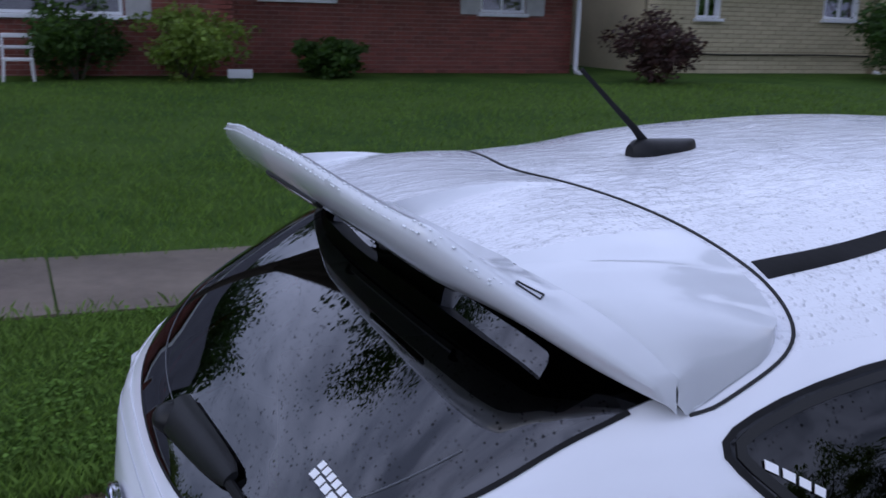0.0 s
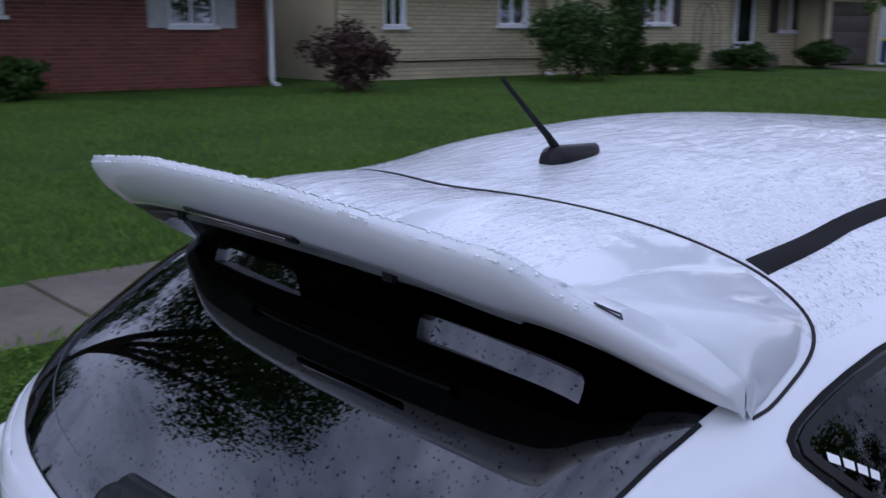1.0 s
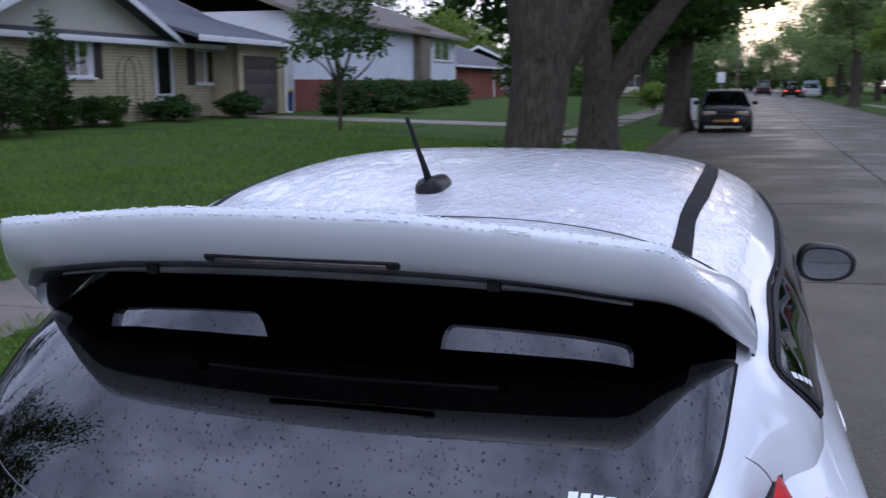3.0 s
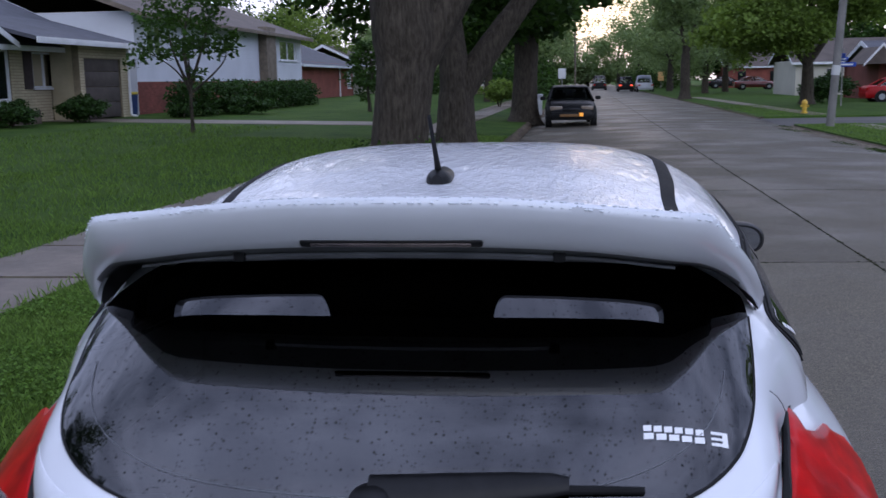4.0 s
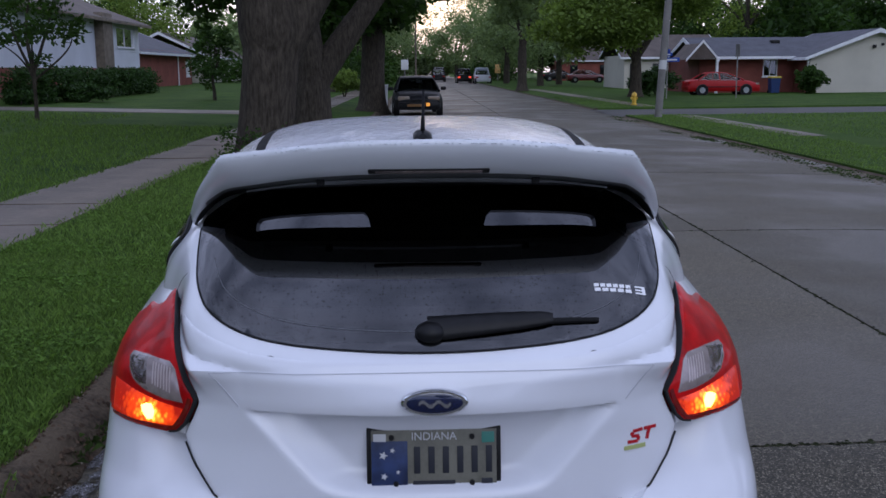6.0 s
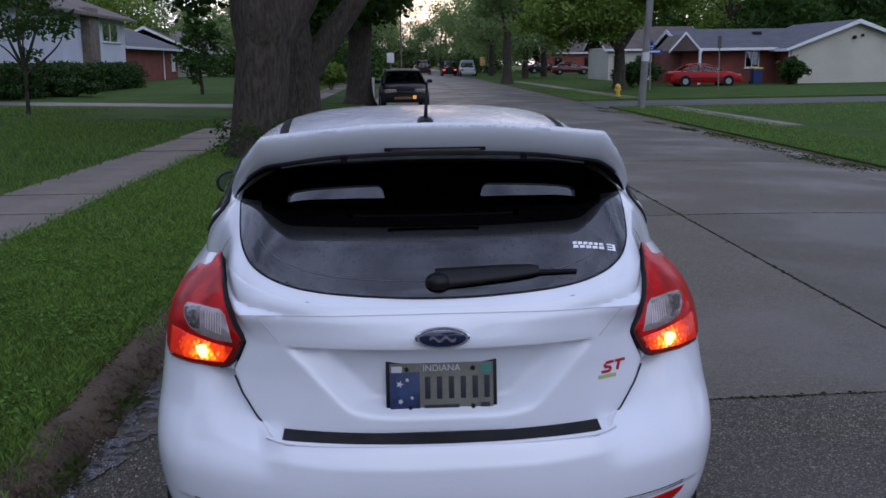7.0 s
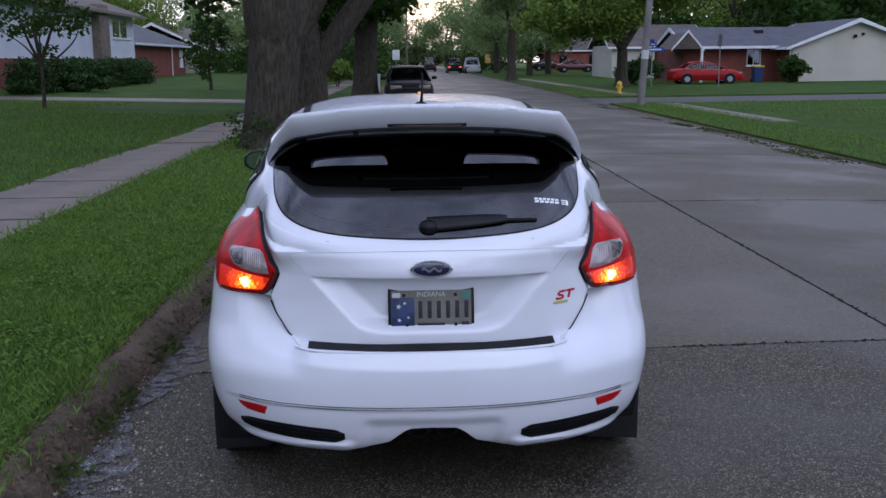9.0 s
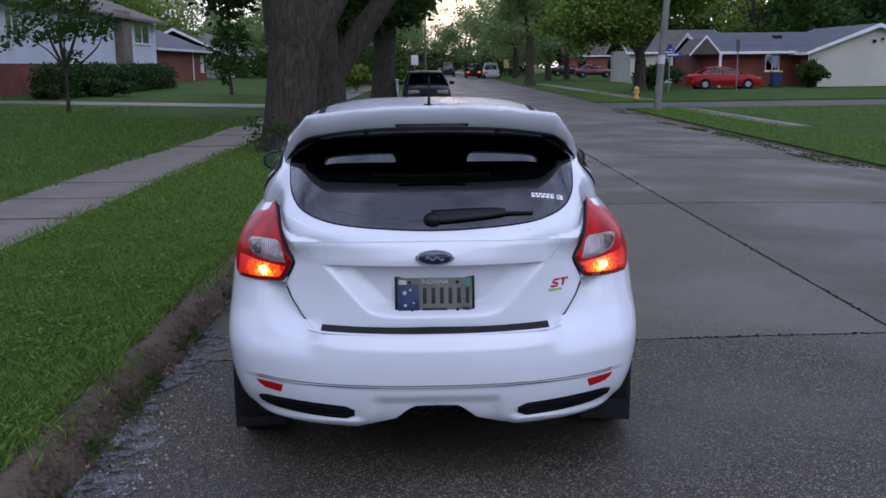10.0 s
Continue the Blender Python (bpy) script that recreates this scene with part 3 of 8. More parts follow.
FRONT = curve([3.2, 3.6, 4.0, 4.2], [1.0, 0.97, 0.86, 0.70])


def low_y(x, z, prof):
    q = min(abs(x) / W_LOW(z), 1.0)
    return prof(z) + L_LOW(z) * (1 - (1 - q ** N_LOW(z)) ** (1 / N_LOW(z)))


def ux(x, z):
    """The place along the waterline, in degrees, of a point at x on the tail."""
    q = min(abs(x) / W_LOW(z), 1.0)
    return math.copysign(math.degrees(math.asin(q ** (N_LOW(z) / 2))), x)


def uy(y, z, prof):
    """The same for a point at y on the flank."""
    t = (y - prof(z)) / L_LOW(z)
    if t >= 1:
        return 90 + (y - prof(z) - L_LOW(z)) / 0.02
    return math.degrees(math.acos(max(0.0, 1 - t) ** (N_LOW(z) / 2)))


def shell_y(x, z):
    """Where the upper shell stands at this height, above the belt of the tail."""
    lo, hi = -0.06, 0.50
    for k in range(18):
        mid = (lo + hi) / 2
        if roof_z(x, mid) < z:
            lo = mid
        else:
            hi = mid
    return lo


def low_surface(prof, relief=None):
    def S(u, z):
        a = min(abs(u), 90.0)
        x = W_LOW(z) * math.sin(radians(a)) ** (2 / N_LOW(z))
        y = prof(z) + L_LOW(z) * (1 - max(math.cos(radians(a)), 0.0) ** (2 / N_LOW(z)))
        if abs(u) > 90:
            y += (abs(u) - 90) * 0.02
            x *= FRONT(y)
            z = 0.2 + (z - 0.2) * (1 - 0.30 * max(0.0, min(1.0, (y - 3.2) / 1.0)))
        x = math.copysign(x, u)
        if relief:
            y += relief(x, z)
        if z > 0.87 and y < 0.5 and prof is Y_TAIL:
            k = step01((z - 0.87) / 0.11) * step01((0.5 - y) / 0.12) * step01((0.577 + (z - 0.874) * 0.46 - abs(x)) / 0.06)
            zz = max(z, 0.968)
            y += (min(shell_y(x, zz) - 0.004 + prof(min(z, 0.968)) - prof(0.968), 0.49) - y) * k
        return (x, y, z)

    return S


def step01(t):
    t = max(0.0, min(1.0, t))
    return t * t * (3 - 2 * t)


def tail_relief(x, z):
    """The recess round the number plate, under a crease, and the shallow panel above it."""
    a = abs(x)
    edge = 0.285 + (z - 0.69) / 0.18 * 0.165
    d = 0.052 * step01((edge - a) / 0.13) * step01((0.874 - z) / 0.012) * step01((z - 0.655) / 0.06)
    d += 0.010 * step01((edge - a) / 0.05) * step01((0.874 - z) / 0.012) * step01((z - 0.67) / 0.03)
    return d


def bumper_relief(x, z):
    """The crease across the bumper, the fins beside the exhaust and the lip under the vents."""
    a = abs(x)
    d = 0.010 * step01((0.404 + 0.012 * (a / 0.7) ** 2 - z) / 0.008) * step01((0.80 - a) / 0.06)
    d -= 0.022 * step01((0.272 - z) / 0.03) * step01((a - 0.27) / 0.06) * step01((0.78 - a) / 0.1)
    d += 0.018 * step01((0.37 - z) / 0.05) * step01((0.27 - a) / 0.05)
    zc = 0.552 + 0.10 * (a / 0.8) ** 3
    d += 0.42 * max(0.0, z - zc) * step01((0.74 - a) / 0.14)
    d += (Y_TAIL(max(z, 0.64)) - Y_BUMP(z)) * step01((a - 0.43) / 0.10) * step01((z - 0.50) / 0.24)
    return d


S_bump = low_surface(Y_BUMP, bumper_relief)
S_tail = low_surface(Y_TAIL, tail_relief)
S_plain = low_surface(Y_TAIL)


def roof_z(x, y):
    q = min(abs(x) / W_TOP(y), 0.9995)
    n = N_TOP(y)
    return Z_BELT + (Z_TOP(y) - Z_BELT) * (1 - q**n) ** (1 / n)


def S_roof(x, y):
    return (x, y, roof_z(x, y))


def S_flank(y, z):
    n = N_TOP(y)
    q = min(max((z - Z_BELT) / (Z_TOP(y) - Z_BELT), 0.0), 0.9995)
    return (W_TOP(y) * (1 - q**n) ** (1 / n), y, z)


def mirrored(ob):
    """A copy of a part on the car's other side."""
    me = ob.data.copy()
    for v in me.vertices:
        v.co.x = -v.co.x
    me.flip_normals()
    o = new(ob.name, me)
    o.parent = ob.parent
    o.matrix_parent_inverse = ob.matrix_parent_inverse
    for key in ("label",):
        if key in ob:
            o[key] = ob[key]
    for ch in ob.children:
        c = mirrored(ch)
        c.parent = o
        c.matrix_parent_inverse = Matrix()
    return o


def both(ob):
    return ob, mirrored(ob)


car = empty("hatchback_car", (0, 0, 0), "white hatchback wet with rain, parked with its tail lamps lit", "car")

# tailgate below the window
half = [(0.0, 0.622), (0.40, 0.618), (0.455, 0.618), (0.492, 0.625), (0.525, 0.655), (0.557, 0.705), (0.594, 0.787), (0.585, 0.81), (0.566, 0.848), (0.556, 0.872), (0.562, 0.895),
        (0.585, 0.93), (0.608, 0.975), (0.632, 1.03), (0.643, 1.075), (0.60, 1.065), (0.52, 1.032), (0.42, 1.006), (0.30, 0.994), (0.0, 0.990)]
outline = [(ux(x, z), z) for x, z in half] + [(-ux(x, z), z) for x, z in half[::-1] if x > 0]
tailgate = part("tailgate", patch(outline, S_tail, 0, 0.004, steps=(0.65, 0.007)), M_paint, car)

# bumper
half = [(0.0, 0.315), (0.085, 0.312), (0.11, 0.298), (0.16, 0.252), (0.22, 0.230), (0.31, 0.208), (0.45, 0.212), (0.56, 0.218), (0.70, 0.232), (0.785, 0.275)]
rim = [(ux(x, z), z) for x, z in half]
rim += [(uy(0.30, 0.31, Y_BUMP), 0.31), (uy(0.32, 0.46, Y_BUMP), 0.46), (uy(0.32, 0.60, Y_BUMP), 0.60), (uy(0.28, 0.70, Y_BUMP), 0.70)]
half2 = [(0.806, 0.782), (0.70, 0.781), (0.612, 0.790), (0.5955, 0.783), (0.5565, 0.7015), (0.522, 0.6515), (0.488, 0.6225), (0.44, 0.611), (0.0, 0.609)]
rim += [(ux(x, z), z) for x, z in half2]
outline = rim + [(-u, z) for u, z in rim[::-1] if u > 0]
bumper = part("rear_bumper", patch(outline, S_bump, 0, steps=(1.0, 0.009)), M_paint, car)

# quarter and flank behind the tail lamps, to the nose
a = [(ux(0.597, 0.79), 0.79), (ux(0.60, 0.90), 0.90), (ux(0.648, 1.03), 1.03), (ux(0.652, 1.075), 1.075), (ux(0.64, 1.10), 1.10)]
b = [(280.0, 1.10), (280.0, 0.30)]
arch = lambda yc, r: [(uy(yc + r * math.cos(t), max(0.30, 0.31 + r * math.sin(t)), Y_TAIL), max(0.22, 0.31 + r * math.sin(t))) for t in [math.pi * k / 12 for k in range(13)]]
fl = a + b + [(uy(3.60, 0.25, Y_TAIL), 0.25)] + arch(3.22, 0.35) + arch(0.62, 0.35)[:10] + [(uy(0.325, 0.60, Y_TAIL), 0.60), (uy(0.285, 0.705, Y_TAIL), 0.705), (ux(0.81, 0.784), 0.784)]
both(part("side_panel", patch(fl, S_plain, 0, steps=(2.0, 0.022)), M_paint, car))


# upper shell: pillars and roof in one skin, open where the windows are
WIN_REAR = [(0.0, -0.028), (0.2, -0.022), (0.36, -0.004), (0.47, 0.035), (0.535, 0.085), (0.563, 0.14), (0.579, 0.20), (0.589, 0.27), (0.597, 0.35), (0.604, 0.43), (0.600, 0.48), (0.4, 0.50), (0.0, 0.50)]
WIN_REAR = WIN_REAR + [(-x, y) for x, y in WIN_REAR[::-1] if x > 0]
WIN_SIDE = [(0.597, 1.092), (0.535, 1.135), (0.498, 1.172), (0.482, 1.198), (0.515, 1.221), (0.59, 1.249), (0.737, 1.272), (1.09, 1.302), (1.6, 1.318), (2.09, 1.32), (2.4, 1.29), (2.7, 1.22), (3.05, 1.09), (3.08, 1.045), (2.6, 1.02), (1.6, 1.02), (1.0, 1.045)]
WIN_FRONT = [(-0.62, 3.30), (-0.50, 2.62), (0.50, 2.62), (0.62, 3.30)]


gate_edge = curve([0.0, 0.30, 0.42, 0.52, 0.60, 0.643, 0.70], [0.990, 0.994, 1.006, 1.032, 1.062, 1.075, 1.085])


def shell(bm):
    ys = [-0.045 + i * 0.02 for i in range(36)] + [0.70 + i * 0.05 for i in range(54)]
    th = [math.pi * i / 72 for i in range(73)]
    grid = []
    for y in ys:
        n, w, h = N_TOP(y), W_TOP(y), Z_TOP(y) - Z_BELT
        row = []
        for t in th:
            c, s = math.cos(t), abs(math.sin(t))
            row.append(bm.verts.new((math.copysign(abs(c) ** (2 / n), c) * w, y, Z_BELT + h * s ** (2 / n))))
        grid.append(row)
    for r0, r1 in zip(grid, grid[1:]):
        for k in range(72):
            c = (r0[k].co + r1[k + 1].co) / 2
            if inside((c.x, c.y), [(x * 0.975, 0.012 + y * 0.93) for x, y in WIN_REAR]) and c.z > 0.99:
                continue
            if inside((c.y, c.z), [(1.0 + (y - 1.0) * 0.96, 1.17 + (z - 1.17) * 0.88) for y, z in WIN_SIDE]) and abs(c.x) > 0.55:
                continue
            if c.y < 0.36 and c.z < gate_edge(abs(c.x)) - 0.007:
                continue
            if inside((c.x, c.y), WIN_FRONT) and abs(c.x) < 0.62:
                continue
            bm.faces.new((r0[k + 1], r0[k], r1[k], r1[k + 1]))
    bmesh.ops.delete(bm, geom=[v for v in bm.verts if not v.link_faces], context="VERTS")
    bmesh.ops.recalc_face_normals(bm, faces=bm.faces[:])
    return bm


cabin = part("roof_shell", shell(bmesh.new()), M_wet_paint, car, "white roof and pillars beaded with rain", 60)
cabin.data.materials.append(M_paint)
for p in cabin.data.polygons:
    if p.normal.z < 0.80 or p.center.y < 0.5:
        p.material_index = 1

rear_glass = part("rear_window", patch(soften_outline(WIN_REAR, 1), S_roof, 0.02, 0.004, 0.005), M_glass, car, "dark tinted rear window speckled with rain drops")


def ribbon(bm, pts, S, width, lift):
    """A thin flat band along a line on a surface."""
    row = []
    P = [Vector(S(a, b)) for a, b in pts]
    for i, (a, b) in enumerate(pts):
        d = (P[min(i + 1, len(P) - 1)] - P[max(i - 1, 0)]).normalized()
        e = 0.004
        n = (Vector(S(a + e, b)) - P[i]).cross(Vector(S(a, b + e)) - P[i])
        n = n.normalized() if n.length > 1e-12 else Vector((0, 0, 1))
        s = d.cross(n).normalized() * width / 2
        row.append((P[i] - s - n * 0.002, P[i] - s + n * lift, P[i] + s + n * lift, P[i] + s - n * 0.002))
    return loft(bm, row)


def dense(pts, step):
    out = []
    for a, b in zip(pts, pts[1:]):
        k = max(1, int(math.dist(a, b) / step))
        out += [(a[0] + (b[0] - a[0]) * i / k, a[1] + (b[1] - a[1]) * i / k) for i in range(k)]
    return out + [pts[-1]]


edge = soften_outline(WIN_REAR, 2)
edge = [p for p in edge if p[1] < 0.405]
i0 = max(range(len(edge)), key=lambda i: math.dist(edge[i], edge[i - 1]))
edge = edge[i0:] + edge[:i0]
part("window_seal", ribbon(bmesh.new(), dense([(x * 1.004, y - 0.001) for x, y in edge], 0.03), S_roof, 0.006, 0.003), M_rubber, rear_glass)
film = [(x * 0.925, 0.040 + y * 0.90) for x, y in edge if y < 0.22]
part("film_edge", ribbon(bmesh.new(), dense(film, 0.03), S_roof, 0.0015, 0.0062), material("film_edge", (0.11, 0.115, 0.13), 0.5), rear_glass)

gate_seam = [(0.262, 1.136), (0.285, 1.118), (0.305, 1.098), (0.318, 1.080), (0.325, 1.06)]
both(part("gate_seam", ribbon(bmesh.new(), gate_seam, S_flank, 0.0018, 0.0008), material("seam_shade", (0.10, 0.10, 0.11), 0.6), car))
# seam between roof and tailgate, and the black roof mouldings
SEAM_X = [0.0, 0.15, 0.33, 0.49, 0.538, 0.582, 0.612, 0.632, 0.635, 0.630]
SEAM_Y = [0.576, 0.598, 0.630, 0.654, 0.657, 0.650, 0.632, 0.585, 0.510, 0.462]
half = list(zip(SEAM_X, SEAM_Y))
seam = [(-x, y) for x, y in half[:0:-1]] + half
for k in range(2):
    seam = seam[:1] + [(a[0] * w + b[0] * (1 - w), a[1] * w + b[1] * (1 - w)) for a, b in zip(seam, seam[1:]) for w in (0.75, 0.25)] + seam[-1:]
part("roof_seam", ribbon(bmesh.new(), dense(seam, 0.02), S_roof, 0.0045, 0.0018), M_gap, car)
strip = [(0.492, 0.668), (0.495, 0.9), (0.510, 1.15), (0.525, 1.5), (0.525, 2.0), (0.49, 2.55), (0.525, 2.55), (0.56, 2.0), (0.562, 1.5), (0.547, 1.15), (0.526, 0.9), (0.527, 0.666)]
both(part("roof_moulding", patch(strip, S_roof, 0.02, 0.006, 0.003), M_rubber, car, "black roof moulding"))


def side_window(name, cut0, cut1):
    ring = soften_outline(WIN_SIDE, 1)
    poly = clip_between(ring, cut0, cut1)
    return part(name, patch(poly, S_flank, 0.05, 0.004, 0.004), M_side_glass, car)


def clip_between(poly, y0, y1):
    for sign, lim in ((1, y0), (-1, -y1)):
        out = []
        for p, q in zip(poly, poly[1:] + poly[:1]):
            pi, qi = p[0] * sign >= lim, q[0] * sign >= lim
            if pi:
                out.append(p)
            if pi != qi:
                t = (lim - p[0] * sign) / ((q[0] - p[0]) * sign)
                out.append((lim * sign, p[1] + (q[1] - p[1]) * t))
        poly = out
    return poly


for nm, y0, y1 in (("quarter_window", 0.0, 0.93), ("rear_door_window", 0.97, 1.72), ("front_door_window", 1.82, 3.2)):
    g = side_window(nm, y0, y1)
    if nm == "quarter_window":
        for yy, zz in ((0.522, 1.181), (0.538, 1.173), (0.554, 1.165), (0.570, 1.157)):
            sq = [(yy - 0.0075, zz - 0.0015), (yy + 0.0045, zz - 0.0075), (yy + 0.0075, zz + 0.0015), (yy - 0.0045, zz + 0.0075)]
            part("sticker_block", patch(sq, S_flank, 0.02, 0.0005, 0.0055, 0.0), M_white_vinyl, g, "white vinyl lettering block")
    mirrored(g)
ring = soften_outline(WIN_SIDE, 1)
ring = [(1.2 + (y - 1.2) * 1.006, 1.2 + (z - 1.2) * 1.02) for y, z in ring]
band = [(1.2 + (y - 1.2) * 0.985, 1.19 + (z - 1.19) * 0.90) for y, z in soften_outline(WIN_SIDE, 1)]
both(part("window_border", ribbon(bmesh.new(), dense(band + band[:1], 0.05), S_flank, 0.012, 0.0052), M_gap, car))
both(part("side_window_seal", ribbon(bmesh.new(), dense(ring + ring[:1], 0.05), S_flank, 0.008, 0.003), M_rubber, car))
for y0, y1 in ((0.925, 0.975), (1.71, 1.83)):
    poly = clip_between(soften_outline(WIN_SIDE, 1), y0, y1)
    both(part("window_pillar", patch(poly, S_flank, 0.05, 0.004, 0.002), M_black_plastic, car))
part("windscreen", patch([(x * 1.02, y) for x, y in WIN_FRONT], S_roof, 0.08, 0.004, 0.003), M_side_glass, car)

# bonnet and nose
bm = bmesh.new()
rows = []
for i in range(9):
    y = 3.28 + i * 0.115
    k = 1 - 0.30 * max(0.0, min(1.0, (y - 3.2)))
    rows.append([(W_LOW(1.08) * FRONT(y) * s, y, 0.2 + 0.88 * k + 0.035 * (1 - s * s)) for s in [j / 8 - 1 for j in range(17)]])
part("bonnet", loft(bm, rows, closed=False, cap=False), M_paint, car)
part("nose", boxed((0, 4.16, 0.52), (1.18, 0.16, 0.62), 0.06), M_paint, car)

# the dark inside
bm = boxed((0, 1.75, 0.62), (1.46, 2.9, 0.55), 0.05)
part("cabin_floor", bm, M_interior, car)
part("rear_bench", boxed((0, 0.98, 0.98), (1.22, 0.16, 0.50), 0.05, Matrix.Rotation(0, 4, "X")), M_interior, car)
for x in (-0.37, 0.37):
    part("front_seat", boxed((x, 1.95, 0.98), (0.48, 0.14, 0.56), 0.06), M_interior, car)
    part("headrest", boxed((x, 1.93, 1.30), (0.26, 0.10, 0.15), 0.04), M_interior, car)
part("dashboard", boxed((0, 2.95, 0.95), (1.35, 0.45, 0.18), 0.06), M_interior, car)
part("rear_view_mirror", boxed((0, 2.45, 1.33), (0.23, 0.03, 0.07), 0.012), M_black_plastic, car)

# ---- spoiler ----
A = [0.0, 0.15, 0.30, 0.45, 0.50, 0.55, 0.60, 0.634]
LIP_Y = curve(A, [0.152, 0.155, 0.164, 0.182, 0.196, 0.254, 0.338, 0.425])
LIP_Z = curve(A, [1.483, 1.481, 1.469, 1.453, 1.446, 1.397, 1.335, 1.275])
BOT_Y = curve(A, [0.180, 0.182, 0.190, 0.212, 0.232, 0.290, 0.366, 0.434])
BOT_Z = curve(A, [1.396, 1.394, 1.386, 1.366, 1.357, 1.330, 1.288, 1.252])
SLOT_Y = curve(A, [0.299, 0.299, 0.305, 0.323, 0.331, 0.360, 0.410, 0.457])
SLOT_Z = curve(A, [1.402, 1.401, 1.397, 1.388, 1.384, 1.366, 1.328, 1.279])
DECK_X = curve(A, [0.0, 0.150, 0.312, 0.475, 0.532, 0.590, 0.624, 0.628])
DECK_Y = curve(A, [0.566, 0.588, 0.618, 0.642, 0.645, 0.632, 0.577, 0.487])
spoiler = empty("spoiler_root", (0, 0.3, 1.4), "", "")
spoiler.name = "spoiler"
spoiler.parent = car


def slot_open(a):
    """How far the slot is open at a distance from the middle."""
    d = max(0.0, min(1.0, min(a - 0.155, 0.484 - a) / 0.022))
    return math.sqrt(1 - (1 - d) ** 2)


def deck_section(x):
    a = abs(x)
    o = slot_open(a)
    y0 = SLOT_Y(a) + 0.041 * o - 0.002 * (1 - o)
    y1, xf = DECK_Y(a), math.copysign(DECK_X(a), x)
    z0, z1 = SLOT_Z(a) - 0.020 * o, roof_z(xf, y1) + 0.003 + 0.022 * step01((a - 0.52) / 0.07)
    top = []
    for i in range(9):
        t = i / 8
        top.append((xf + (x - xf) * t, y1 + (y0 - y1) * t, z1 + (z0 - z1) * t + 0.012 * math.sin(math.pi * t)))
    zb = z0 - 0.030
    yg = min(y0 + 0.10, (y0 + y1) / 2)
    return top + [(x, y0 - 0.002, z0 - 0.008), (x, y0, zb), (x, yg, max(roof_z(a, yg) + 0.003, zb - 0.03)), (xf, y1, z1 - 0.028)]


def blade_section(x):
    a = abs(x)
    ys, zs, yl, zl, yb, zb = SLOT_Y(a), SLOT_Z(a), LIP_Y(a), LIP_Z(a), BOT_Y(a), BOT_Z(a)
    up, h = zl - zs, zl - zb
    o = slot_open(a)
    c = step01((0.62 - a) / 0.12)
    return [(x, ys, zs - 0.003 + 0.003 * o), (x, ys - 0.004, zs + 0.001 + 0.004 * o), (x, ys + (yl - ys) * 0.30, zs + up * 0.13), (x, ys + (yl - ys) * 0.55, zs + up * 0.40),
            (x, ys + (yl - ys) * 0.80, zs + up * 0.78), (x, ys + (yl - ys) * 0.93, zs + up * 0.97), (x, yl, zl), (x, yl - 0.006, zl - h * 0.06),
            (x, yl - 0.006, zl - h * 0.20), (x, yl + (yb - yl) * 0.05 + 0.002 * c, zl - h * 0.40), (x, yl + (yb - yl) * 0.34 + 0.006 * c, zl - h * 0.62), (x, yl + (yb - yl) * 0.70 + 0.015 * c, zl - h * 0.82),
            (x, yb + 0.024 * c, zb), (x, yb + 0.015 + 0.040 * c, zb - 0.009), (x, yb + (ys - yb) * 0.72, zb + (zs - 0.045 - zb) * 0.62), (x, ys, zs - 0.045)]


xs = [-0.634 + 1.268 * i / 240 for i in range(241)]
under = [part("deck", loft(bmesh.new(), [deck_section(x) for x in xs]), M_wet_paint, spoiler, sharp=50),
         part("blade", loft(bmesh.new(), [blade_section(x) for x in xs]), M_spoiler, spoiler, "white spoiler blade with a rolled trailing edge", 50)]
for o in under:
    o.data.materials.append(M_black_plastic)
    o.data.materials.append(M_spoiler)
    o.data.materials.append(M_shade_grey)
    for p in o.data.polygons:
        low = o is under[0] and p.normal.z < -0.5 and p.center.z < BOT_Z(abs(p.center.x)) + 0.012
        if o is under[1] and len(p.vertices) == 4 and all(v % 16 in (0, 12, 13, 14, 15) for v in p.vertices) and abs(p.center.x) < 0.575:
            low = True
        # Slot wall black, lower faces grey: their shade is put into the colour.
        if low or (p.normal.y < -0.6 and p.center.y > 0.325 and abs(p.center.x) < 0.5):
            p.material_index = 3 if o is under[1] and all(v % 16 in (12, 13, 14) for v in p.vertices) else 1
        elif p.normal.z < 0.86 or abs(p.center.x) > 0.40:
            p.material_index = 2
brake_lamp = part("high_brake_lamp", boxed((0, 0, 0), (0.300, 0.018, 0.016), 0.006, Matrix.Translation((0, 0.1985, 1.4060)) @ Matrix.Rotation(radians(42), 4, "X")), M_black_plastic, spoiler, "unlit brake lamp in a black frame")
part("lamp_lens", boxed((0, -0.0085, 0), (0.262, 0.004, 0.008), 0.0015, Matrix.Translation((0, 0.1985, 1.4060)) @ Matrix.Rotation(radians(42), 4, "X")), M_smoke_lens, brake_lamp, "smoky lens strip")
rows = []
for i in range(49):
    x = -0.46 + 0.92 * i / 48
    y, z, k = BOT_Y(abs(x)) + 0.064, BOT_Z(abs(x)) - 0.016, 0.25 + 0.6 * step01((0.46 - abs(x)) / 0.25)
    rows.append([(x, y, z), (x, y - 0.002, z - 0.004), (x, y + 0.003, z - 0.012 * k), (x, y + 0.012, z - 0.012 * k), (x, y + 0.012, z)])
part("spoiler_base", loft(bmesh.new(), rows), M_shade_grey, spoiler)
for x in (-0.27, 0.27):
    part("rubber_stop", boxed((x, BOT_Y(0.27) + 0.064, BOT_Z(0.27) - 0.017), (0.020, 0.02, 0.018), 0.004), M_rubber, spoiler)
blade_tree = BVHTree.FromPolygons([v.co for v in under[1].data.vertices], [p.vertices for p in under[1].data.polygons])


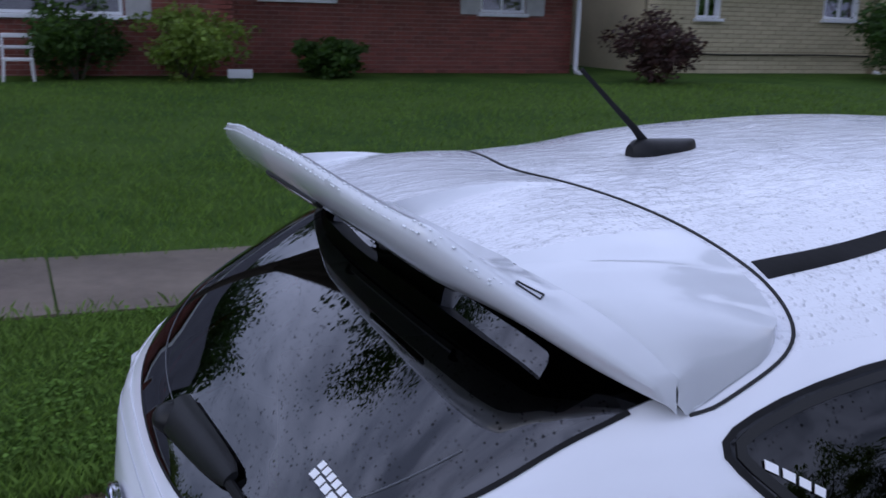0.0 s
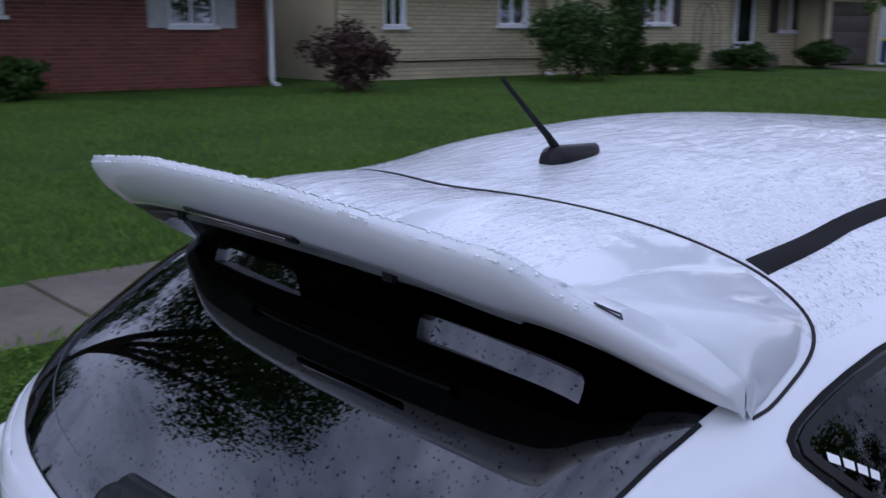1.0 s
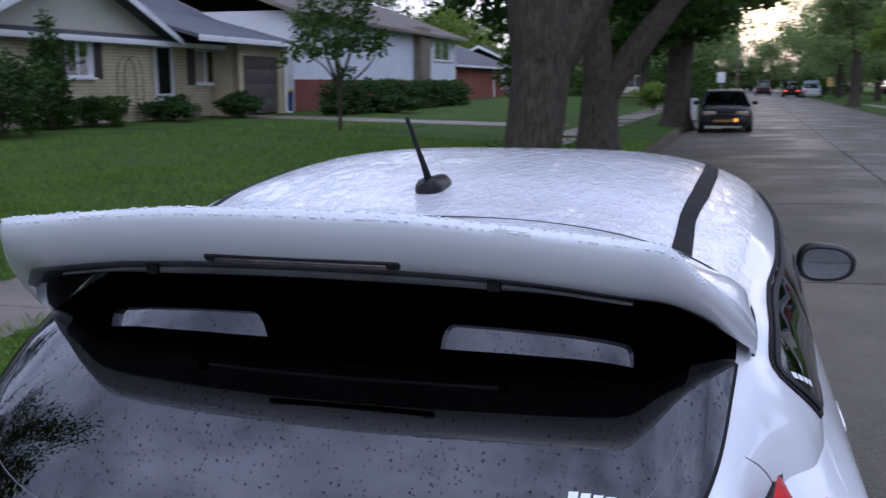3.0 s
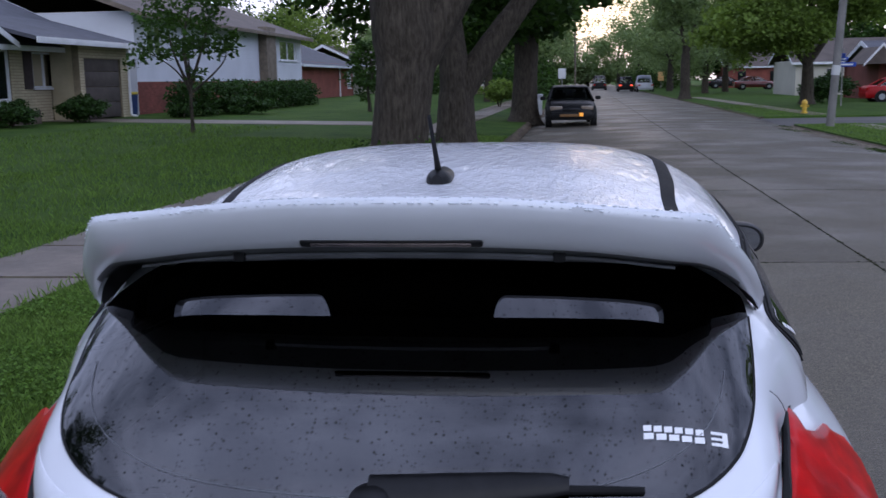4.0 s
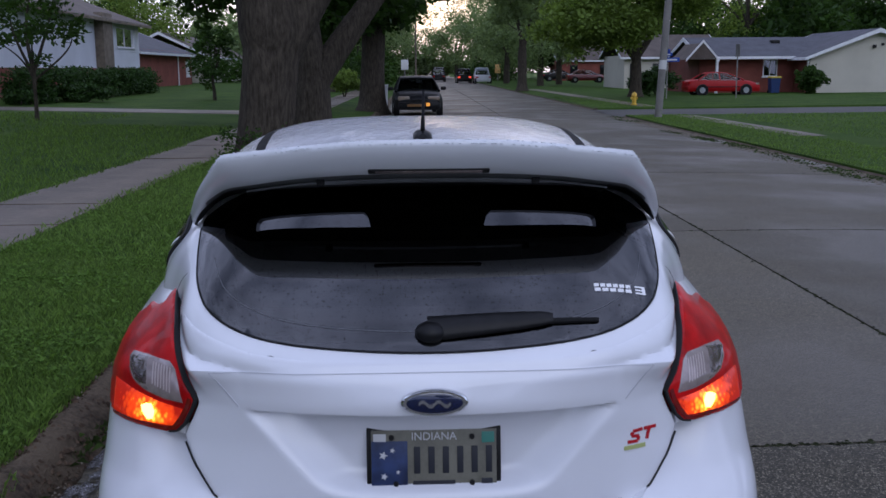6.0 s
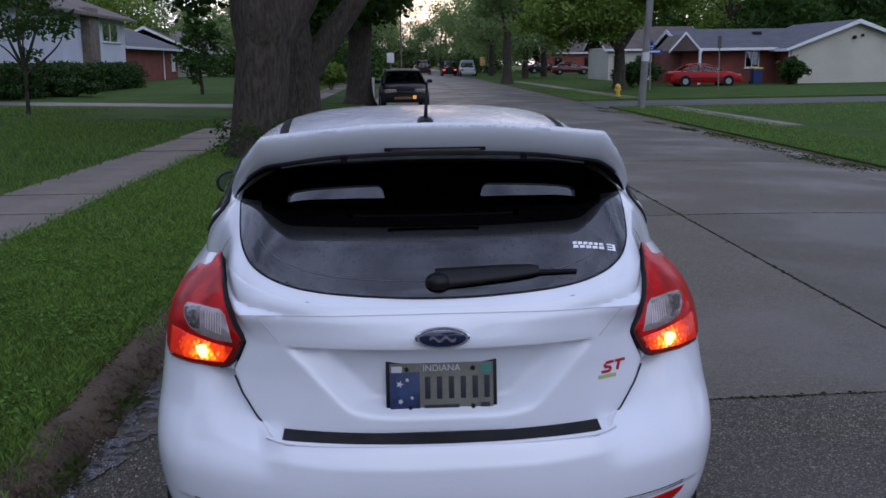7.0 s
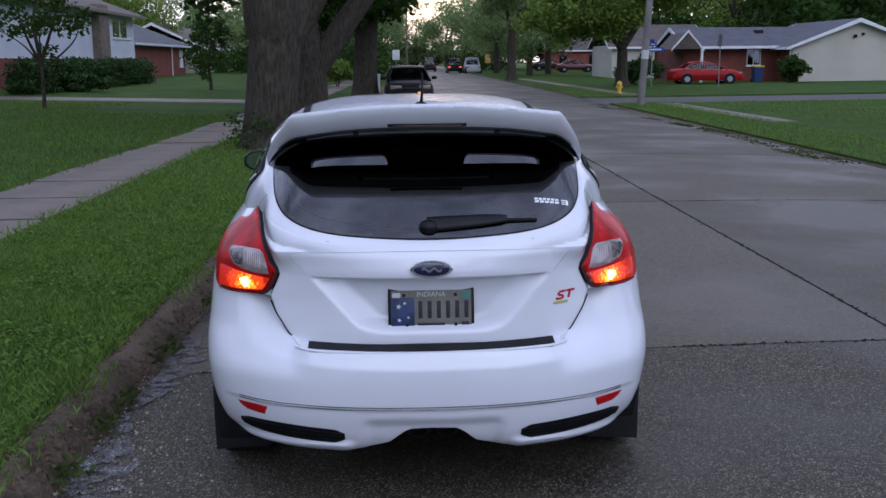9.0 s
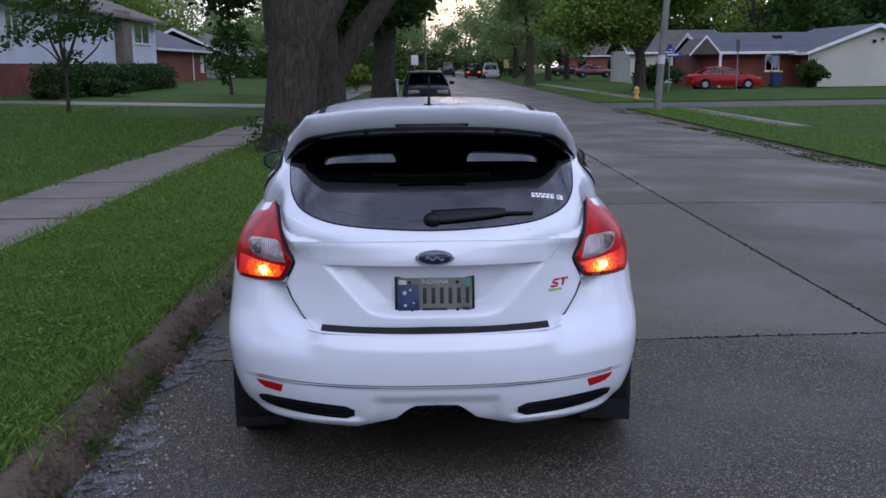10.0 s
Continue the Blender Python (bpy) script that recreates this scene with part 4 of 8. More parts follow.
def on_blade(x, y):
    hit = blade_tree.ray_cast(Vector((x, y, 2.0)), Vector((0, 0, -1)))[0]
    return hit + Vector((0, 0, 0.0012)) if hit else Vector((x, y, 1.37))


corners = [(0.5467, 0.2947), (0.5555, 0.2880), (0.5713, 0.3100), (0.5610, 0.3210)]
for (x0, y0), (x1, y1) in zip(corners, corners[1:] + corners[:1]):
    line_pts = [on_blade(x0 + (x1 - x0) * k / 4, y0 + (y1 - y0) * k / 4) for k in range(5)]
    part("decal_line", tube(bmesh.new(), line_pts, [0.0011] * 5, 6), M_plate_ink, spoiler, "thin dark line of a small decal")

# rain drops hanging along the rolled edge
dr = random.Random(41)
bm = bmesh.new()
for k in range(330):
    x = dr.uniform(-0.56, 0.56)
    a, r = abs(x), dr.uniform(0.0010, 0.0030)
    f = dr.choice((0.0, 0.0, 0.0, 0.05, 0.1, 0.1))
    y, z = LIP_Y(a) - 0.006 * min(1.0, f * 12), LIP_Z(a) - (LIP_Z(a) - BOT_Z(a)) * f
    bmesh.ops.create_icosphere(bm, subdivisions=1, radius=r, matrix=Matrix.Translation((x, y, z)) @ Matrix.Diagonal((1.5, 1.0, 0.8, 1.0)))
tagged(part("rain_drops", bm, M_drop, spoiler), "clear rain drops along the spoiler edge", kind="stuff")

# ---- tail lamps ----
def at_low(pts):
    return [(ux(x, z), z) for x, z in pts]


LAMP = [(0.658, 1.071), (0.647, 1.045), (0.628, 1.0), (0.612, 0.962), (0.590, 0.922), (0.568, 0.895), (0.562, 0.880), (0.571, 0.857), (0.592, 0.817), (0.612, 0.797), (0.64, 0.790), (0.72, 0.786), (0.803, 0.786)]
lamp_outer = [(uy(0.235, 0.81, Y_TAIL), 0.81), (uy(0.32, 0.88, Y_TAIL), 0.88), (uy(0.40, 0.95, Y_TAIL), 0.95), (uy(0.43, 0.99, Y_TAIL), 0.99), (uy(0.40, 1.012, Y_TAIL), 1.012)]
lamp_poly = at_low(LAMP) + lamp_outer + at_low([(0.738, 1.028), (0.712, 1.032), (0.690, 1.043), (0.668, 1.071)])
lamp = part("tail_lamp", patch(lamp_poly, S_plain, 0, steps=(0.8, 0.008), thick=0.02, lift=0.013, round_edge=0.004), M_red_lens, car, "red tail lamp with a clear reversing section, lit below")
clear = at_low([(0.590, 0.868), (0.602, 0.905), (0.613, 0.932), (0.630, 0.944), (0.70, 0.941), (0.750, 0.935), (0.762, 0.922), (0.755, 0.902), (0.735, 0.884), (0.70, 0.872), (0.64, 0.866)])
clear_lens = part("reversing_lens", patch(clear, S_plain, 0, steps=(1.0, 0.010), thick=0.003, lift=0.0155), M_clear_lens, lamp, "clear ribbed lens")
smoke = at_low([(0.690, 0.875), (0.697, 0.937), (0.745, 0.931), (0.757, 0.921), (0.750, 0.903), (0.732, 0.887)])
part("lens_shade", patch(smoke, S_plain, 0, steps=(1.0, 0.010), thick=0.002, lift=0.0165), M_smoke_lens, clear_lens, "smoky outer half of the lens")
for k in range(7):
    xk = 0.622 + 0.0085 * k
    rib = at_low([(xk, 0.884 + 0.001 * k), (xk + 0.003, 0.884 + 0.001 * k), (xk + 0.006, 0.932), (xk + 0.003, 0.932)])
    part("lens_rib", patch(rib, S_plain, 0, steps=(1.0, 0.010), thick=0.002, lift=0.0168, round_edge=0.0004), M_rib_lens, clear_lens)
lit = at_low([(0.620, 0.808), (0.602, 0.830), (0.590, 0.853), (0.66, 0.856), (0.70, 0.860), (0.768, 0.868), (0.800, 0.868), (0.800, 0.799), (0.72, 0.799)])
run = part("running_light", patch(lit, S_plain, 0, steps=(1.0, 0.010), thick=0.003, lift=0.0155), M_lit, lamp, "lit red running light")
core = at_low([(0.672, 0.812), (0.668, 0.830), (0.676, 0.845), (0.692, 0.842), (0.708, 0.834), (0.704, 0.820), (0.69, 0.808)])
part("bulb_glow", patch(core, S_plain, 0, steps=(0.8, 0.008), thick=0.001, lift=0.0170), M_bulb, run, "bright yellow bulb glow")
frame_l = at_low([(0.566, 0.880), (0.574, 0.858), (0.594, 0.820), (0.613, 0.801), (0.64, 0.794), (0.80, 0.790), (0.80, 0.797), (0.64, 0.802), (0.617, 0.810), (0.600, 0.832), (0.583, 0.864), (0.577, 0.882)])
part("lens_border", patch(frame_l, S_plain, 0, steps=(1.0, 0.008), thick=0.003, lift=0.0152), M_dark_red, lamp, "dark red lens border")
inner = [(LAMP[i][0] + (LAMP[i + 1][0] - LAMP[i][0]) * k / 4 - 0.002, LAMP[i][1] + (LAMP[i + 1][1] - LAMP[i][1]) * k / 4) for i in range(10) for k in range(4)]
part("lamp_seal", ribbon(bmesh.new(), at_low(inner), S_plain, 0.005, 0.0125), M_gap, lamp, "black seal along the inner edge")
mirrored(lamp)

# ---- tailgate furniture ----
def tail_y(x, z):
    return low_y(x, z, Y_TAIL) + tail_relief(x, z)


badge = part("maker_badge", loft(bmesh.new(), [[(0.076 * s * math.cos(t), tail_y(0, 0.908) + dy, 0.908 + 0.031 * s * math.sin(t)) for t in [2 * math.pi * k / 40 for k in range(40)]]
                                                for s, dy in ((1.0, 0.004), (1.0, -0.008), (0.94, -0.012))]), M_chrome, car, "chrome-rimmed oval badge")
part("badge_field", loft(bmesh.new(), [[(0.064 * s * math.cos(t), tail_y(0, 0.908) + dy, 0.908 + 0.0235 * s * math.sin(t)) for t in [2 * math.pi * k / 40 for k in range(40)]]
                                       for s, dy in ((1.0, -0.010), (1.0, -0.0135), (0.9, -0.015))]), M_blue_badge, badge, "dark blue enamel field")
part("badge_mark", loft(bmesh.new(), [[(-0.036 + 0.072 * i / 12, tail_y(0, 0.908) + q[0], 0.907 + 0.006 * math.sin(i * 1.05) + q[1]) for q in ((-0.014, -0.004), (-0.017, -0.004), (-0.017, 0.004), (-0.014, 0.004))] for i in range(13)]),
     M_chrome, badge, "chrome mark")

plate = empty("number_plate", (0, 0, 0.74), "", "")
plate.parent = car
tilt = Matrix.Translation((0, -0.010, 0.742)) @ Matrix.Rotation(radians(-7.5), 4, "X")


def plate_box(name, x, z, w, h, mat, d=0.002, y=0.0, label=""):
    part(name, box(bmesh.new(), (x, -y, z), (w, d, h), min(0.003, d * 0.4), tilt), mat, plate, label)


plate_box("plate_frame", 0, 0, 0.318, 0.160, M_black_plastic, 0.010, -0.004, "black plate frame")
plate_box("plate_sheet", 0, 0, 0.296, 0.138, M_plate_face, 0.003, 0.003)
plate_box("plate_picture", -0.105, -0.012, 0.085, 0.112, M_plate_blue, 0.001, 0.0048, "dark blue printed picture")
for k in range(6):
    plate_box("number_bar", -0.040 + k * 0.034, -0.002, 0.015, 0.064, M_plate_ink, 0.001, 0.0048)
plate_box("slogan_bar", 0.0, -0.056, 0.10, 0.010, M_plate_ink, 0.001, 0.0048)
plate_box("year_bar", 0.125, -0.055, 0.026, 0.014, M_plate_ink, 0.001, 0.0048)
plate_box("year_sticker", 0.128, 0.050, 0.030, 0.026, M_plate_green, 0.001, 0.0048, "green dated sticker")
plate_box("month_sticker", -0.128, 0.052, 0.030, 0.018, M_plate_white, 0.001, 0.0048)
for x, z in ((-0.10, 0.052), (0.09, 0.052), (-0.09, -0.058), (0.09, -0.058)):
    bm = bmesh.new()
    bmesh.ops.create_cone(bm, cap_ends=True, segments=12, radius1=0.007, radius2=0.006, depth=0.006, matrix=tilt @ Matrix.Translation((x, -0.006, z)) @ Matrix.Rotation(math.pi / 2, 4, "X"))
    part("plate_bolt", bm, M_black_plastic, plate)
for x, z, r in ((-0.12, 0.01, 0.011), (-0.098, 0.022, 0.007), (-0.118, -0.04, 0.009), (-0.085, -0.03, 0.006)):
    pts = [tilt @ Vector((x + (r if k % 2 == 0 else r * 0.42) * math.cos(k * math.pi / 5), -0.0056, z + (r if k % 2 == 0 else r * 0.42) * math.sin(k * math.pi / 5))) for k in range(10)]
    part("printed_star", prism(bmesh.new(), pts, (0, -0.0004, 0)), M_plate_white, plate)


def lettering(name, text, size, m, mat, parent, depth=0.0008):
    cu = bpy.data.curves.new(name, "FONT")
    cu.body, cu.size, cu.extrude, cu.align_x = text, size, depth, "CENTER"
    tmp = bpy.data.objects.new(name, cu)
    scene.collection.objects.link(tmp)
    bpy.context.view_layer.update()
    me = bpy.data.meshes.new_from_object(tmp.evaluated_get(bpy.context.evaluated_depsgraph_get()))
    bpy.data.objects.remove(tmp)
    me.transform(m)
    me.materials.clear()
    me.materials.append(mat)
    ob = new(name, me)
    ob.parent = parent
    ob.matrix_parent_inverse = parent.matrix_world.inverted()
    return ob


bpy.context.view_layer.update()
lettering("state_name", "INDIANA", 0.026, tilt @ Matrix.Translation((0.0, -0.0052, 0.046)) @ Matrix.Rotation(math.pi / 2, 4, "X"), M_plate_white, plate)
for x in (-0.085, 0.085):
    part("plate_light", boxed((x, tail_y(x, 0.86) - 0.004, 0.868), (0.032, 0.012, 0.006), 0.002), M_plate_lamp, car, "lit number plate lamp")

# two-letter mark drawn as plain strokes, with a small green bar under it
def stroke(name, x0, z0, x1, z1, w, mat, parent, lift=0.003, label=""):
    d = Vector((x1 - x0, z1 - z0)).normalized()
    n = Vector((-d.y, d.x)) * w / 2
    poly = [(x0 - n.x, z0 - n.y), (x1 - n.x, z1 - n.y), (x1 + n.x, z1 + n.y), (x0 + n.x, z0 + n.y)]
    poly = [(ux(x, z), z) for x, z in poly]
    if sum(a[0] * b[1] - b[0] * a[1] for a, b in zip(poly, poly[1:] + poly[:1])) < 0:
        poly = poly[::-1]
    part(name, patch(poly, S_plain, 0, steps=(0.8, 0.01), thick=0.003, lift=lift, round_edge=0.0005), mat, parent, label)


mark = empty("model_mark", (0.5, -0.03, 0.775), "", "")
mark.parent = car
bpy.context.view_layer.update()
for s in ((0.477, 0.792, 0.502, 0.795), (0.476, 0.790, 0.474, 0.781), (0.474, 0.780, 0.493, 0.779), (0.493, 0.778, 0.490, 0.768), (0.464, 0.766, 0.490, 0.767), (0.506, 0.795, 0.538, 0.797), (0.520, 0.795, 0.514, 0.768)):
    stroke("mark_stroke", *s, 0.008, M_red_mark, mark)
stroke("mark_bar", 0.455, 0.752, 0.510, 0.755, 0.010, M_green_mark, mark, label="small green and white bar")

# shallow pressed line round the upper panel, its shade drawn as a grey band
panel = [(0.454, 0.878), (0.487, 0.918), (0.520, 0.960), (0.40, 0.9645), (0.2, 0.967), (0.0, 0.968)]
panel = panel + [(-x, z) for x, z in panel[-2::-1]]
part("pressed_line", ribbon(bmesh.new(), dense([(ux(x, z), z) for x, z in panel], 1.2), S_tail, 0.002, 0.0016), material("line_shade", (0.50, 0.51, 0.56), 0.5), tailgate)

# window sticker in plain white blocks
def glass_quad(x0, x1, y0, y1, skew=0.0):
    return [(x0, y0), (x1, y0 + skew), (x1, y1 + skew), (x0, y1)]


for row, (y0, y1) in enumerate(((0.1085, 0.1165), (0.0980, 0.1060))):
    for k in range(6 if row == 0 else 5):
        x = 0.398 + 0.0158 * k if row == 0 else 0.398 + 0.0192 * k
        wd = 0.0122 if row == 0 else 0.0152
        part("sticker_block", patch(glass_quad(x, x + wd, y0, y1, 0.001), S_roof, 0.02, 0.0005, 0.0062, 0.0), M_white_vinyl, rear_glass, "white vinyl lettering block")
for y0, y1 in ((0.1130, 0.1170), (0.1055, 0.1090), (0.0980, 0.1020)):
    part("sticker_mark", patch(glass_quad(0.500, 0.523, y0, y1, 0.001), S_roof, 0.02, 0.0005, 0.0062, 0.0), M_white_vinyl, rear_glass)
part("sticker_mark", patch(glass_quad(0.517, 0.525, 0.0980, 0.1170, 0.001), S_roof, 0.02, 0.0005, 0.0063, 0.0), M_white_vinyl, rear_glass)

# the bumper's top ledge, covered with black tape
def ledge_rows(x0, x1, y_in, y_out, up):
    rows = []
    n = 48
    for i in range(n + 1):
        x = x0 + (x1 - x0) * i / n
        yo = S_bump(ux(x, 0.609), 0.609)[1]
        yi = S_tail(ux(x, 0.63), 0.63)[1]
        a, b = yo + (yi - yo) * y_out, yo + (yi - yo) * y_in
        zz = 0.606 + 0.010 * (x / 0.45) ** 2
        rows.append([(x, a, zz + up - 0.004), (x, a, zz + up), (x, b, zz + up + 0.010), (x, b, zz + up - 0.004)])
    return rows


part("bumper_ledge", loft(bmesh.new(), ledge_rows(-0.50, 0.50, 1.25, 0.0, 0.001)), M_paint, bumper)
edge_line = [(0.446, 0.612), (0.470, 0.616), (0.486, 0.624), (0.505, 0.638), (0.52, 0.653), (0.538, 0.676), (0.555, 0.702), (0.575, 0.733), (0.590, 0.758)]
rows = []
for x, z in edge_line:
    o, i_ = Vector(S_bump(ux(x, z), z)), Vector(S_tail(ux(x, z), z))
    d = Vector((-0.004, 0, 0.004))
    rows.append([o + Vector((0, 0.001, -0.002)), o + Vector((0, 0.003, 0.001)), i_ + d + Vector((0, 0.004, 0)), i_ + d + Vector((0, 0.012, -0.01))])
gap_line = [(0.452, 0.617), (0.478, 0.6195), (0.493, 0.6255), (0.526, 0.655), (0.558, 0.705), (0.594, 0.772)]
both(part("gate_gap", ribbon(bmesh.new(), dense([(ux(x, z), z) for x, z in gap_line], 1.0), S_tail, 0.0045, 0.002), M_gap, car))
both(part("bumper_return", loft(bmesh.new(), rows), M_paint, bumper))
part("sill_tape", loft(bmesh.new(), ledge_rows(-0.452, 0.452, 1.0, 0.22, 0.0035)), M_black_vinyl, bumper, "black peeling protective tape")
for k, zc in enumerate((0.400, 0.411)):
    line = [(ux(x, zc + 0.012 * (x / 0.7) ** 2), zc + 0.012 * (x / 0.7) ** 2) for x in [-0.72 + i * 0.03 for i in range(49)]]
    part("crease_line", ribbon(bmesh.new(), line, S_bump, 0.0025, 0.0012), M_gap, bumper)
for s in (1, -1):
    def vent_z(x):
        t = (x - 0.325) / 0.40
        return 0.258 + 0.014 * t + 0.022 * t ** 4, 0.313 + 0.030 * t - 0.012 * t ** 4

    rows = []
    for q in range(33):
        x = 0.325 + 0.40 * q / 32
        z0, z1 = vent_z(x)
        k = step01(min(q, 32 - q) / 3.0) * 0.5 + 0.5
        zm = (z0 + z1) / 2
        ring = []
        for zz, lift in ((z0, -0.004), (z0, 0.004), (zm, 0.006), (z1, 0.004), (z1, -0.004)):
            p = S_bump(s * ux(x, zm + (zz - zm) * k), zm + (zz - zm) * k)
            ring.append((p[0], p[1] - lift, p[2]))
        rows.append(ring)
    vent = part("bumper_vent", loft(bmesh.new(), rows), M_black_plastic, bumper, "black slatted vent")
    for k in range(3):
        rows = []
        for q in range(31):
            x = 0.335 + 0.38 * q / 30
            z0, z1 = vent_z(x)
            zz = z0 + (z1 - z0) * (0.22 + 0.28 * k)
            p = S_bump(s * ux(x, zz), zz)
            rows.append([(p[0], p[1] - 0.002, p[2] - 0.003), (p[0], p[1] - 0.013, p[2] - 0.001), (p[0], p[1] - 0.013, p[2] + 0.001), (p[0], p[1] - 0.002, p[2] + 0.003)])
        part("vent_slat", loft(bmesh.new(), rows), M_black_plastic, vent)
    rf = at_low([(0.610, 0.392), (0.66, 0.396), (0.728, 0.397), (0.715, 0.380), (0.690, 0.366), (0.622, 0.358)])
    if s < 0:
        rf = [(-u, z) for u, z in rf]
    if sum(a[0] * b[1] - b[0] * a[1] for a, b in zip(rf, rf[1:] + rf[:1])) < 0:
        rf = rf[::-1]
    part("reflector", patch(rf, S_bump, 0, steps=(0.9, 0.008), thick=0.004, lift=0.002, round_edge=0.001), M_reflector, bumper, "red reflector")
# dark valance, exhaust and mudflaps
part("valance", boxed((0, 0.09, 0.31), (1.20, 0.10, 0.12), 0.02), M_gap, car)
part("underbody", boxed((0, 2.02, 0.265), (1.52, 3.7, 0.15), 0.03), M_gap, car)
for x in (-0.055, 0.055):
    bm = bmesh.new()
    loft(bm, [[(x + 0.045 * r * math.cos(t), y, 0.272 + 0.036 * r * math.sin(t)) for t in [2 * math.pi * k / 20 for k in range(20)]] for r, y in ((1, 0.10), (1, 0.010), (0.86, 0.007), (0.84, 0.07))])
    part("exhaust_tip", bm, material("dull_steel", (0.025, 0.025, 0.027), 0.45, metal=0.6), car, "dull steel exhaust tip")
both(part("mudflap", prism(bmesh.new(), [(0.66, 0.36, 0.07), (0.885, 0.36, 0.055), (0.890, 0.37, 0.30), (0.882, 0.36, 0.42), (0.66, 0.36, 0.44)], (0, 0.008, 0)), M_rubber, car, "black rubber mudflap"))


# wheels
def wheel(x, y, z):
    side = 1 if x > 0 else -1
    turn = [(0.205, -0.09), (0.30, -0.105), (0.318, -0.09), (0.322, -0.05), (0.322, 0.05), (0.318, 0.09), (0.30, 0.105), (0.205, 0.09)]
    bm = bmesh.new()
    loft(bm, [[(x + o, y + r * math.cos(t), z + r * math.sin(t)) for r, o in turn] for t in [2 * math.pi * k / 40 for k in range(41)]], cap=False)
    bmesh.ops.remove_doubles(bm, verts=bm.verts[:], dist=1e-5)
    w = part("wheel", bm, M_rubber, car, "black tyre on a grey alloy wheel")
    bm = bmesh.new()
    for k in range(5):
        t = 2 * math.pi * k / 5
        m = Matrix.Translation((x + side * 0.07, y, z)) @ Matrix.Rotation(t, 4, "X")
        box(bm, (0, 0, 0.11), (0.03, 0.07, 0.20), 0.01, m)
    bmesh.ops.create_cone(bm, cap_ends=True, segments=24, radius1=0.21, radius2=0.21, depth=0.10, matrix=Matrix.Translation((x, y, z)) @ Matrix.Rotation(math.pi / 2, 4, "Y"))
    part("rim", bm, M_rim, w)


def road_z(x, y):
    return 0.05 - 0.00575 * (x - 2.95 - 0.02 * y) ** 2


for x, y in ((-0.775, 0.62), (0.775, 0.62), (-0.775, 3.22), (0.775, 3.22)):
    wheel(x, y, road_z(x, y) + 0.318)

# wiper
def glass_pt(x, y, up):
    return Vector((x, y, roof_z(x, y) + up))


bm = bmesh.new()
path = [(-0.012, 0.008), (0.05, 0.012), (0.12, 0.017), (0.20, 0.022), (0.26, 0.026), (0.285, 0.027)]
rad = [0.036, 0.034, 0.031, 0.027, 0.021, 0.014]
rings = []
for (x, y), r in zip(path, rad):
    c = glass_pt(x, y, 0.018)
    rings.append([c + Vector((0, r * math.cos(t) * 0.75, r * math.sin(t) * 0.55 + 0.62 * r * math.cos(t) * 0.75)) for t in [2 * math.pi * k / 14 for k in range(14)]])
wiper = part("wiper", loft(bm, rings), M_black_plastic, car, "black rear wiper arm")
part("wiper_blade", tube(bmesh.new(), [glass_pt(x, 0.020 + 0.02 * x, 0.012) for x in (0.06, 0.15, 0.25, 0.33, 0.395)], [0.008, 0.008, 0.008, 0.007, 0.006], 8), M_rubber, wiper)
bm = bmesh.new()
bmesh.ops.create_uvsphere(bm, u_segments=20, v_segments=12, radius=0.037, matrix=Matrix.Translation(glass_pt(-0.005, 0.008, 0.010)) @ Matrix.Diagonal((1, 1, 0.7, 1)))
part("wiper_hub", bm, M_black_plastic, wiper)

# aerial
rz = lambda y: roof_z(0, y)
bm = bmesh.new()
rings = []
for t in [i / 12 for i in range(13)]:
    y = 0.815 + 0.135 * t
    w = 0.030 * (1 - (2 * t - 1) ** 4 * 0.55)
    h = 0.034 * (1 - t * 0.55) * (1 - max(0, 0.12 - t) * 3)
    rings.append([(w * math.cos(a), y, rz(y) - 0.004 + (h + 0.004) * math.sin(a) ** 0.7) for a in [math.pi * k / 12 for k in range(13)]] + [(-w, y, rz(y) - 0.006), (w, y, rz(y) - 0.006)])
aerial = part("aerial", loft(bm, rings), M_black_plastic, car, "black roof aerial leaning back")
part("aerial_mast", tube(bmesh.new(), [(0, 0.855, rz(0.86) + 0.012), (0, 0.823, rz(0.86) + 0.046), (0, 0.775, rz(0.86) + 0.088), (0, 0.706, rz(0.86) + 0.150)], [0.009, 0.0065, 0.0048, 0.004], 10), M_rubber, aerial)

# door mirrors, handles
def mirror_ring(s, y):
    return [(0.906 + 0.090 * s * math.copysign(abs(math.cos(t)) ** 0.7, math.cos(t)), y, 1.075 + 0.060 * s * math.copysign(abs(math.sin(t)) ** 0.8, math.sin(t)) * (1 - 0.12 * math.cos(t))) for t in [2 * math.pi * k / 28 for k in range(28)]]


m_case = loft(bmesh.new(), [mirror_ring(s, y) for s, y in ((0.90, 2.285), (1.0, 2.30), (0.98, 2.36), (0.80, 2.42), (0.45, 2.45))])
dm = part("door_mirror", m_case, M_black_plastic, car, "black-cased door mirror")
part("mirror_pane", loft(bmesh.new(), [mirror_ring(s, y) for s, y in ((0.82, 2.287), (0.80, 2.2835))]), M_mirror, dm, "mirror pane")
part("mirror_stalk", boxed((0.805, 2.36, 1.035), (0.10, 0.06, 0.03), 0.01), M_black_plastic, dm)
mirrored(dm)
for y in (1.15, 2.05):
    both(part("door_handle", boxed((0.828, y, 0.93), (0.035, 0.19, 0.028), 0.012), M_paint, car))


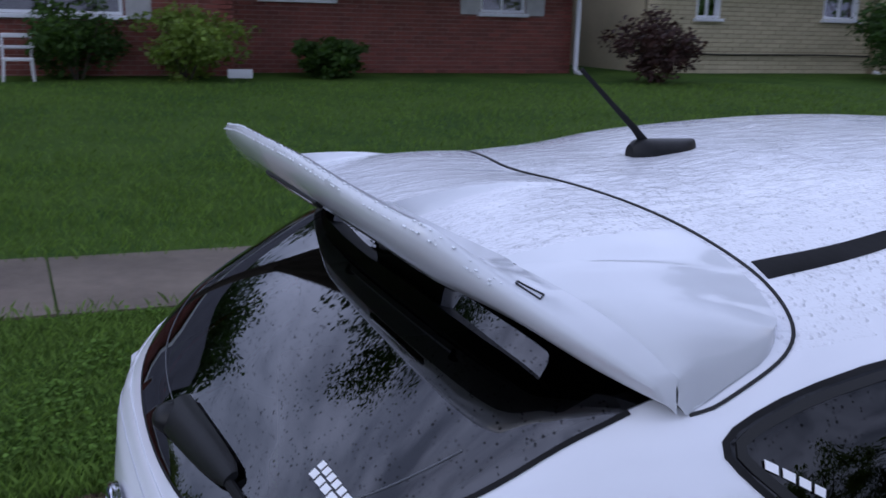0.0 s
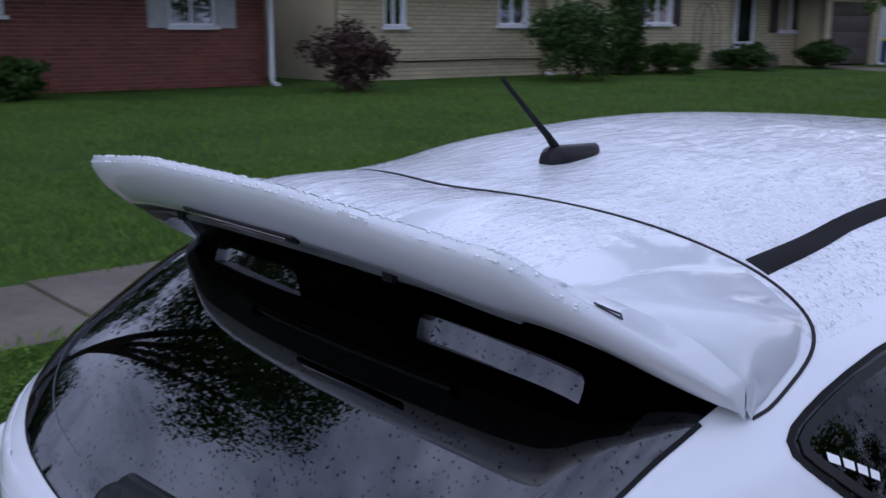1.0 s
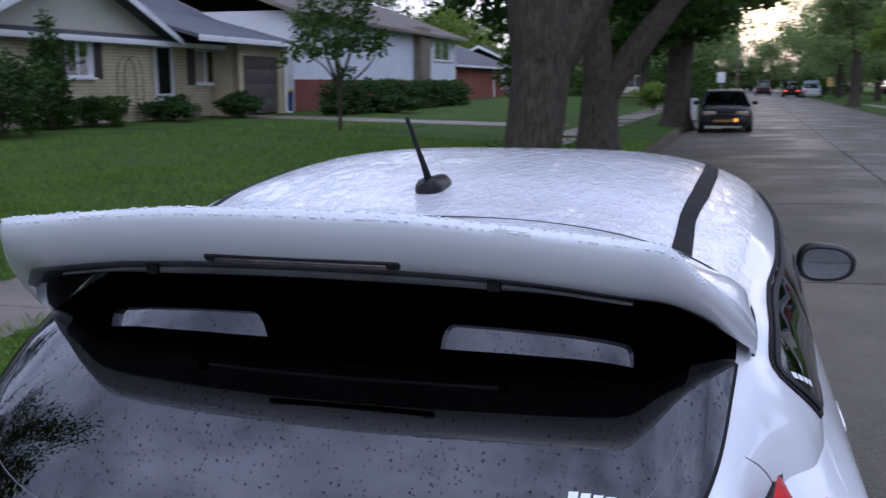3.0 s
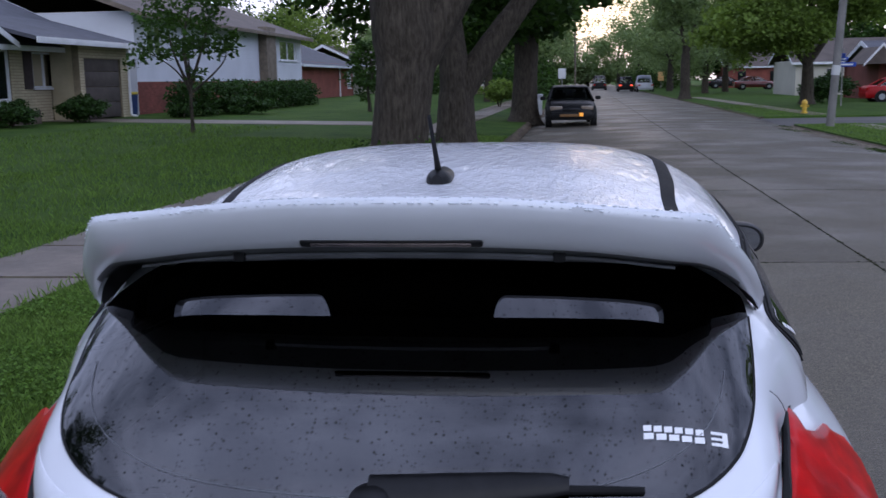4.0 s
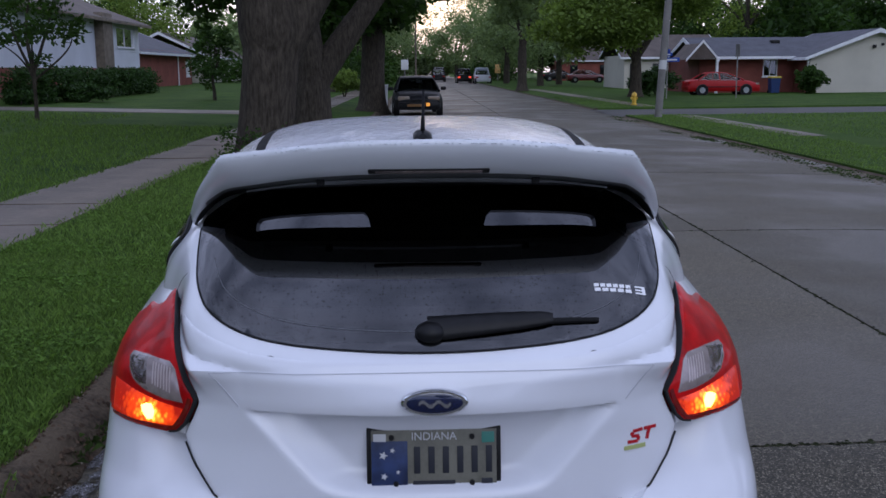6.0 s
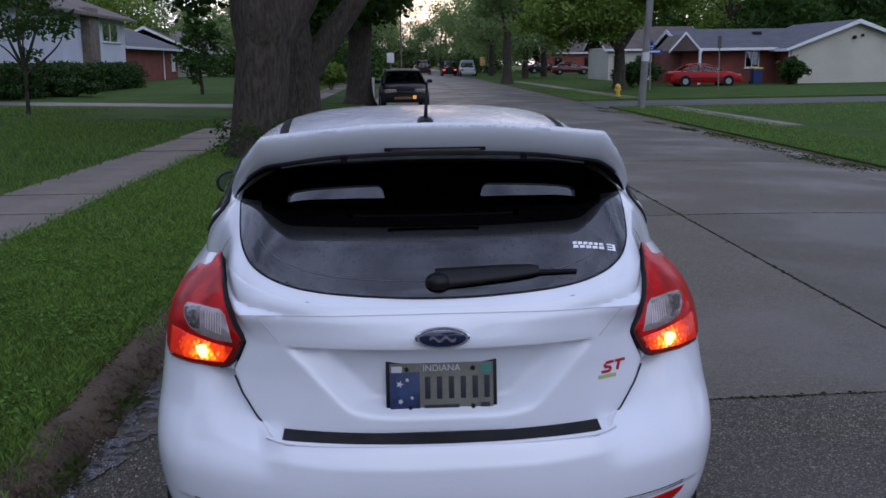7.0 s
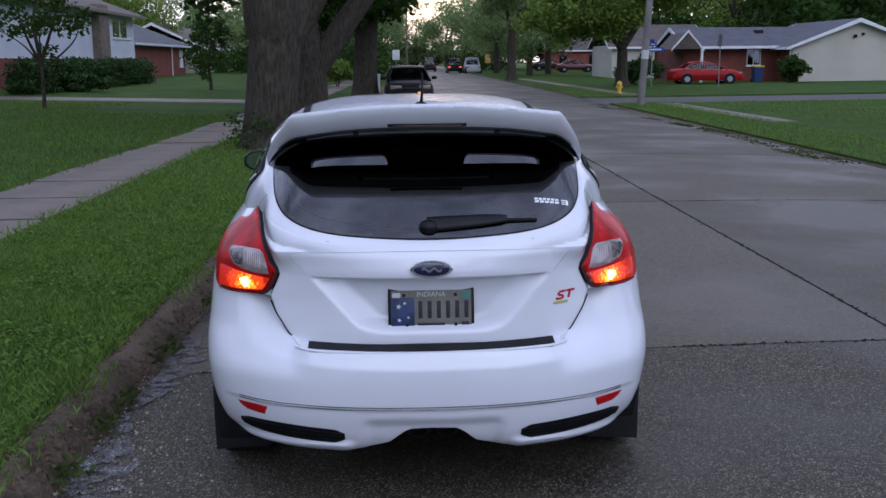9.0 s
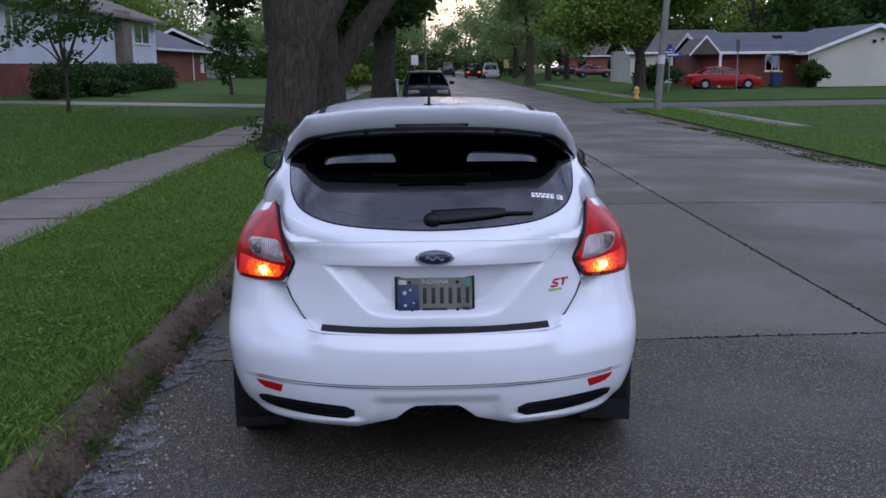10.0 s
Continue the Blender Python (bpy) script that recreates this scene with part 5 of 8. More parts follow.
def wrap_tail(ob, bow, done):
    """Bows the tail in plan: its sides stand further forward than its middle."""
    if ob.type == "MESH" and ob.data.name not in done:
        done.add(ob.data.name)
        m = ob.matrix_world
        back = m.inverted()
        for v in ob.data.vertices:
            p = m @ v.co
            if p.y < 1.1:
                p.y += bow * min((p.x / 0.6) ** 2, 1.4) * step01((1.1 - p.y) / 0.6)
                v.co = back @ p
    for ch in ob.children:
        wrap_tail(ch, bow, done)


bpy.context.view_layer.update()
for ch in car.children:
    wrap_tail(ch, 0.015 if ch is spoiler else 0.030, set())

# ---- ground, road, kerbs, pavement ----
SHEAR = 0.02          # the street runs slightly to the right of the car's axis


def lawn_z(x, y):
    r = x - SHEAR * y
    if r < -1.71:
        if r > -3.5:
            return 0.095 + 0.085 * (-1.8 - r) / 1.7
        if r > -4.8:
            return 0.185
        return min(0.185 + 0.026 * (-4.8 - r), 0.52)
    if r > 7.15:
        if 33.2 < y < 39.6:
            return -0.16
        return min(0.015 + 0.004 * (r - 7.15), 0.2)
    return -0.30


xs = [-160, -90, -60, -40, -30, -24, -20, -18, -16, -14, -12, -10, -8, -7, -6, -5.4, -4.801, -4.799, -4.4, -3.9, -3.501, -3.499, -3.0, -2.5, -2.0, -1.73, -1.705, -1.6, -1.549, -1.2, 2.8, 6.9, 7.149, 7.2, 7.6, 8.2, 9, 10, 12, 15, 20, 26, 34, 50, 80, 130, 200]
ys = [-90, -50, -25] + [-12 + i * 1.0 for i in range(45)] + [33.1, 33.21, 33.4, 35, 37, 39.4, 39.59, 39.7, 41, 43, 46, 50, 55, 60, 68, 78, 90, 110, 140, 180, 240, 320, 420]
verts, faces = [], []
for y in ys:
    for x in xs:
        px = x + SHEAR * y if abs(x) < 100 else x
        bumpy = 0.012 * noise.noise(Vector((px * 0.7, y * 0.7, 0))) if (x < -4.85 or -3.4 < x < -1.78 or x > 7.8) and abs(x) < 40 else 0
        verts.append((px, y, lawn_z(px, y) + bumpy))
nx = len(xs)
for j in range(len(ys) - 1):
    for i in range(nx - 1):
        k = j * nx + i
        faces.append((k, k + 1, k + nx + 1, k + nx))
tagged(pydata("ground", verts, faces, M_lawn, smooth_it=True), "mown green lawn running from the houses to the kerb", "ground", kind="structure")

# road bed under the joints; the slabs are laid on it last
verts, faces = [], []
ry = [-60 + i * 5 for i in range(97)]
rx = [-1.60, -0.6, 0.5, 1.7, 2.75, 3.9, 5.0, 6.2, 7.22]
for y in ry:
    for x in rx:
        verts.append((x + SHEAR * y, y, 0.05 - 0.00575 * (x - 2.95) ** 2 - (0.014 if -21.2 < y < 86 else 0.0)))
for j in range(len(ry) - 1):
    for i in range(8):
        k = j * 9 + i
        faces.append((k, k + 1, k + 10, k + 9))
road = tagged(pydata("road", verts, faces, M_joint, smooth_it=True), "damp grey concrete street with dark joints", "road", kind="structure")
road.data.materials.append(M_road)
for p in road.data.polygons:
    if p.center.y > 86 or p.center.y < -21.3:
        p.material_index = 1

# side street on the far right
verts = []
for x in (6.9, 12, 20, 40, 80):
    for y in (33.3, 36.4, 39.5):
        verts.append((x + SHEAR * y, y, -0.045 + (0.03 if y == 36.4 else 0) + max(0, x - 8) * 0.004))
faces = [(i * 3 + j, i * 3 + 3 + j, i * 3 + 4 + j, i * 3 + 1 + j) for i in range(4) for j in range(2)]
tagged(pydata("side_street", verts, faces, M_side_street), "grey side street", "road", kind="structure")


def kerb(name, r0, side, y0, y1, step, mat, label, high=1.0):
    prof = [(0.0, -0.14), (0.0, -0.055), (0.025, -0.02), (0.06, 0.035), (0.10, 0.072), (0.15, 0.094), (0.20, 0.100), (0.25, 0.07), (0.25, -0.2)]
    rings = []
    n = int((y1 - y0) / step)
    for i in range(n + 1):
        y = y0 + (y1 - y0) * i / n
        row = []
        for k, (o, z) in enumerate(prof):
            j = 0.030 * noise.noise(Vector((y * 1.7, k * 0.8, r0))) + 0.020 * noise.noise(Vector((y * 6, k * 2.1, r0))) + 0.012 * noise.noise(Vector((y * 17, k * 4.1, r0)))
            row.append((r0 + side * (o + j) + SHEAR * y, y, (z if z < -0.05 else -0.05 + (z + 0.05) * high) + (0.5 * j if 1 < k < 7 else 0)))
        rings.append(row if side > 0 else row[::-1])
    bm = loft(bmesh.new(), rings)
    bmesh.ops.recalc_face_normals(bm, faces=bm.faces[:])
    return tagged(obj(name, bm, mat, 60), label, "kerb", kind="structure")


kerb("kerb_left", -1.50, -1, -12, 60, 0.06, M_curb, "low worn kerb stained brown with soil")
kerb("kerb_right", 7.12, 1, -20, 33.2, 0.12, M_curb, "low worn kerb stained brown with soil", 0.30)
kerb("kerb_right_far", 7.12, 1, 39.6, 120, 0.6, M_curb, "low worn kerb stained brown with soil", 0.45)

# standing water along the left gutter
bm = bmesh.new()
for y0, y1, w0 in ((-2.6, 1.2, 0.42), (1.25, 2.6, 0.26), (2.9, 4.6, 0.14)):
    L, R = [], []
    n = 40
    for i in range(n + 1):
        t = i / n
        y = y0 + (y1 - y0) * t
        w = w0 * math.sin(math.pi * min(1, t * 1.02)) ** 0.6 * (0.55 + 0.6 * abs(noise.noise(Vector((y * 3.1, 3.3, 0)))) + 0.35 * noise.noise(Vector((y * 9, 1, 0))))
        c = -1.47 + SHEAR * y
        L.append(bm.verts.new((c - 0.03, y, -0.0485)))
        R.append(bm.verts.new((c + max(0.01, w), y, -0.0485)))
    for i in range(n):
        bm.faces.new((L[i], R[i], R[i + 1], L[i + 1]))
tagged(obj("puddle", bm, M_water), "thin line of standing rain water in the gutter", "water", kind="structure")

M_weed = material("weed_leaf", (0.045, 0.075, 0.018), 0.6, random_vary=0.5, spec=0.2)
# weeds and grit along the kerb
r = random.Random(9)
V, F = [], []
for y in [-0.6, -0.25, 0.35, 0.9, 1.25, 1.45, 2.1, 2.3, 3.3, 4.2, 5.5, 6.4]:
    cx = -1.53 + SHEAR * y + r.uniform(-0.05, 0.05)
    for k in range(46):
        a, h, l = r.uniform(0, 6.28), r.uniform(0.015, 0.045), r.uniform(0.02, 0.075)
        x0, y0 = cx + r.gauss(0, 0.028), y + r.gauss(0, 0.085)
        i = len(V)
        c, s_ = math.cos(a), math.sin(a)
        z0 = -0.02 - (x0 - cx) * 0.6
        V += [(x0 - s_ * 0.002, y0 + c * 0.002, z0), (x0 + s_ * 0.002, y0 - c * 0.002, z0), (x0 + c * l * 0.5, y0 + s_ * l * 0.5, z0 + h), (x0 + c * l, y0 + s_ * l, z0 + h * 0.7)]
        F += [(i, i + 1, i + 2), (i, i + 2, i + 3)]
tagged(pydata("kerb_weeds", V, F, M_weed), "scattered weeds growing along the kerb", "weeds", kind="stuff")
V, F = [], []
for k in range(5200):
    y = r.uniform(-1.5, 9)
    x = -1.50 - abs(r.gauss(0.10, 0.10)) + SHEAR * y if r.random() < 0.75 else -1.45 + abs(r.gauss(0, 0.25)) + SHEAR * y
    d = -1.50 + SHEAR * y - x
    z = (-0.055 + min(d, 0.2) * 0.72 if d > 0 else road_z(x, y)) + 0.004
    g = r.uniform(0.003, 0.009)
    i = len(V)
    V += [(x - g, y, z), (x, y - g, z), (x + g, y, z), (x, y + g, z), (x, y, z + g)]
    F += [(i, i + 1, i + 4), (i + 1, i + 2, i + 4), (i + 2, i + 3, i + 4), (i + 3, i, i + 4)]
tagged(pydata("gutter_grit", V, F, material("grit", (0.24, 0.20, 0.16), 0.8, random_vary=0.6)), "loose grit along kerb and gutter", "gravel", kind="stuff")

V, F = [], []
for k in range(4200):
    y = r.uniform(-1.5, 14)
    d = r.uniform(0.0, 0.24)
    x = -1.50 - d + SHEAR * y
    z = np.interp(d, [0, 0.06, 0.1, 0.2, 0.25], [-0.055, 0.03, 0.07, 0.10, 0.09])
    g = r.uniform(0.006, 0.02)
    i = len(V)
    V += [(x + g * r.uniform(0.6, 1.3) * math.cos(a), y + g * r.uniform(0.6, 1.3) * math.sin(a), z - 0.004) for a in (0.3, 1.6, 2.8, 4.1, 5.4)] + [(x + r.uniform(-0.3, 0.3) * g, y, z + g * 0.7)]
    F += [(i + q, i + (q + 1) % 5, i + 5) for q in range(5)]
tagged(pydata("soil_clods", V, F, material("soil_clod", (0.085, 0.058, 0.040), 0.95, random_vary=0.5, spec=0.15)), "crumbs of brown soil along the kerb", "soil", kind="stuff")

# flattened weeds and clippings in the far gutter
r = random.Random(19)
V, F = [], []
for k in range(17):
    cy = r.choice((13.5, 15.0, 19.5, 21.0, 24.0, 26.5, 28.5, 31.0)) + r.gauss(0, 0.9)
    cx = 7.05 + SHEAR * cy - abs(r.gauss(0.0, 0.38))
    for q in range(90):
        x0, y0 = min(7.08 + SHEAR * cy, cx + r.gauss(0, 0.10)), cy + r.gauss(0, 0.42)
        a, h, l = r.uniform(0, 6.28), r.uniform(0.008, 0.035), r.uniform(0.03, 0.09)
        z0 = road_z(x0, y0)
        c, s_ = math.cos(a), math.sin(a)
        i = len(V)
        V += [(x0 - s_ * 0.005, y0 + c * 0.005, z0), (x0 + s_ * 0.005, y0 - c * 0.005, z0), (x0 + c * l * 0.5, y0 + s_ * l * 0.5, z0 + h), (x0 + c * l, y0 + s_ * l, z0 + h * 0.5)]
        F += [(i, i + 1, i + 2), (i, i + 2, i + 3)]
tagged(pydata("gutter_weeds", V, F, M_weed), "flattened weeds and clippings in the far gutter", "weeds", kind="stuff")

V, F = [], []
for k in range(9000):
    y = r.uniform(4, 33)
    x = 7.10 - abs(r.gauss(0.0, 0.28)) + SHEAR * y
    if noise.noise(Vector((x * 1.3, y * 0.5, 4))) < -0.12:
        continue
    z = road_z(x, y) + 0.003
    g = r.uniform(0.008, 0.022)
    i = len(V)
    V += [(x - g, y, z), (x, y - g, z), (x + g, y, z), (x, y + g, z), (x, y, z + g * 0.6)]
    F += [(i, i + 1, i + 4), (i + 1, i + 2, i + 4), (i + 2, i + 3, i + 4), (i + 3, i, i + 4)]
tagged(pydata("far_gutter_grit", V, F, material("sandy_grit", (0.15, 0.125, 0.095), 0.85, random_vary=0.5)), "sandy grit washed along the far gutter", "gravel", kind="stuff")

# pavement slabs, a drive and a path across the lawns
pavement = tagged(pydata("pavement", [(-4.76 + SHEAR * y, y, 0.17) if s else (-3.52 + SHEAR * y, y, 0.17) for y in (-14, 110) for s in (1, 0)], [(0, 1, 3, 2)], M_soil), "grey concrete pavement beside the lawn", "pavement", kind="structure")
drive_me = boxed((-11.2, 33.0, 0.30), (13.0, 2.6, 0.10), 0.02)
for v in drive_me.verts:
    v.co.z += lawn_z(v.co.x, 33) - 0.30 - 0.03
tagged(obj("driveway", drive_me, M_walk), "pale concrete drive to the garage", "driveway", kind="structure")
wk = boxed((9.80, 27.0, -0.012), (0.75, 11.0, 0.08), 0.02)
tagged(obj("far_path", wk, M_walk), "pale concrete path beside the far kerb", "path", kind="structure")
wk = boxed((10.6, 60, -0.008), (0.9, 38.0, 0.08), 0.02)
tagged(obj("far_path_beyond", wk, M_walk), "pale concrete path beside the far kerb", "path", kind="structure")


def grass(name, boxes, seed, label, mat=None):
    """Bent blades, one triangle pair each."""
    r = np.random.RandomState(seed)
    V, F = [], []
    base = 0
    for x0, x1, y0, y1, per_m, hgt in boxes:
        n = int((x1 - x0) * (y1 - y0) * per_m)
        px, py = r.uniform(x0, x1, n), r.uniform(y0, y1, n)
        a, h = r.uniform(0, 2 * math.pi, n), hgt * r.uniform(0.5, 1.25, n)
        lean, w = r.uniform(0.2, 0.9, n) * h, r.uniform(0.0015, 0.0034, n) * (1 + py.clip(0, 30) / 12)
        for i in range(n):
            x, y = px[i] + SHEAR * py[i], py[i]
            clump = noise.noise(Vector((x * 1.3, y * 1.3, 5)))
            hh = h[i] * (1 + 0.5 * clump)
            z = max(lawn_z(x, y), 0.0) - 0.005 if x > 0 else max(lawn_z(x, y), 0.08) - 0.005
            if px[i] > -1.70 and px[i] < 0 and noise.noise(Vector((y * 2.3, 7, x * 3))) < 0.05:
                continue
            c, s = math.cos(a[i]), math.sin(a[i])
            V += [(x - s * w[i], y + c * w[i], z), (x + s * w[i], y - c * w[i], z), (x + c * lean[i] * 0.35 + s * w[i] * 0.6, y + s * lean[i] * 0.35 - c * w[i] * 0.6, z + hh * 0.65), (x + c * lean[i], y + s * lean[i], z + hh)]
            F += [(base, base + 1, base + 2), (base, base + 2, base + 3)]
            base += 4
    return tagged(pydata(name, V, F, mat or M_blade), label, "grass", kind="stuff")


grass("verge_grass", [(-1.82, -1.66, -1.5, 16.0, 3400, 0.065), (-1.70, -1.585, -2.0, 12.0, 900, 0.055), (-3.47, -1.70, -1.0, 6.0, 5200, 0.048), (-3.47, -1.70, 6.0, 14.0, 1600, 0.065), (-3.47, -1.72, 14.0, 26.0, 350, 0.09), (-3.62, -3.44, -1.0, 14.0, 420, 0.07), (-3.47, -1.70, -4.5, -1.0, 1200, 0.062)], 3, "lush green grass between kerb and pavement")
grass("lawn_grass", [(-4.86, -4.66, -1.0, 18.0, 300, 0.07), (-8.0, -4.82, -4.5, -1.0, 400, 0.06), (-8.0, -4.82, -1.0, 9.0, 800, 0.06), (-15.0, -8.0, -1.0, 14.0, 260, 0.065), (-9.0, -4.82, 9.0, 24.0, 200, 0.08), (-14.0, -9.0, 14.0, 30.0, 70, 0.09)], 4, "green mown lawn in front of the houses", M_shaded_blade)
grass("far_verge_grass", [(7.20, 7.42, 6.0, 33.0, 420, 0.05), (7.40, 9.28, 8.0, 33.0, 320, 0.045), (10.22, 20.0, 10.0, 33.0, 90, 0.05), (7.5, 10.0, 39.7, 56.0, 80, 0.05)], 5, "green grass beside the far kerb")

# ---- houses ----
def local(p, along, out):
    """A frame with x along a wall, y out of it, z up."""
    a, o = Vector(along).normalized(), Vector(out).normalized()
    m = Matrix.Identity(4)
    m.col[0][:3], m.col[1][:3], m.col[2][:3], m.col[3][:3] = a, o, (0, 0, 1), p
    return m


def wall_boxes(bm, m, length, z0, z1, thick, holes):
    """One wall of thickness thick behind its face, with real openings (a0, a1, z0, z1)."""
    holes = [(h[0], h[1], max(h[2], z0), min(h[3], z1)) for h in holes]
    ca = sorted({0.0, length} | {v for h in holes for v in h[:2] if 0 < v < length})
    cz = sorted({z0, z1} | {v for h in holes for v in h[2:4]})
    solid = {}
    for i in range(len(ca) - 1):
        for k in range(len(cz) - 1):
            a, z = (ca[i] + ca[i + 1]) / 2, (cz[k] + cz[k + 1]) / 2
            if not any(h[0] < a < h[1] and h[2] < z < h[3] for h in holes):
                solid[i, k] = True
    V = {}

    def vert(i, k, d):
        if (i, k, d) not in V:
            V[i, k, d] = bm.verts.new(m @ Vector((ca[i], -thick * d, cz[k])))
        return V[i, k, d]

    for i, k in solid:
        c = [(i, k), (i + 1, k), (i + 1, k + 1), (i, k + 1)]
        for d in (0, 1):
            bm.faces.new([vert(*q, d) for q in (c if d else c[::-1])])
        for (p, q), nb in zip(zip(c, c[1:] + c[:1]), ((i, k - 1), (i + 1, k), (i, k + 1), (i - 1, k))):
            if nb not in solid:
                bm.faces.new([vert(*p, 0), vert(*q, 0), vert(*q, 1), vert(*p, 1)])
    bmesh.ops.recalc_face_normals(bm, faces=bm.faces[:])
    return bm


def course_rows(m, length, z0, z1, row, long, gap, out, holes, stagger=True, seed=1, single=None, loose=None):
    """Bricks laid on a wall's face: verts and faces of one joined piece; whole ones in the stretch single go to the list loose."""
    r = random.Random(seed)
    V, F = [], []
    z, k = z0, 0
    while z + row <= z1 + 1e-6:
        a = -(long / 2 if (k % 2 and stagger) else 0)
        while a < length:
            b0, b1 = max(a, 0) + gap / 2, min(a + long, length) - gap / 2
            zc = z + row / 2
            spans = [(b0, b1)]
            for h in holes:
                if h[2] < zc < h[3]:
                    spans = [s for t0, t1 in spans for s in ((t0, min(t1, h[0])), (max(t0, h[1]), t1)) if s[1] - s[0] > 0.02]
            for t0, t1 in spans:
                if single and single[0] < t0 < single[1] and single[2] < z < single[3] and t1 - t0 > long - gap - 0.001 and len(loose) < 300:
                    loose.append((t0, z + gap / 2))
                    continue
                d = out * r.uniform(0.8, 1.2)
                i = len(V)
                lo, hi = z + gap / 2, z + row - gap / 2
                for q in ((t0, 0, lo), (t1, 0, lo), (t1, 0, hi), (t0, 0, hi), (t0, d, lo), (t1, d, lo), (t1, d, hi), (t0, d, hi)):
                    V.append(tuple(m @ Vector(q)))
                F += [(i + 4, i + 5, i + 6, i + 7), (i, i + 1, i + 5, i + 4), (i + 1, i + 2, i + 6, i + 5), (i + 2, i + 3, i + 7, i + 6), (i + 3, i, i + 4, i + 7)]
            a += long
        z += row
        k += 1
    return V, F


def lay_bricks(m, places, wide, high, deep, mat, parent):
    """Single bricks on one shared mesh."""
    me = bpy.data.meshes.new("brick")
    c = 0.004
    ring = [(c, 0, c), (wide - c, 0, c), (wide - c, 0, high - c), (c, 0, high - c), (0, 0, 0), (wide, 0, 0), (wide, 0, high), (0, 0, high)]
    V = [(x, 0.0, z) for x, _, z in ring[4:]] + [(x, deep - 0.003, z) for x, _, z in ring[4:]] + [(x, deep, z) for x, _, z in ring[:4]]
    F = [(8, 9, 10, 11)] + [(i, (i + 1) % 4, 4 + (i + 1) % 4, 4 + i) for i in range(4)] + [(4 + i, 4 + (i + 1) % 4, 8 + (i + 1) % 4, 8 + i) for i in range(4)]
    me.from_pydata(V, [], F)
    me.materials.append(mat)
    for t0, z in places:
        b = new("brick", me)
        b.parent = parent
        b.matrix_parent_inverse = parent.matrix_world.inverted()
        b.matrix_world = m @ Matrix.Translation((t0, 0, z))


def lap_boards(m, length, z0, z1, row, holes):
    """Lapped boards, each tilted out at its foot."""
    V, F = [], []
    z = z0
    while z < z1 - 0.02:
        hi = min(z + row, z1)
        zc = (z + hi) / 2
        spans = [(0, length)]
        for h in holes:
            if h[2] < zc < h[3]:
                spans = [s for t0, t1 in spans for s in ((t0, min(t1, h[0])), (max(t0, h[1]), t1)) if s[1] - s[0] > 0.02]
        for t0, t1 in spans:
            i = len(V)
            for q in ((t0, 0, z), (t1, 0, z), (t1, 0.018, z), (t0, 0.018, z), (t0, 0.002, hi), (t1, 0.002, hi)):
                V.append(tuple(m @ Vector(q)))
            F += [(i, i + 1, i + 2, i + 3), (i + 3, i + 2, i + 5, i + 4)]
        z = hi
    return V, F


def window(parent, m, h, sill=True, bars=1, curtain=0.0, frame_mat=None, shutters=None, shutter_w=0.42):
    a0, a1, z0, z1 = h
    fm = frame_mat or M_trim
    bm = bmesh.new()
    t = 0.055
    for c, s in ((((a0 + a1) / 2, -0.03, z0 + t / 2), (a1 - a0, 0.09, t)), (((a0 + a1) / 2, -0.03, z1 - t / 2), (a1 - a0, 0.09, t)),
                 ((a0 + t / 2, -0.03, (z0 + z1) / 2), (t, 0.09, z1 - z0 - 2 * t)), ((a1 - t / 2, -0.03, (z0 + z1) / 2), (t, 0.09, z1 - z0 - 2 * t))):
        box(bm, c, s, 0.006, m)
    w = part("window", bm, fm, parent)
    for k in range(bars):
        x = a0 + (a1 - a0) * (k + 1) / (bars + 1)
        part("glazing_bar", box(bmesh.new(), (x, -0.05, (z0 + z1) / 2), (0.04, 0.04, z1 - z0 - 2 * t), 0.004, m), fm, w)
    part("pane", box(bmesh.new(), ((a0 + a1) / 2, -0.07, (z0 + z1) / 2), (a1 - a0 - 2 * t, 0.006, z1 - z0 - 2 * t), 0, m), M_pane, w)
    if sill:
        part("sill", box(bmesh.new(), ((a0 + a1) / 2, 0.03, z0 - 0.04), (a1 - a0 + 0.12, 0.14, 0.07), 0.008, m), fm, w)
    if curtain:
        bm = bmesh.new()
        n = 24
        top, bot = [], []
        for i in range(n + 1):
            x = a0 + (a1 - a0) * i / n
            y = -0.16 + 0.02 * math.sin(i * 1.9)
            top.append(bm.verts.new(m @ Vector((x, y, z1))))
            bot.append(bm.verts.new(m @ Vector((x, y, z1 - (z1 - z0) * curtain))))
        for i in range(n):
            bm.faces.new((bot[i], bot[i + 1], top[i + 1], top[i]))
        part("curtain", bm, M_trim, w)
    if shutters:
        for x0 in (a0 - shutter_w - 0.02, a1 + 0.02):
            sh = part("shutter", box(bmesh.new(), (x0 + shutter_w / 2, 0.025, (z0 + z1) / 2 - 0.02), (shutter_w, 0.04, z1 - z0 + 0.05), 0.006, m), shutters, parent)
            bm = bmesh.new()
            k = 0
            z = z0 + 0.08
            while z < z1 - 0.08:
                box(bm, (x0 + shutter_w / 2, 0.048, z), (shutter_w - 0.10, 0.012, 0.035), 0, m)
                z += 0.06
            part("louvres", bm, shutters, sh)
    return w


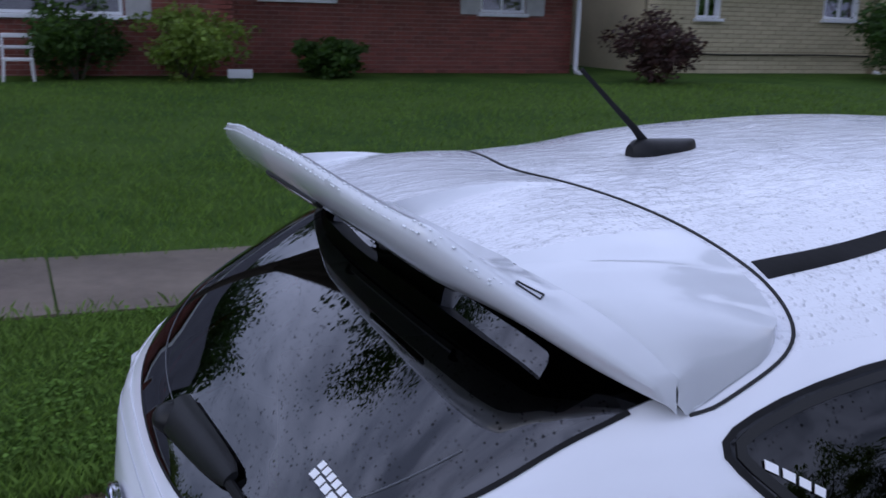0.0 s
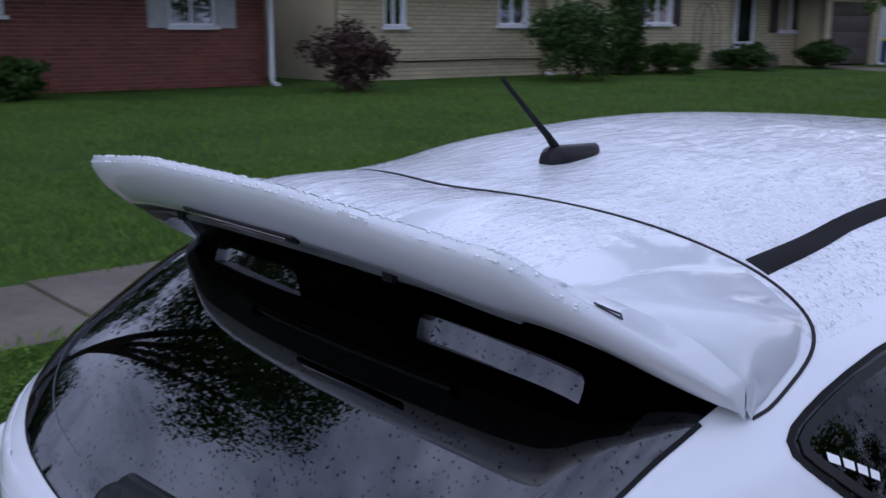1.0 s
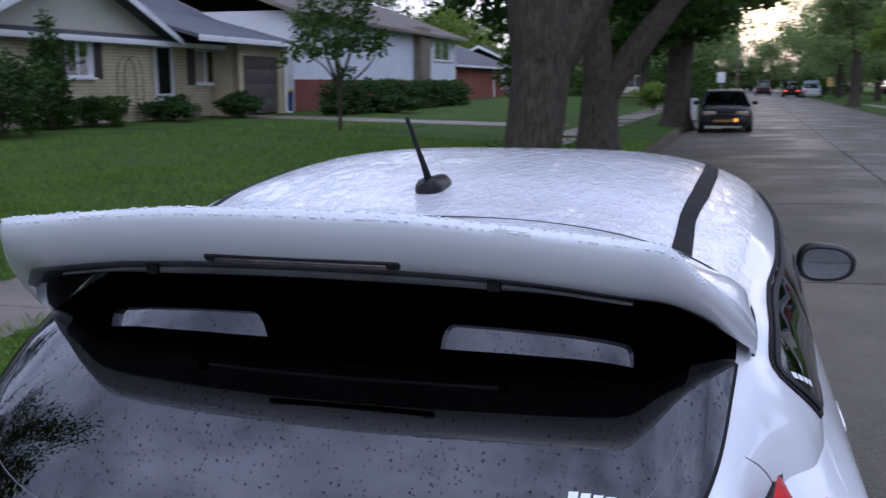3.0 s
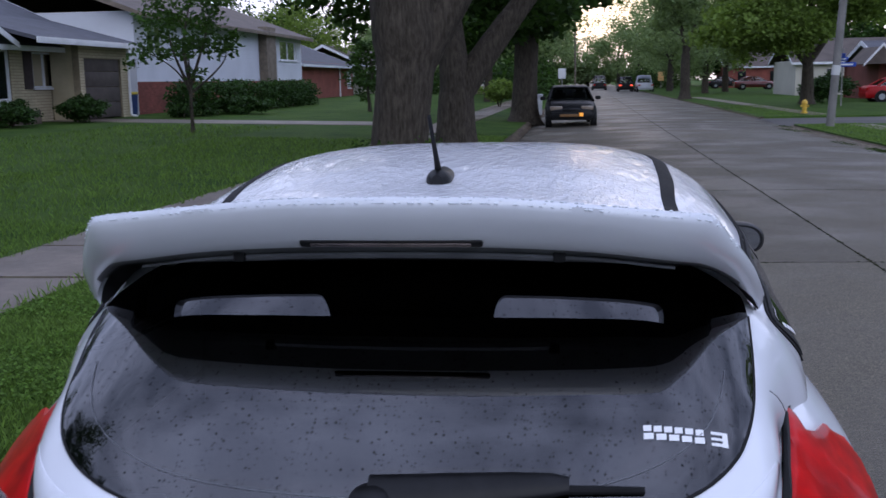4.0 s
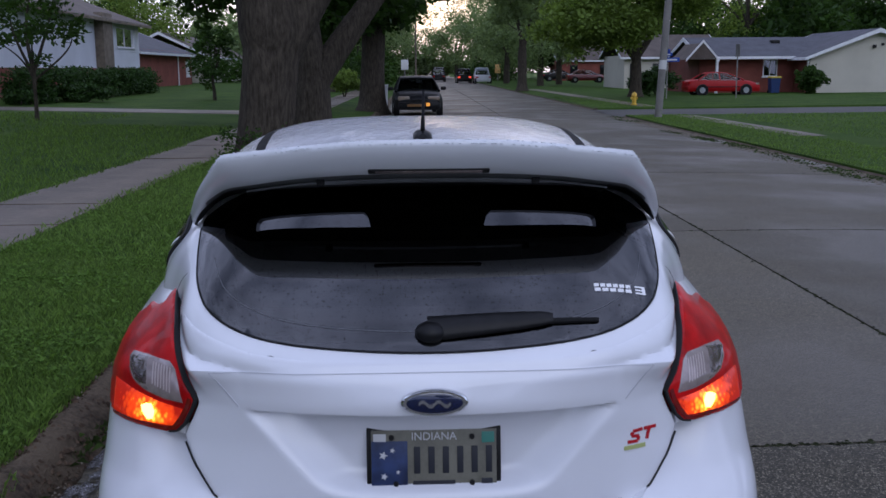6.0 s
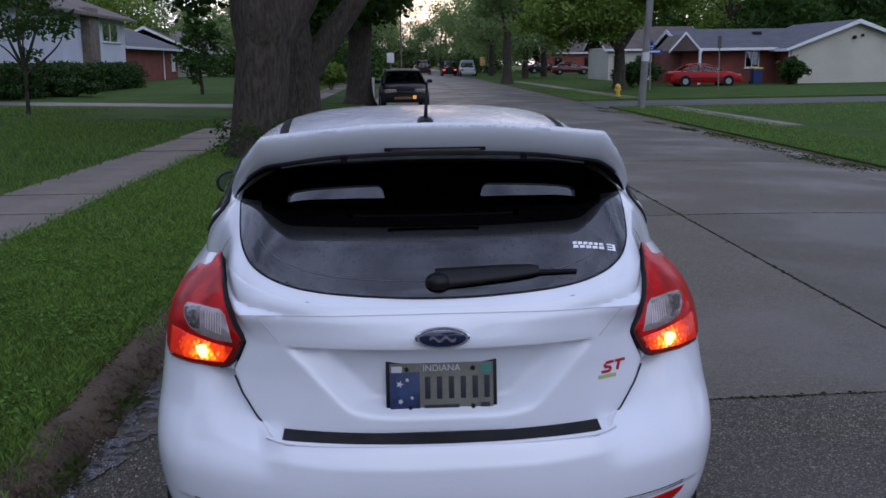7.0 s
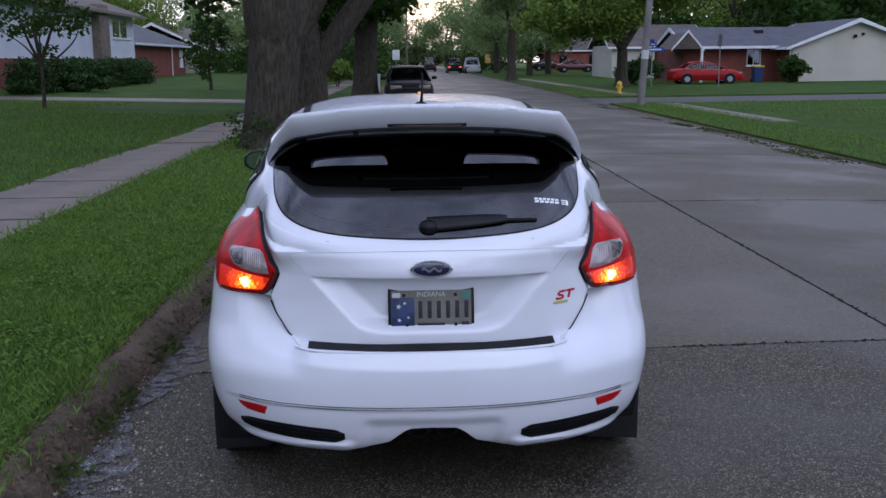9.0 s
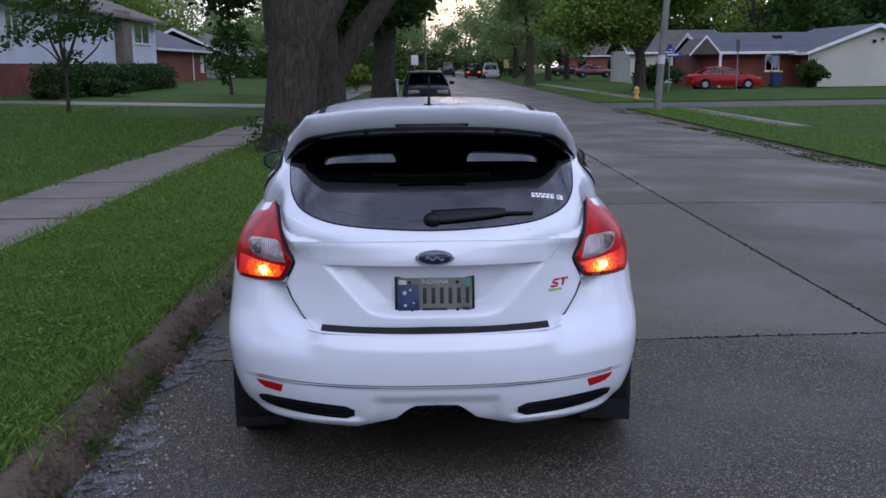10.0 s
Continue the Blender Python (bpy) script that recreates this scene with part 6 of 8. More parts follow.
def gable_roof(parent, x0, x1, y0, y1, eave, ridge, axis, mat, over=0.4, thick=0.16, fascia=M_trim):
    """Two sloping slabs, fascia boards along the eaves and bargeboards on the gables."""
    if axis == "y":
        xm = (x0 + x1) / 2
        for s, xe in ((-1, x0 - over), (1, x1 + over)):
            slope = (ridge - eave) / (abs(xe - xm) - over)
            ze = eave - slope * over
            pts = [(xm, y0 - over, ridge), (xe, y0 - over, ze), (xe, y0 - over, ze - 0.02), (xe, y0 - over, ze - thick * 0.4), (xm, y0 - over, ridge - thick)]
            pts = [(xm, y0 - over, ridge + thick), (xe, y0 - over, ze + thick * 0.5), (xe, y0 - over, ze), (xm, y0 - over, ridge)]
            part("roof_slope", prism(bmesh.new(), pts, (0, y1 - y0 + 2 * over, 0)), mat, parent)
            part("fascia", boxed((xe + s * 0.012, (y0 + y1) / 2, ze - 0.02), (0.03, y1 - y0 + 2 * over, 0.17), 0.005), fascia, parent)
            for yb in (y0 - over - 0.012, y1 + over + 0.012):
                b = [(xm, yb, ridge + thick + 0.01), (xe, yb, ze + thick * 0.5), (xe, yb, ze - 0.10), (xm, yb, ridge - 0.10)]
                part("bargeboard", prism(bmesh.new(), b, (0, 0.03, 0)), fascia, parent)
    else:
        ym = (y0 + y1) / 2
        for s, ye in ((-1, y0 - over), (1, y1 + over)):
            slope = (ridge - eave) / (abs(ye - ym) - over)
            ze = eave - slope * over
            pts = [(x0 - over, ym, ridge + thick), (x0 - over, ye, ze + thick * 0.5), (x0 - over, ye, ze), (x0 - over, ym, ridge)]
            part("roof_slope", prism(bmesh.new(), pts, (x1 - x0 + 2 * over, 0, 0)), mat, parent)
            part("fascia", boxed(((x0 + x1) / 2, ye + s * 0.012, ze - 0.02), (x1 - x0 + 2 * over, 0.03, 0.17), 0.005), fascia, parent)
            for xb in (x0 - over - 0.012, x1 + over + 0.012):
                b = [(xb, ym, ridge + thick + 0.01), (xb, ye, ze + thick * 0.5), (xb, ye, ze - 0.10), (xb, ym, ridge - 0.10)]
                part("bargeboard", prism(bmesh.new(), b, (0.03, 0, 0)), fascia, parent)


def downspout(parent, x, y, z0, z1):
    part("downspout", tube(bmesh.new(), [(x, y, z1), (x, y, z0 + 0.12), (x + 0.05, y, z0 + 0.05), (x + 0.25, y, z0 + 0.02)], [0.05] * 4, 8), M_trim, parent)


def gable_wall(parent, name, axis, at, a0, a1, z0, z1, peak, mat, board=None):
    """A triangle of wall under a roof's end."""
    am = (a0 + a1) / 2
    pts = [(at, a0, z0), (at, a1, z0), (at, a1, z1), (at, am, peak), (at, a0, z1)] if axis == "x" else [(a0, at, z0), (a1, at, z0), (a1, at, z1), (am, at, peak), (a0, at, z1)]
    return part(name, prism(bmesh.new(), pts, (-0.2, 0, 0) if axis == "x" else (0, 0.2, 0)), mat, parent)


# red brick house
h1 = empty("brick_house", (-20, 4, 0.4), "red brick bungalow with grey and white window shutters", "house")
mA = local((-16.6, -9.0, 0), (0, 1, 0), (1, 0, 0))
holesA = [(7.3, 10.75, 1.50, 2.70)]
mB = local((-17.3, 3.6, 0), (0, 1, 0), (1, 0, 0))
holesB = [(0.66, 2.05, 1.88, 2.75), (5.14, 6.16, 1.72, 2.72)]
part("wall", wall_boxes(bmesh.new(), mA, 12.6, 0.1, 3.0, 0.25, holesA), M_mortar, h1)
part("wall", wall_boxes(bmesh.new(), mB, 7.30, 0.1, 3.0, 0.25, holesB), M_mortar, h1)
mC = local((-17.3, 10.90, 0), (-1, 0, 0), (0, 1, 0))
part("wall", wall_boxes(bmesh.new(), mC, 8.0, 0.1, 3.0, 0.25, []), M_mortar, h1)
part("wall", boxed((-16.95, 3.48, 1.55), (0.7, 0.25, 2.9)), M_mortar, h1)
part("wall", boxed((-25.2, 1.1, 1.55), (0.25, 20.2, 2.9)), M_mortar, h1)
part("wall", boxed((-20.9, -8.9, 1.55), (8.6, 0.25, 2.9)), M_mortar, h1)
for mm, ln, hs, sd in ((mA, 12.6, holesA, 2), (mB, 7.30, holesB, 3)):
    loose = []
    V, F = course_rows(mm, ln, 0.1, 3.0, 0.0813, 0.255, 0.014, 0.012, hs, True, sd, (2.1, 5.3, 0.75, 2.9) if mm is mB else None, loose)
    o = pydata("brickwork", V, F, M_brick, h1, "red brick courses")
    lay_bricks(mm, loose, 0.241, 0.0673, 0.012, M_brick, h1)
    o["kind"] = "stuff"
V, F = course_rows(local((-16.6, 3.605, 0), (-1, 0, 0), (0, 1, 0)), 0.7, 0.1, 3.0, 0.0813, 0.255, 0.014, 0.012, [], True, 4)
pydata("brickwork", V, F, M_brick, h1)["kind"] = "stuff"
window(h1, mA, holesA[0], bars=2, curtain=0.95)
part("shutter", box(bmesh.new(), (11.0, 0.025, 2.08), (0.42, 0.04, 1.28), 0.006, mA), M_grey_shutter, h1)
window(h1, mB, holesB[0], bars=1)
window(h1, mB, holesB[1], bars=1, curtain=0.5, shutters=M_grey_shutter)
gable_roof(h1, -25.2, -16.6, -9.0, 10.90, 2.95, 4.8, "y", M_shingle)
downspout(h1, -17.18, 10.97, 0.5, 2.85)

# buff brick house
h2 = empty("buff_house", (-21, 25, 0.5), "buff brick bungalow with dark shutters and a brown garage door", "house")
mD = local((-17.5, 12.9, 0), (0, 1, 0), (1, 0, 0))
holesD = [(1.30, 1.97, 1.74, 2.80), (5.0, 6.1, 1.79, 2.97)]
part("wall", wall_boxes(bmesh.new(), mD, 6.6, 0.2, 3.2, 0.25, holesD), M_yellow_mortar, h2)
mE = local((-17.3, 19.5, 0), (0, 1, 0), (1, 0, 0))
holesE = [(4.15, 5.45, 1.87, 3.0)]
part("wall", wall_boxes(bmesh.new(), mE, 8.5, 0.2, 3.2, 0.25, holesE), M_yellow_mortar, h2)
mF = local((-17.6, 28.0, 0), (0, 1, 0), (1, 0, 0))
holesF = [(0.72, 2.02, 0.95, 2.98), (3.40, 5.15, 1.68, 2.88)]
part("wall", wall_boxes(bmesh.new(), mF, 4.6, 0.2, 3.2, 0.25, holesF), M_yellow_mortar, h2)
mG = local((-16.5, 32.6, 0), (0, 1, 0), (1, 0, 0))
holesG = [(0.35, 3.35, 0.2, 2.68)]
part("wall", wall_boxes(bmesh.new(), mG, 3.9, 0.2, 3.2, 0.25, holesG), M_yellow_mortar, h2)
for mm, ln, hs, sd in ((mD, 6.6, holesD, 5), (mE, 8.5, holesE, 6), (mF, 4.6, holesF, 7), (mG, 3.9, holesG, 8)):
    loose = []
    V, F = course_rows(mm, ln, 0.2, 3.2, 0.10, 0.40, 0.016, 0.012, hs, True, sd, (1.0, 6.0, 0.7, 3.0) if mm is mD else None, loose)
    o = pydata("brickwork", V, F, M_yellow_brick, h2, "buff brick courses")
    lay_bricks(mm, loose, 0.384, 0.084, 0.012, M_yellow_brick, h2)
    o["kind"] = "stuff"
part("wall", boxed((-17.46, 27.88, 1.7), (0.24, 0.22, 3.0)), M_yellow_brick, h2)
part("wall", boxed((-17.16, 32.72, 1.7), (0.80, 0.22, 3.0)), M_yellow_brick, h2)
part("wall", boxed((-22.0, 36.6, 1.7), (11.0, 0.22, 3.0)), M_yellow_brick, h2)
part("wall", boxed((-22.4, 13.0, 1.7), (9.6, 0.22, 3.0)), M_yellow_brick, h2)
part("wall", boxed((-27.2, 24.8, 1.7), (0.22, 23.8, 3.0)), M_yellow_brick, h2)
window(h2, mD, holesD[0], bars=1)
window(h2, mD, holesD[1], bars=1)
window(h2, mE, holesE[0], bars=1, shutters=M_shutter, shutter_w=0.38)
window(h2, mF, holesF[1], bars=1, curtain=0.6, shutters=M_shutter, shutter_w=0.55)
d = part("front_door", box(bmesh.new(), (1.37, -0.05, 1.97), (1.26, 0.06, 2.0), 0.01, mF), M_trim, h2, "white storm door with a dark pane")
part("door_pane", box(bmesh.new(), (1.37, -0.012, 2.10), (0.80, 0.01, 1.50), 0.0, mF), M_car_window, d)
part("step", box(bmesh.new(), (1.37, 0.45, 0.70), (1.7, 0.8, 0.5), 0.02, mF), M_walk, h2)
for k in range(4):
    part("garage_panel", box(bmesh.new(), (1.85, -0.08, 0.52 + 0.31 + k * 0.56), (2.94, 0.05, 0.545), 0.012, mG), M_garage, h2)
gable_roof(h2, -27.2, -17.4, 12.9, 36.6, 3.15, 5.3, "y", M_shingle)
gable_roof(h2, -22.2, -17.2, 19.5, 28.7, 3.2, 5.0, "x", M_shingle, over=0.45)
V, F = [], []
gable_wall(h2, "gable", "x", -17.32, 19.5, 28.7, 3.2, 3.2, 5.0, M_cream_siding)
part("porch_roof", prism(bmesh.new(), [(-16.0, 28.9, 3.16), (-16.0, 28.9, 3.28), (-19.6, 28.9, 4.25), (-19.6, 28.9, 4.1)], (0, 8.1, 0)), M_shingle, h2)
part("porch_fascia", boxed((-15.98, 32.95, 3.17), (0.04, 8.1, 0.2), 0.006), M_trim, h2)
downspout(h2, -16.40, 36.45, 0.5, 3.1)
downspout(h2, -17.35, 19.55, 0.5, 3.1)
part("service_line", tube(bmesh.new(), [(-17.44, 12.9, 0.98), (-17.44, 15, 0.93), (-17.44, 18, 0.95), (-17.44, 19.5, 0.93)], [0.018] * 4, 6), M_black_plastic, h2)

# garden arch on the wall
arch_t = empty("garden_arch", (-17.0, 26.3, 0.5), "rusty wire garden arch standing against the wall", "trellis")
for dx in (0.0, 0.25):
    pts = [(-17.05 + dx, 25.75, 0.45), (-17.05 + dx, 25.75, 1.9)] + [(-17.05 + dx, 26.25 - 0.5 * math.cos(t), 1.9 + 0.6 * math.sin(t)) for t in [math.pi * k / 10 for k in range(1, 10)]] + [(-17.05 + dx, 26.75, 1.9), (-17.05 + dx, 26.75, 0.45)]
    part("hoop", tube(bmesh.new(), pts, [0.014] * len(pts), 6), M_shutter, arch_t)
for z in (0.8, 1.2, 1.6, 2.0):
    for y in (25.75, 26.75):
        part("rung", tube(bmesh.new(), [(-17.05, y, z), (-16.8, y, z)], [0.008, 0.008], 6), M_shutter, arch_t)

# white sided house
h3 = empty("white_house", (-22, 52, 0.5), "white sided house on a red brick base with a brown roof", "house")
mH = local((-17.0, 38.6, 0), (0, 1, 0), (1, 0, 0))
holesH = [(1.2, 3.0, 3.0, 4.2), (21.4, 25.4, 3.10, 4.35)]
part("wall", wall_boxes(bmesh.new(), mH, 26.6, 1.85, 4.75, 0.25, holesH), M_siding, h3)
V, F = lap_boards(mH, 26.6, 1.85, 4.75, 0.24, holesH)
pydata("siding", V, F, M_siding, h3)
part("brick_base", boxed((-17.12, 51.9, 1.0), (0.26, 26.6, 1.7)), M_brick, h3)
V, F = course_rows(mH, 26.6, 0.2, 1.85, 0.0825, 0.26, 0.014, 0.012, [], True, 9)
pydata("brickwork", V, F, M_brick, h3)["kind"] = "stuff"
# Dark upright column standing out from the front wall.
part("chimney_breast", boxed((-16.75, 56.6, 2.6), (0.5, 1.9, 4.6), 0.02), M_wood, h3, "dark upright column")
for hh in holesH:
    window(h3, mH, hh, bars=1, curtain=0.7)
part("wall", boxed((-22.2, 65.1, 2.4), (10.4, 0.25, 4.6)), M_siding, h3)
part("wall", boxed((-22.2, 38.7, 2.4), (10.4, 0.25, 4.6)), M_siding, h3)
part("wall", boxed((-27.2, 51.9, 2.4), (0.25, 26.6, 4.6)), M_siding, h3)
gable_roof(h3, -27.2, -17.0, 38.6, 65.2, 4.75, 6.6, "y", M_brown_roof, over=0.7, fascia=M_wood)

# next brick house
h4 = empty("brick_house", (-22, 79, 0.4), "red brick house with a blue-grey shingle roof", "house")
mI = local((-18.0, 68.2, 0), (0, 1, 0), (1, 0, 0))
part("wall", wall_boxes(bmesh.new(), mI, 18.5, 0.0, 3.2, 0.25, [(16.2, 17.6, 1.2, 2.6)]), M_brick, h4)
window(h4, mI, (16.2, 17.6, 1.2, 2.6))
part("wall", boxed((-23, 68.3, 1.6), (10, 0.25, 3.2)), M_cream_siding, h4)
part("wall", boxed((-23, 86.6, 1.6), (10, 0.25, 3.2)), M_brick, h4)
gable_wall(h4, "gable", "y", 68.2, -28, -18, 3.1, 3.1, 5.0, M_siding)
gable_roof(h4, -28, -18.0, 68.2, 86.7, 3.1, 5.0, "y", M_shingle, over=0.5)
downspout(h4, -17.85, 80.8, 0.4, 3.0)
h5 = empty("far_house", (-22, 110, 0.4), "low brick house with a grey roof, half hidden by trees", "house")
part("wall", boxed((-23, 110, 1.5), (9, 26, 3.2)), M_cream_siding, h5)
gable_roof(h5, -27.5, -18.5, 97, 123, 3.1, 5.2, "y", M_brown_roof)

# house across the side street: brick body, porch and a cream garage wing
h6 = empty("brick_and_cream_house", (26, 64, 0.2), "brick house with a white porch post and a cream sided wing", "house")
mJ = local((18.9, 61.5, 0), (1, 0, 0), (0, -1, 0))
holesJ = [(4.05, 4.98, 1.07, 2.14)]
part("wall", wall_boxes(bmesh.new(), mJ, 6.2, -0.1, 2.45, 0.25, holesJ), M_brick, h6)
window(h6, mJ, holesJ[0], bars=1)
part("wall", boxed((19.0, 65.2, 1.2), (0.25, 7, 2.6)), M_brick, h6)
part("wall", boxed((22, 68.6, 1.2), (6.4, 0.25, 2.6)), M_brick, h6)
gable_roof(h6, 19.2, 28.0, 61.2, 68.4, 2.40, 3.45, "x", M_shingle, over=0.5)
mK = local((24.95, 59.0, 0), (1, 0, 0), (0, -1, 0))
part("wing_wall", wall_boxes(bmesh.new(), mK, 8.1, -0.1, 2.3, 0.25, []), M_cream_siding, h6)
part("wing_side", boxed((25.08, 63.6, 1.1), (0.25, 8.8, 2.4)), M_brick, h6)
part("wing_side", boxed((32.9, 63.6, 1.1), (0.25, 8.8, 2.4)), M_cream_siding, h6)
gable_wall(h6, "gable", "y", 59.0, 24.95, 33.05, 2.3, 2.3, 3.82, M_cream_siding)
gable_roof(h6, 24.95, 33.05, 59.0, 68.2, 2.32, 3.80, "y", M_shingle, over=0.45, thick=0.14)
part("gable_lamp", boxed((28.85, 58.9, 2.86), (0.20, 0.16, 0.20), 0.04), M_black_plastic, h6)
part("gable_lamp", boxed((29.35, 58.9, 2.98), (0.16, 0.14, 0.16), 0.04), M_black_plastic, h6)
part("porch_gable", prism(bmesh.new(), [(17.75, 60.1, 2.15), (19.55, 60.1, 2.15), (18.65, 60.1, 3.15)], (0, 4.0, 0)), M_brown_roof, h6)
for xx in (17.6, 19.7):
    b = [(18.65, 60.05, 3.34), (xx, 60.05, 2.16), (xx, 60.05, 2.02), (18.65, 60.05, 3.18)]
    part("bargeboard", prism(bmesh.new(), b, (0, 0.05, 0)), M_trim, h6)
part("porch_post", boxed((19.65, 60.4, 1.1), (0.16, 0.16, 2.4), 0.02), M_trim, h6, "white porch post")
part("roof_vent", boxed((24.4, 63.6, 3.25), (0.55, 0.45, 0.28), 0.03), M_black_plastic, h6)
downspout(h6, 24.80, 58.95, 0.1, 2.2)
h7 = empty("low_house", (23, 82, 0.3), "low house with a brown roof and pale walls", "house")
part("wall", boxed((21.5, 82, 1.3), (7.5, 8, 2.7)), M_cream_siding, h7)
for x in (18.6, 20.4, 23.0):
    part("window", boxed((x, 77.95, 1.4), (0.8, 0.1, 1.2), 0.02), M_car_window, h7)
gable_roof(h7, 17.75, 25.25, 78, 86, 2.6, 4.2, "x", M_brown_roof)
h8 = empty("low_house", (27, 134, 0.3), "low brick house behind a street tree", "house")
part("wall", boxed((27, 136, 1.4), (12, 8, 2.8)), M_brick, h8)
for x in (23.0, 27.0, 31.0):
    part("window", boxed((x, 131.95, 1.5), (1.0, 0.1, 1.2), 0.02), M_car_window, h8)
gable_roof(h8, 21.0, 33.0, 132, 140, 2.8, 4.6, "x", M_brown_roof)

# ---- trees and shrubs ----
def leaf_cloud(centres, per, spread, size, seed, flat=0.75):
    """Leaves as small kite-shaped faces round clump centres."""
    r = np.random.RandomState(seed)
    C = np.repeat(np.array(centres, float), per, axis=0)
    n = len(C)
    d = r.normal(size=(n, 3))
    d /= np.linalg.norm(d, axis=1)[:, None]
    P = C + d * (r.uniform(0, 1, n) ** 0.45)[:, None] * np.array(spread) * r.uniform(0.7, 1.15, n)[:, None]
    a = r.normal(size=(n, 3))
    a[:, 2] *= flat
    a /= np.linalg.norm(a, axis=1)[:, None]
    b = np.cross(a, r.normal(size=(n, 3)))
    b /= np.linalg.norm(b, axis=1)[:, None]
    s = (size * r.uniform(0.55, 1.3, n))[:, None]
    V = np.empty((n, 4, 3))
    V[:, 0], V[:, 1], V[:, 2], V[:, 3] = P - a * s, P - b * s * 0.55, P + a * s, P + b * s * 0.55
    return V.reshape(-1, 3)


def leaves(name, V, mat, parent, label=""):
    n = len(V) // 4
    me = bpy.data.meshes.new(name)
    me.vertices.add(len(V))
    me.vertices.foreach_set("co", V.ravel())
    me.loops.add(n * 4)
    me.loops.foreach_set("vertex_index", np.arange(n * 4))
    me.polygons.add(n)
    me.polygons.foreach_set("loop_start", np.arange(n) * 4)
    me.polygons.foreach_set("loop_total", np.full(n, 4))
    me.update(calc_edges=True)
    me.materials.append(mat)
    ob = new(name, me)
    if parent:
        ob.parent = parent
        ob.matrix_parent_inverse = parent.matrix_world.inverted()
    if label:
        ob["label"] = label
    return ob


def crown_centres(c, rad, n, seed, hollow=0.55):
    r = np.random.RandomState(seed)
    d = r.normal(size=(n, 3))
    d /= np.linalg.norm(d, axis=1)[:, None]
    f = hollow + (1 - hollow) * r.uniform(0, 1, n)
    w = 1 + 0.22 * np.sin(d[:, 0] * 4 + seed) * np.cos(d[:, 1] * 5 + seed * 2)
    return np.array(c) + d * (f * w)[:, None] * np.array(rad)


def rough_tube(bm, pts, radii, n, seed, amount):
    rings, prev = [], None
    pts = [Vector(p) for p in pts]
    for i, p in enumerate(pts):
        d = (pts[min(i + 1, len(pts) - 1)] - pts[max(i - 1, 0)]).normalized()
        a = d.orthogonal().normalized() if prev is None else (prev - d * prev.dot(d)).normalized()
        prev = a
        b = d.cross(a)
        ring = []
        for k in range(n):
            t = 2 * math.pi * k / n
            j = 1 + amount * noise.noise(Vector((math.cos(t) * 2.2, math.sin(t) * 2.2, p.z * 0.5 + seed))) + amount * 0.5 * noise.noise(Vector((math.cos(t) * 7, math.sin(t) * 7, p.z * 0.6 + seed)))
            ring.append(bm.verts.new(p + (a * math.cos(t) + b * math.sin(t)) * radii[i] * j))
        rings.append(ring)
    for r0, r1 in zip(rings, rings[1:]):
        for k in range(n):
            bm.faces.new((r0[k], r0[(k + 1) % n], r1[(k + 1) % n], r1[k]))
    bm.faces.new(rings[0][::-1])
    bm.faces.new(rings[-1])
    return bm


def bend(p0, p1, n, sag, seed):
    r = random.Random(seed)
    p0, p1 = Vector(p0), Vector(p1)
    off = Vector((r.uniform(-1, 1), r.uniform(-1, 1), r.uniform(-0.3, 0.6))) * sag
    return [p0.lerp(p1, i / n) + off * math.sin(math.pi * i / n) for i in range(n + 1)]


def street_tree(x, y, z, r, lean, forks, crowns, seed, leaf, per, mat, label, group="", spread=0.9, swell=-0.12):
    """A big tree: a flared trunk, limbs [(height, end point, radius)...] and crowns [(centre, radii, clumps)...]."""
    t = empty("tree", (x, y, z), label, "tree", group)
    bm = bmesh.new()
    top = forks[0][0] + 0.9
    pts, rad = [], []
    for i in range(15):
        h = top * i / 14
        pts.append((x + lean[0] * h, y + lean[1] * h, z - 0.15 + h))
        rad.append(r * (1 + 0.55 * math.exp(-h / 0.28)) * (1 + swell * min(1.0, h / forks[0][0])) * (1 - 0.55 * step01((h - forks[0][0] + 0.2) / 1.1)))
    rough_tube(bm, pts, rad, 32, seed, 0.12)
    trunk = part("trunk", bm, M_bark, t, "grey-brown furrowed bark", 70)
    for k, (h, end, lr) in enumerate(forks):
        low = min(0.55, h * 0.35)
        p0 = Vector((x + lean[0] * (h - low), y + lean[1] * (h - low), z - 0.15 + h - low))
        p1 = Vector((x + lean[0] * h, y + lean[1] * h, z - 0.15 + h))
        ps = [p0, p0.lerp(p1, 0.5)] + bend(p1, end, 12, 0.35, seed + k)
        part("limb", rough_tube(bmesh.new(), ps, [lr * 0.72, lr * 0.88] + [lr * (1 - 0.75 * i / 12) for i in range(13)], 20, seed + k, 0.12), M_bark, trunk, "", 70)
    for k, (c, rr, n) in enumerate(crowns):
        V = leaf_cloud(crown_centres(c, rr, n, seed * 3 + k), per, (spread, spread, spread * 0.7), leaf, seed + k)
        leaves("crown", V, mat, t)
    return t


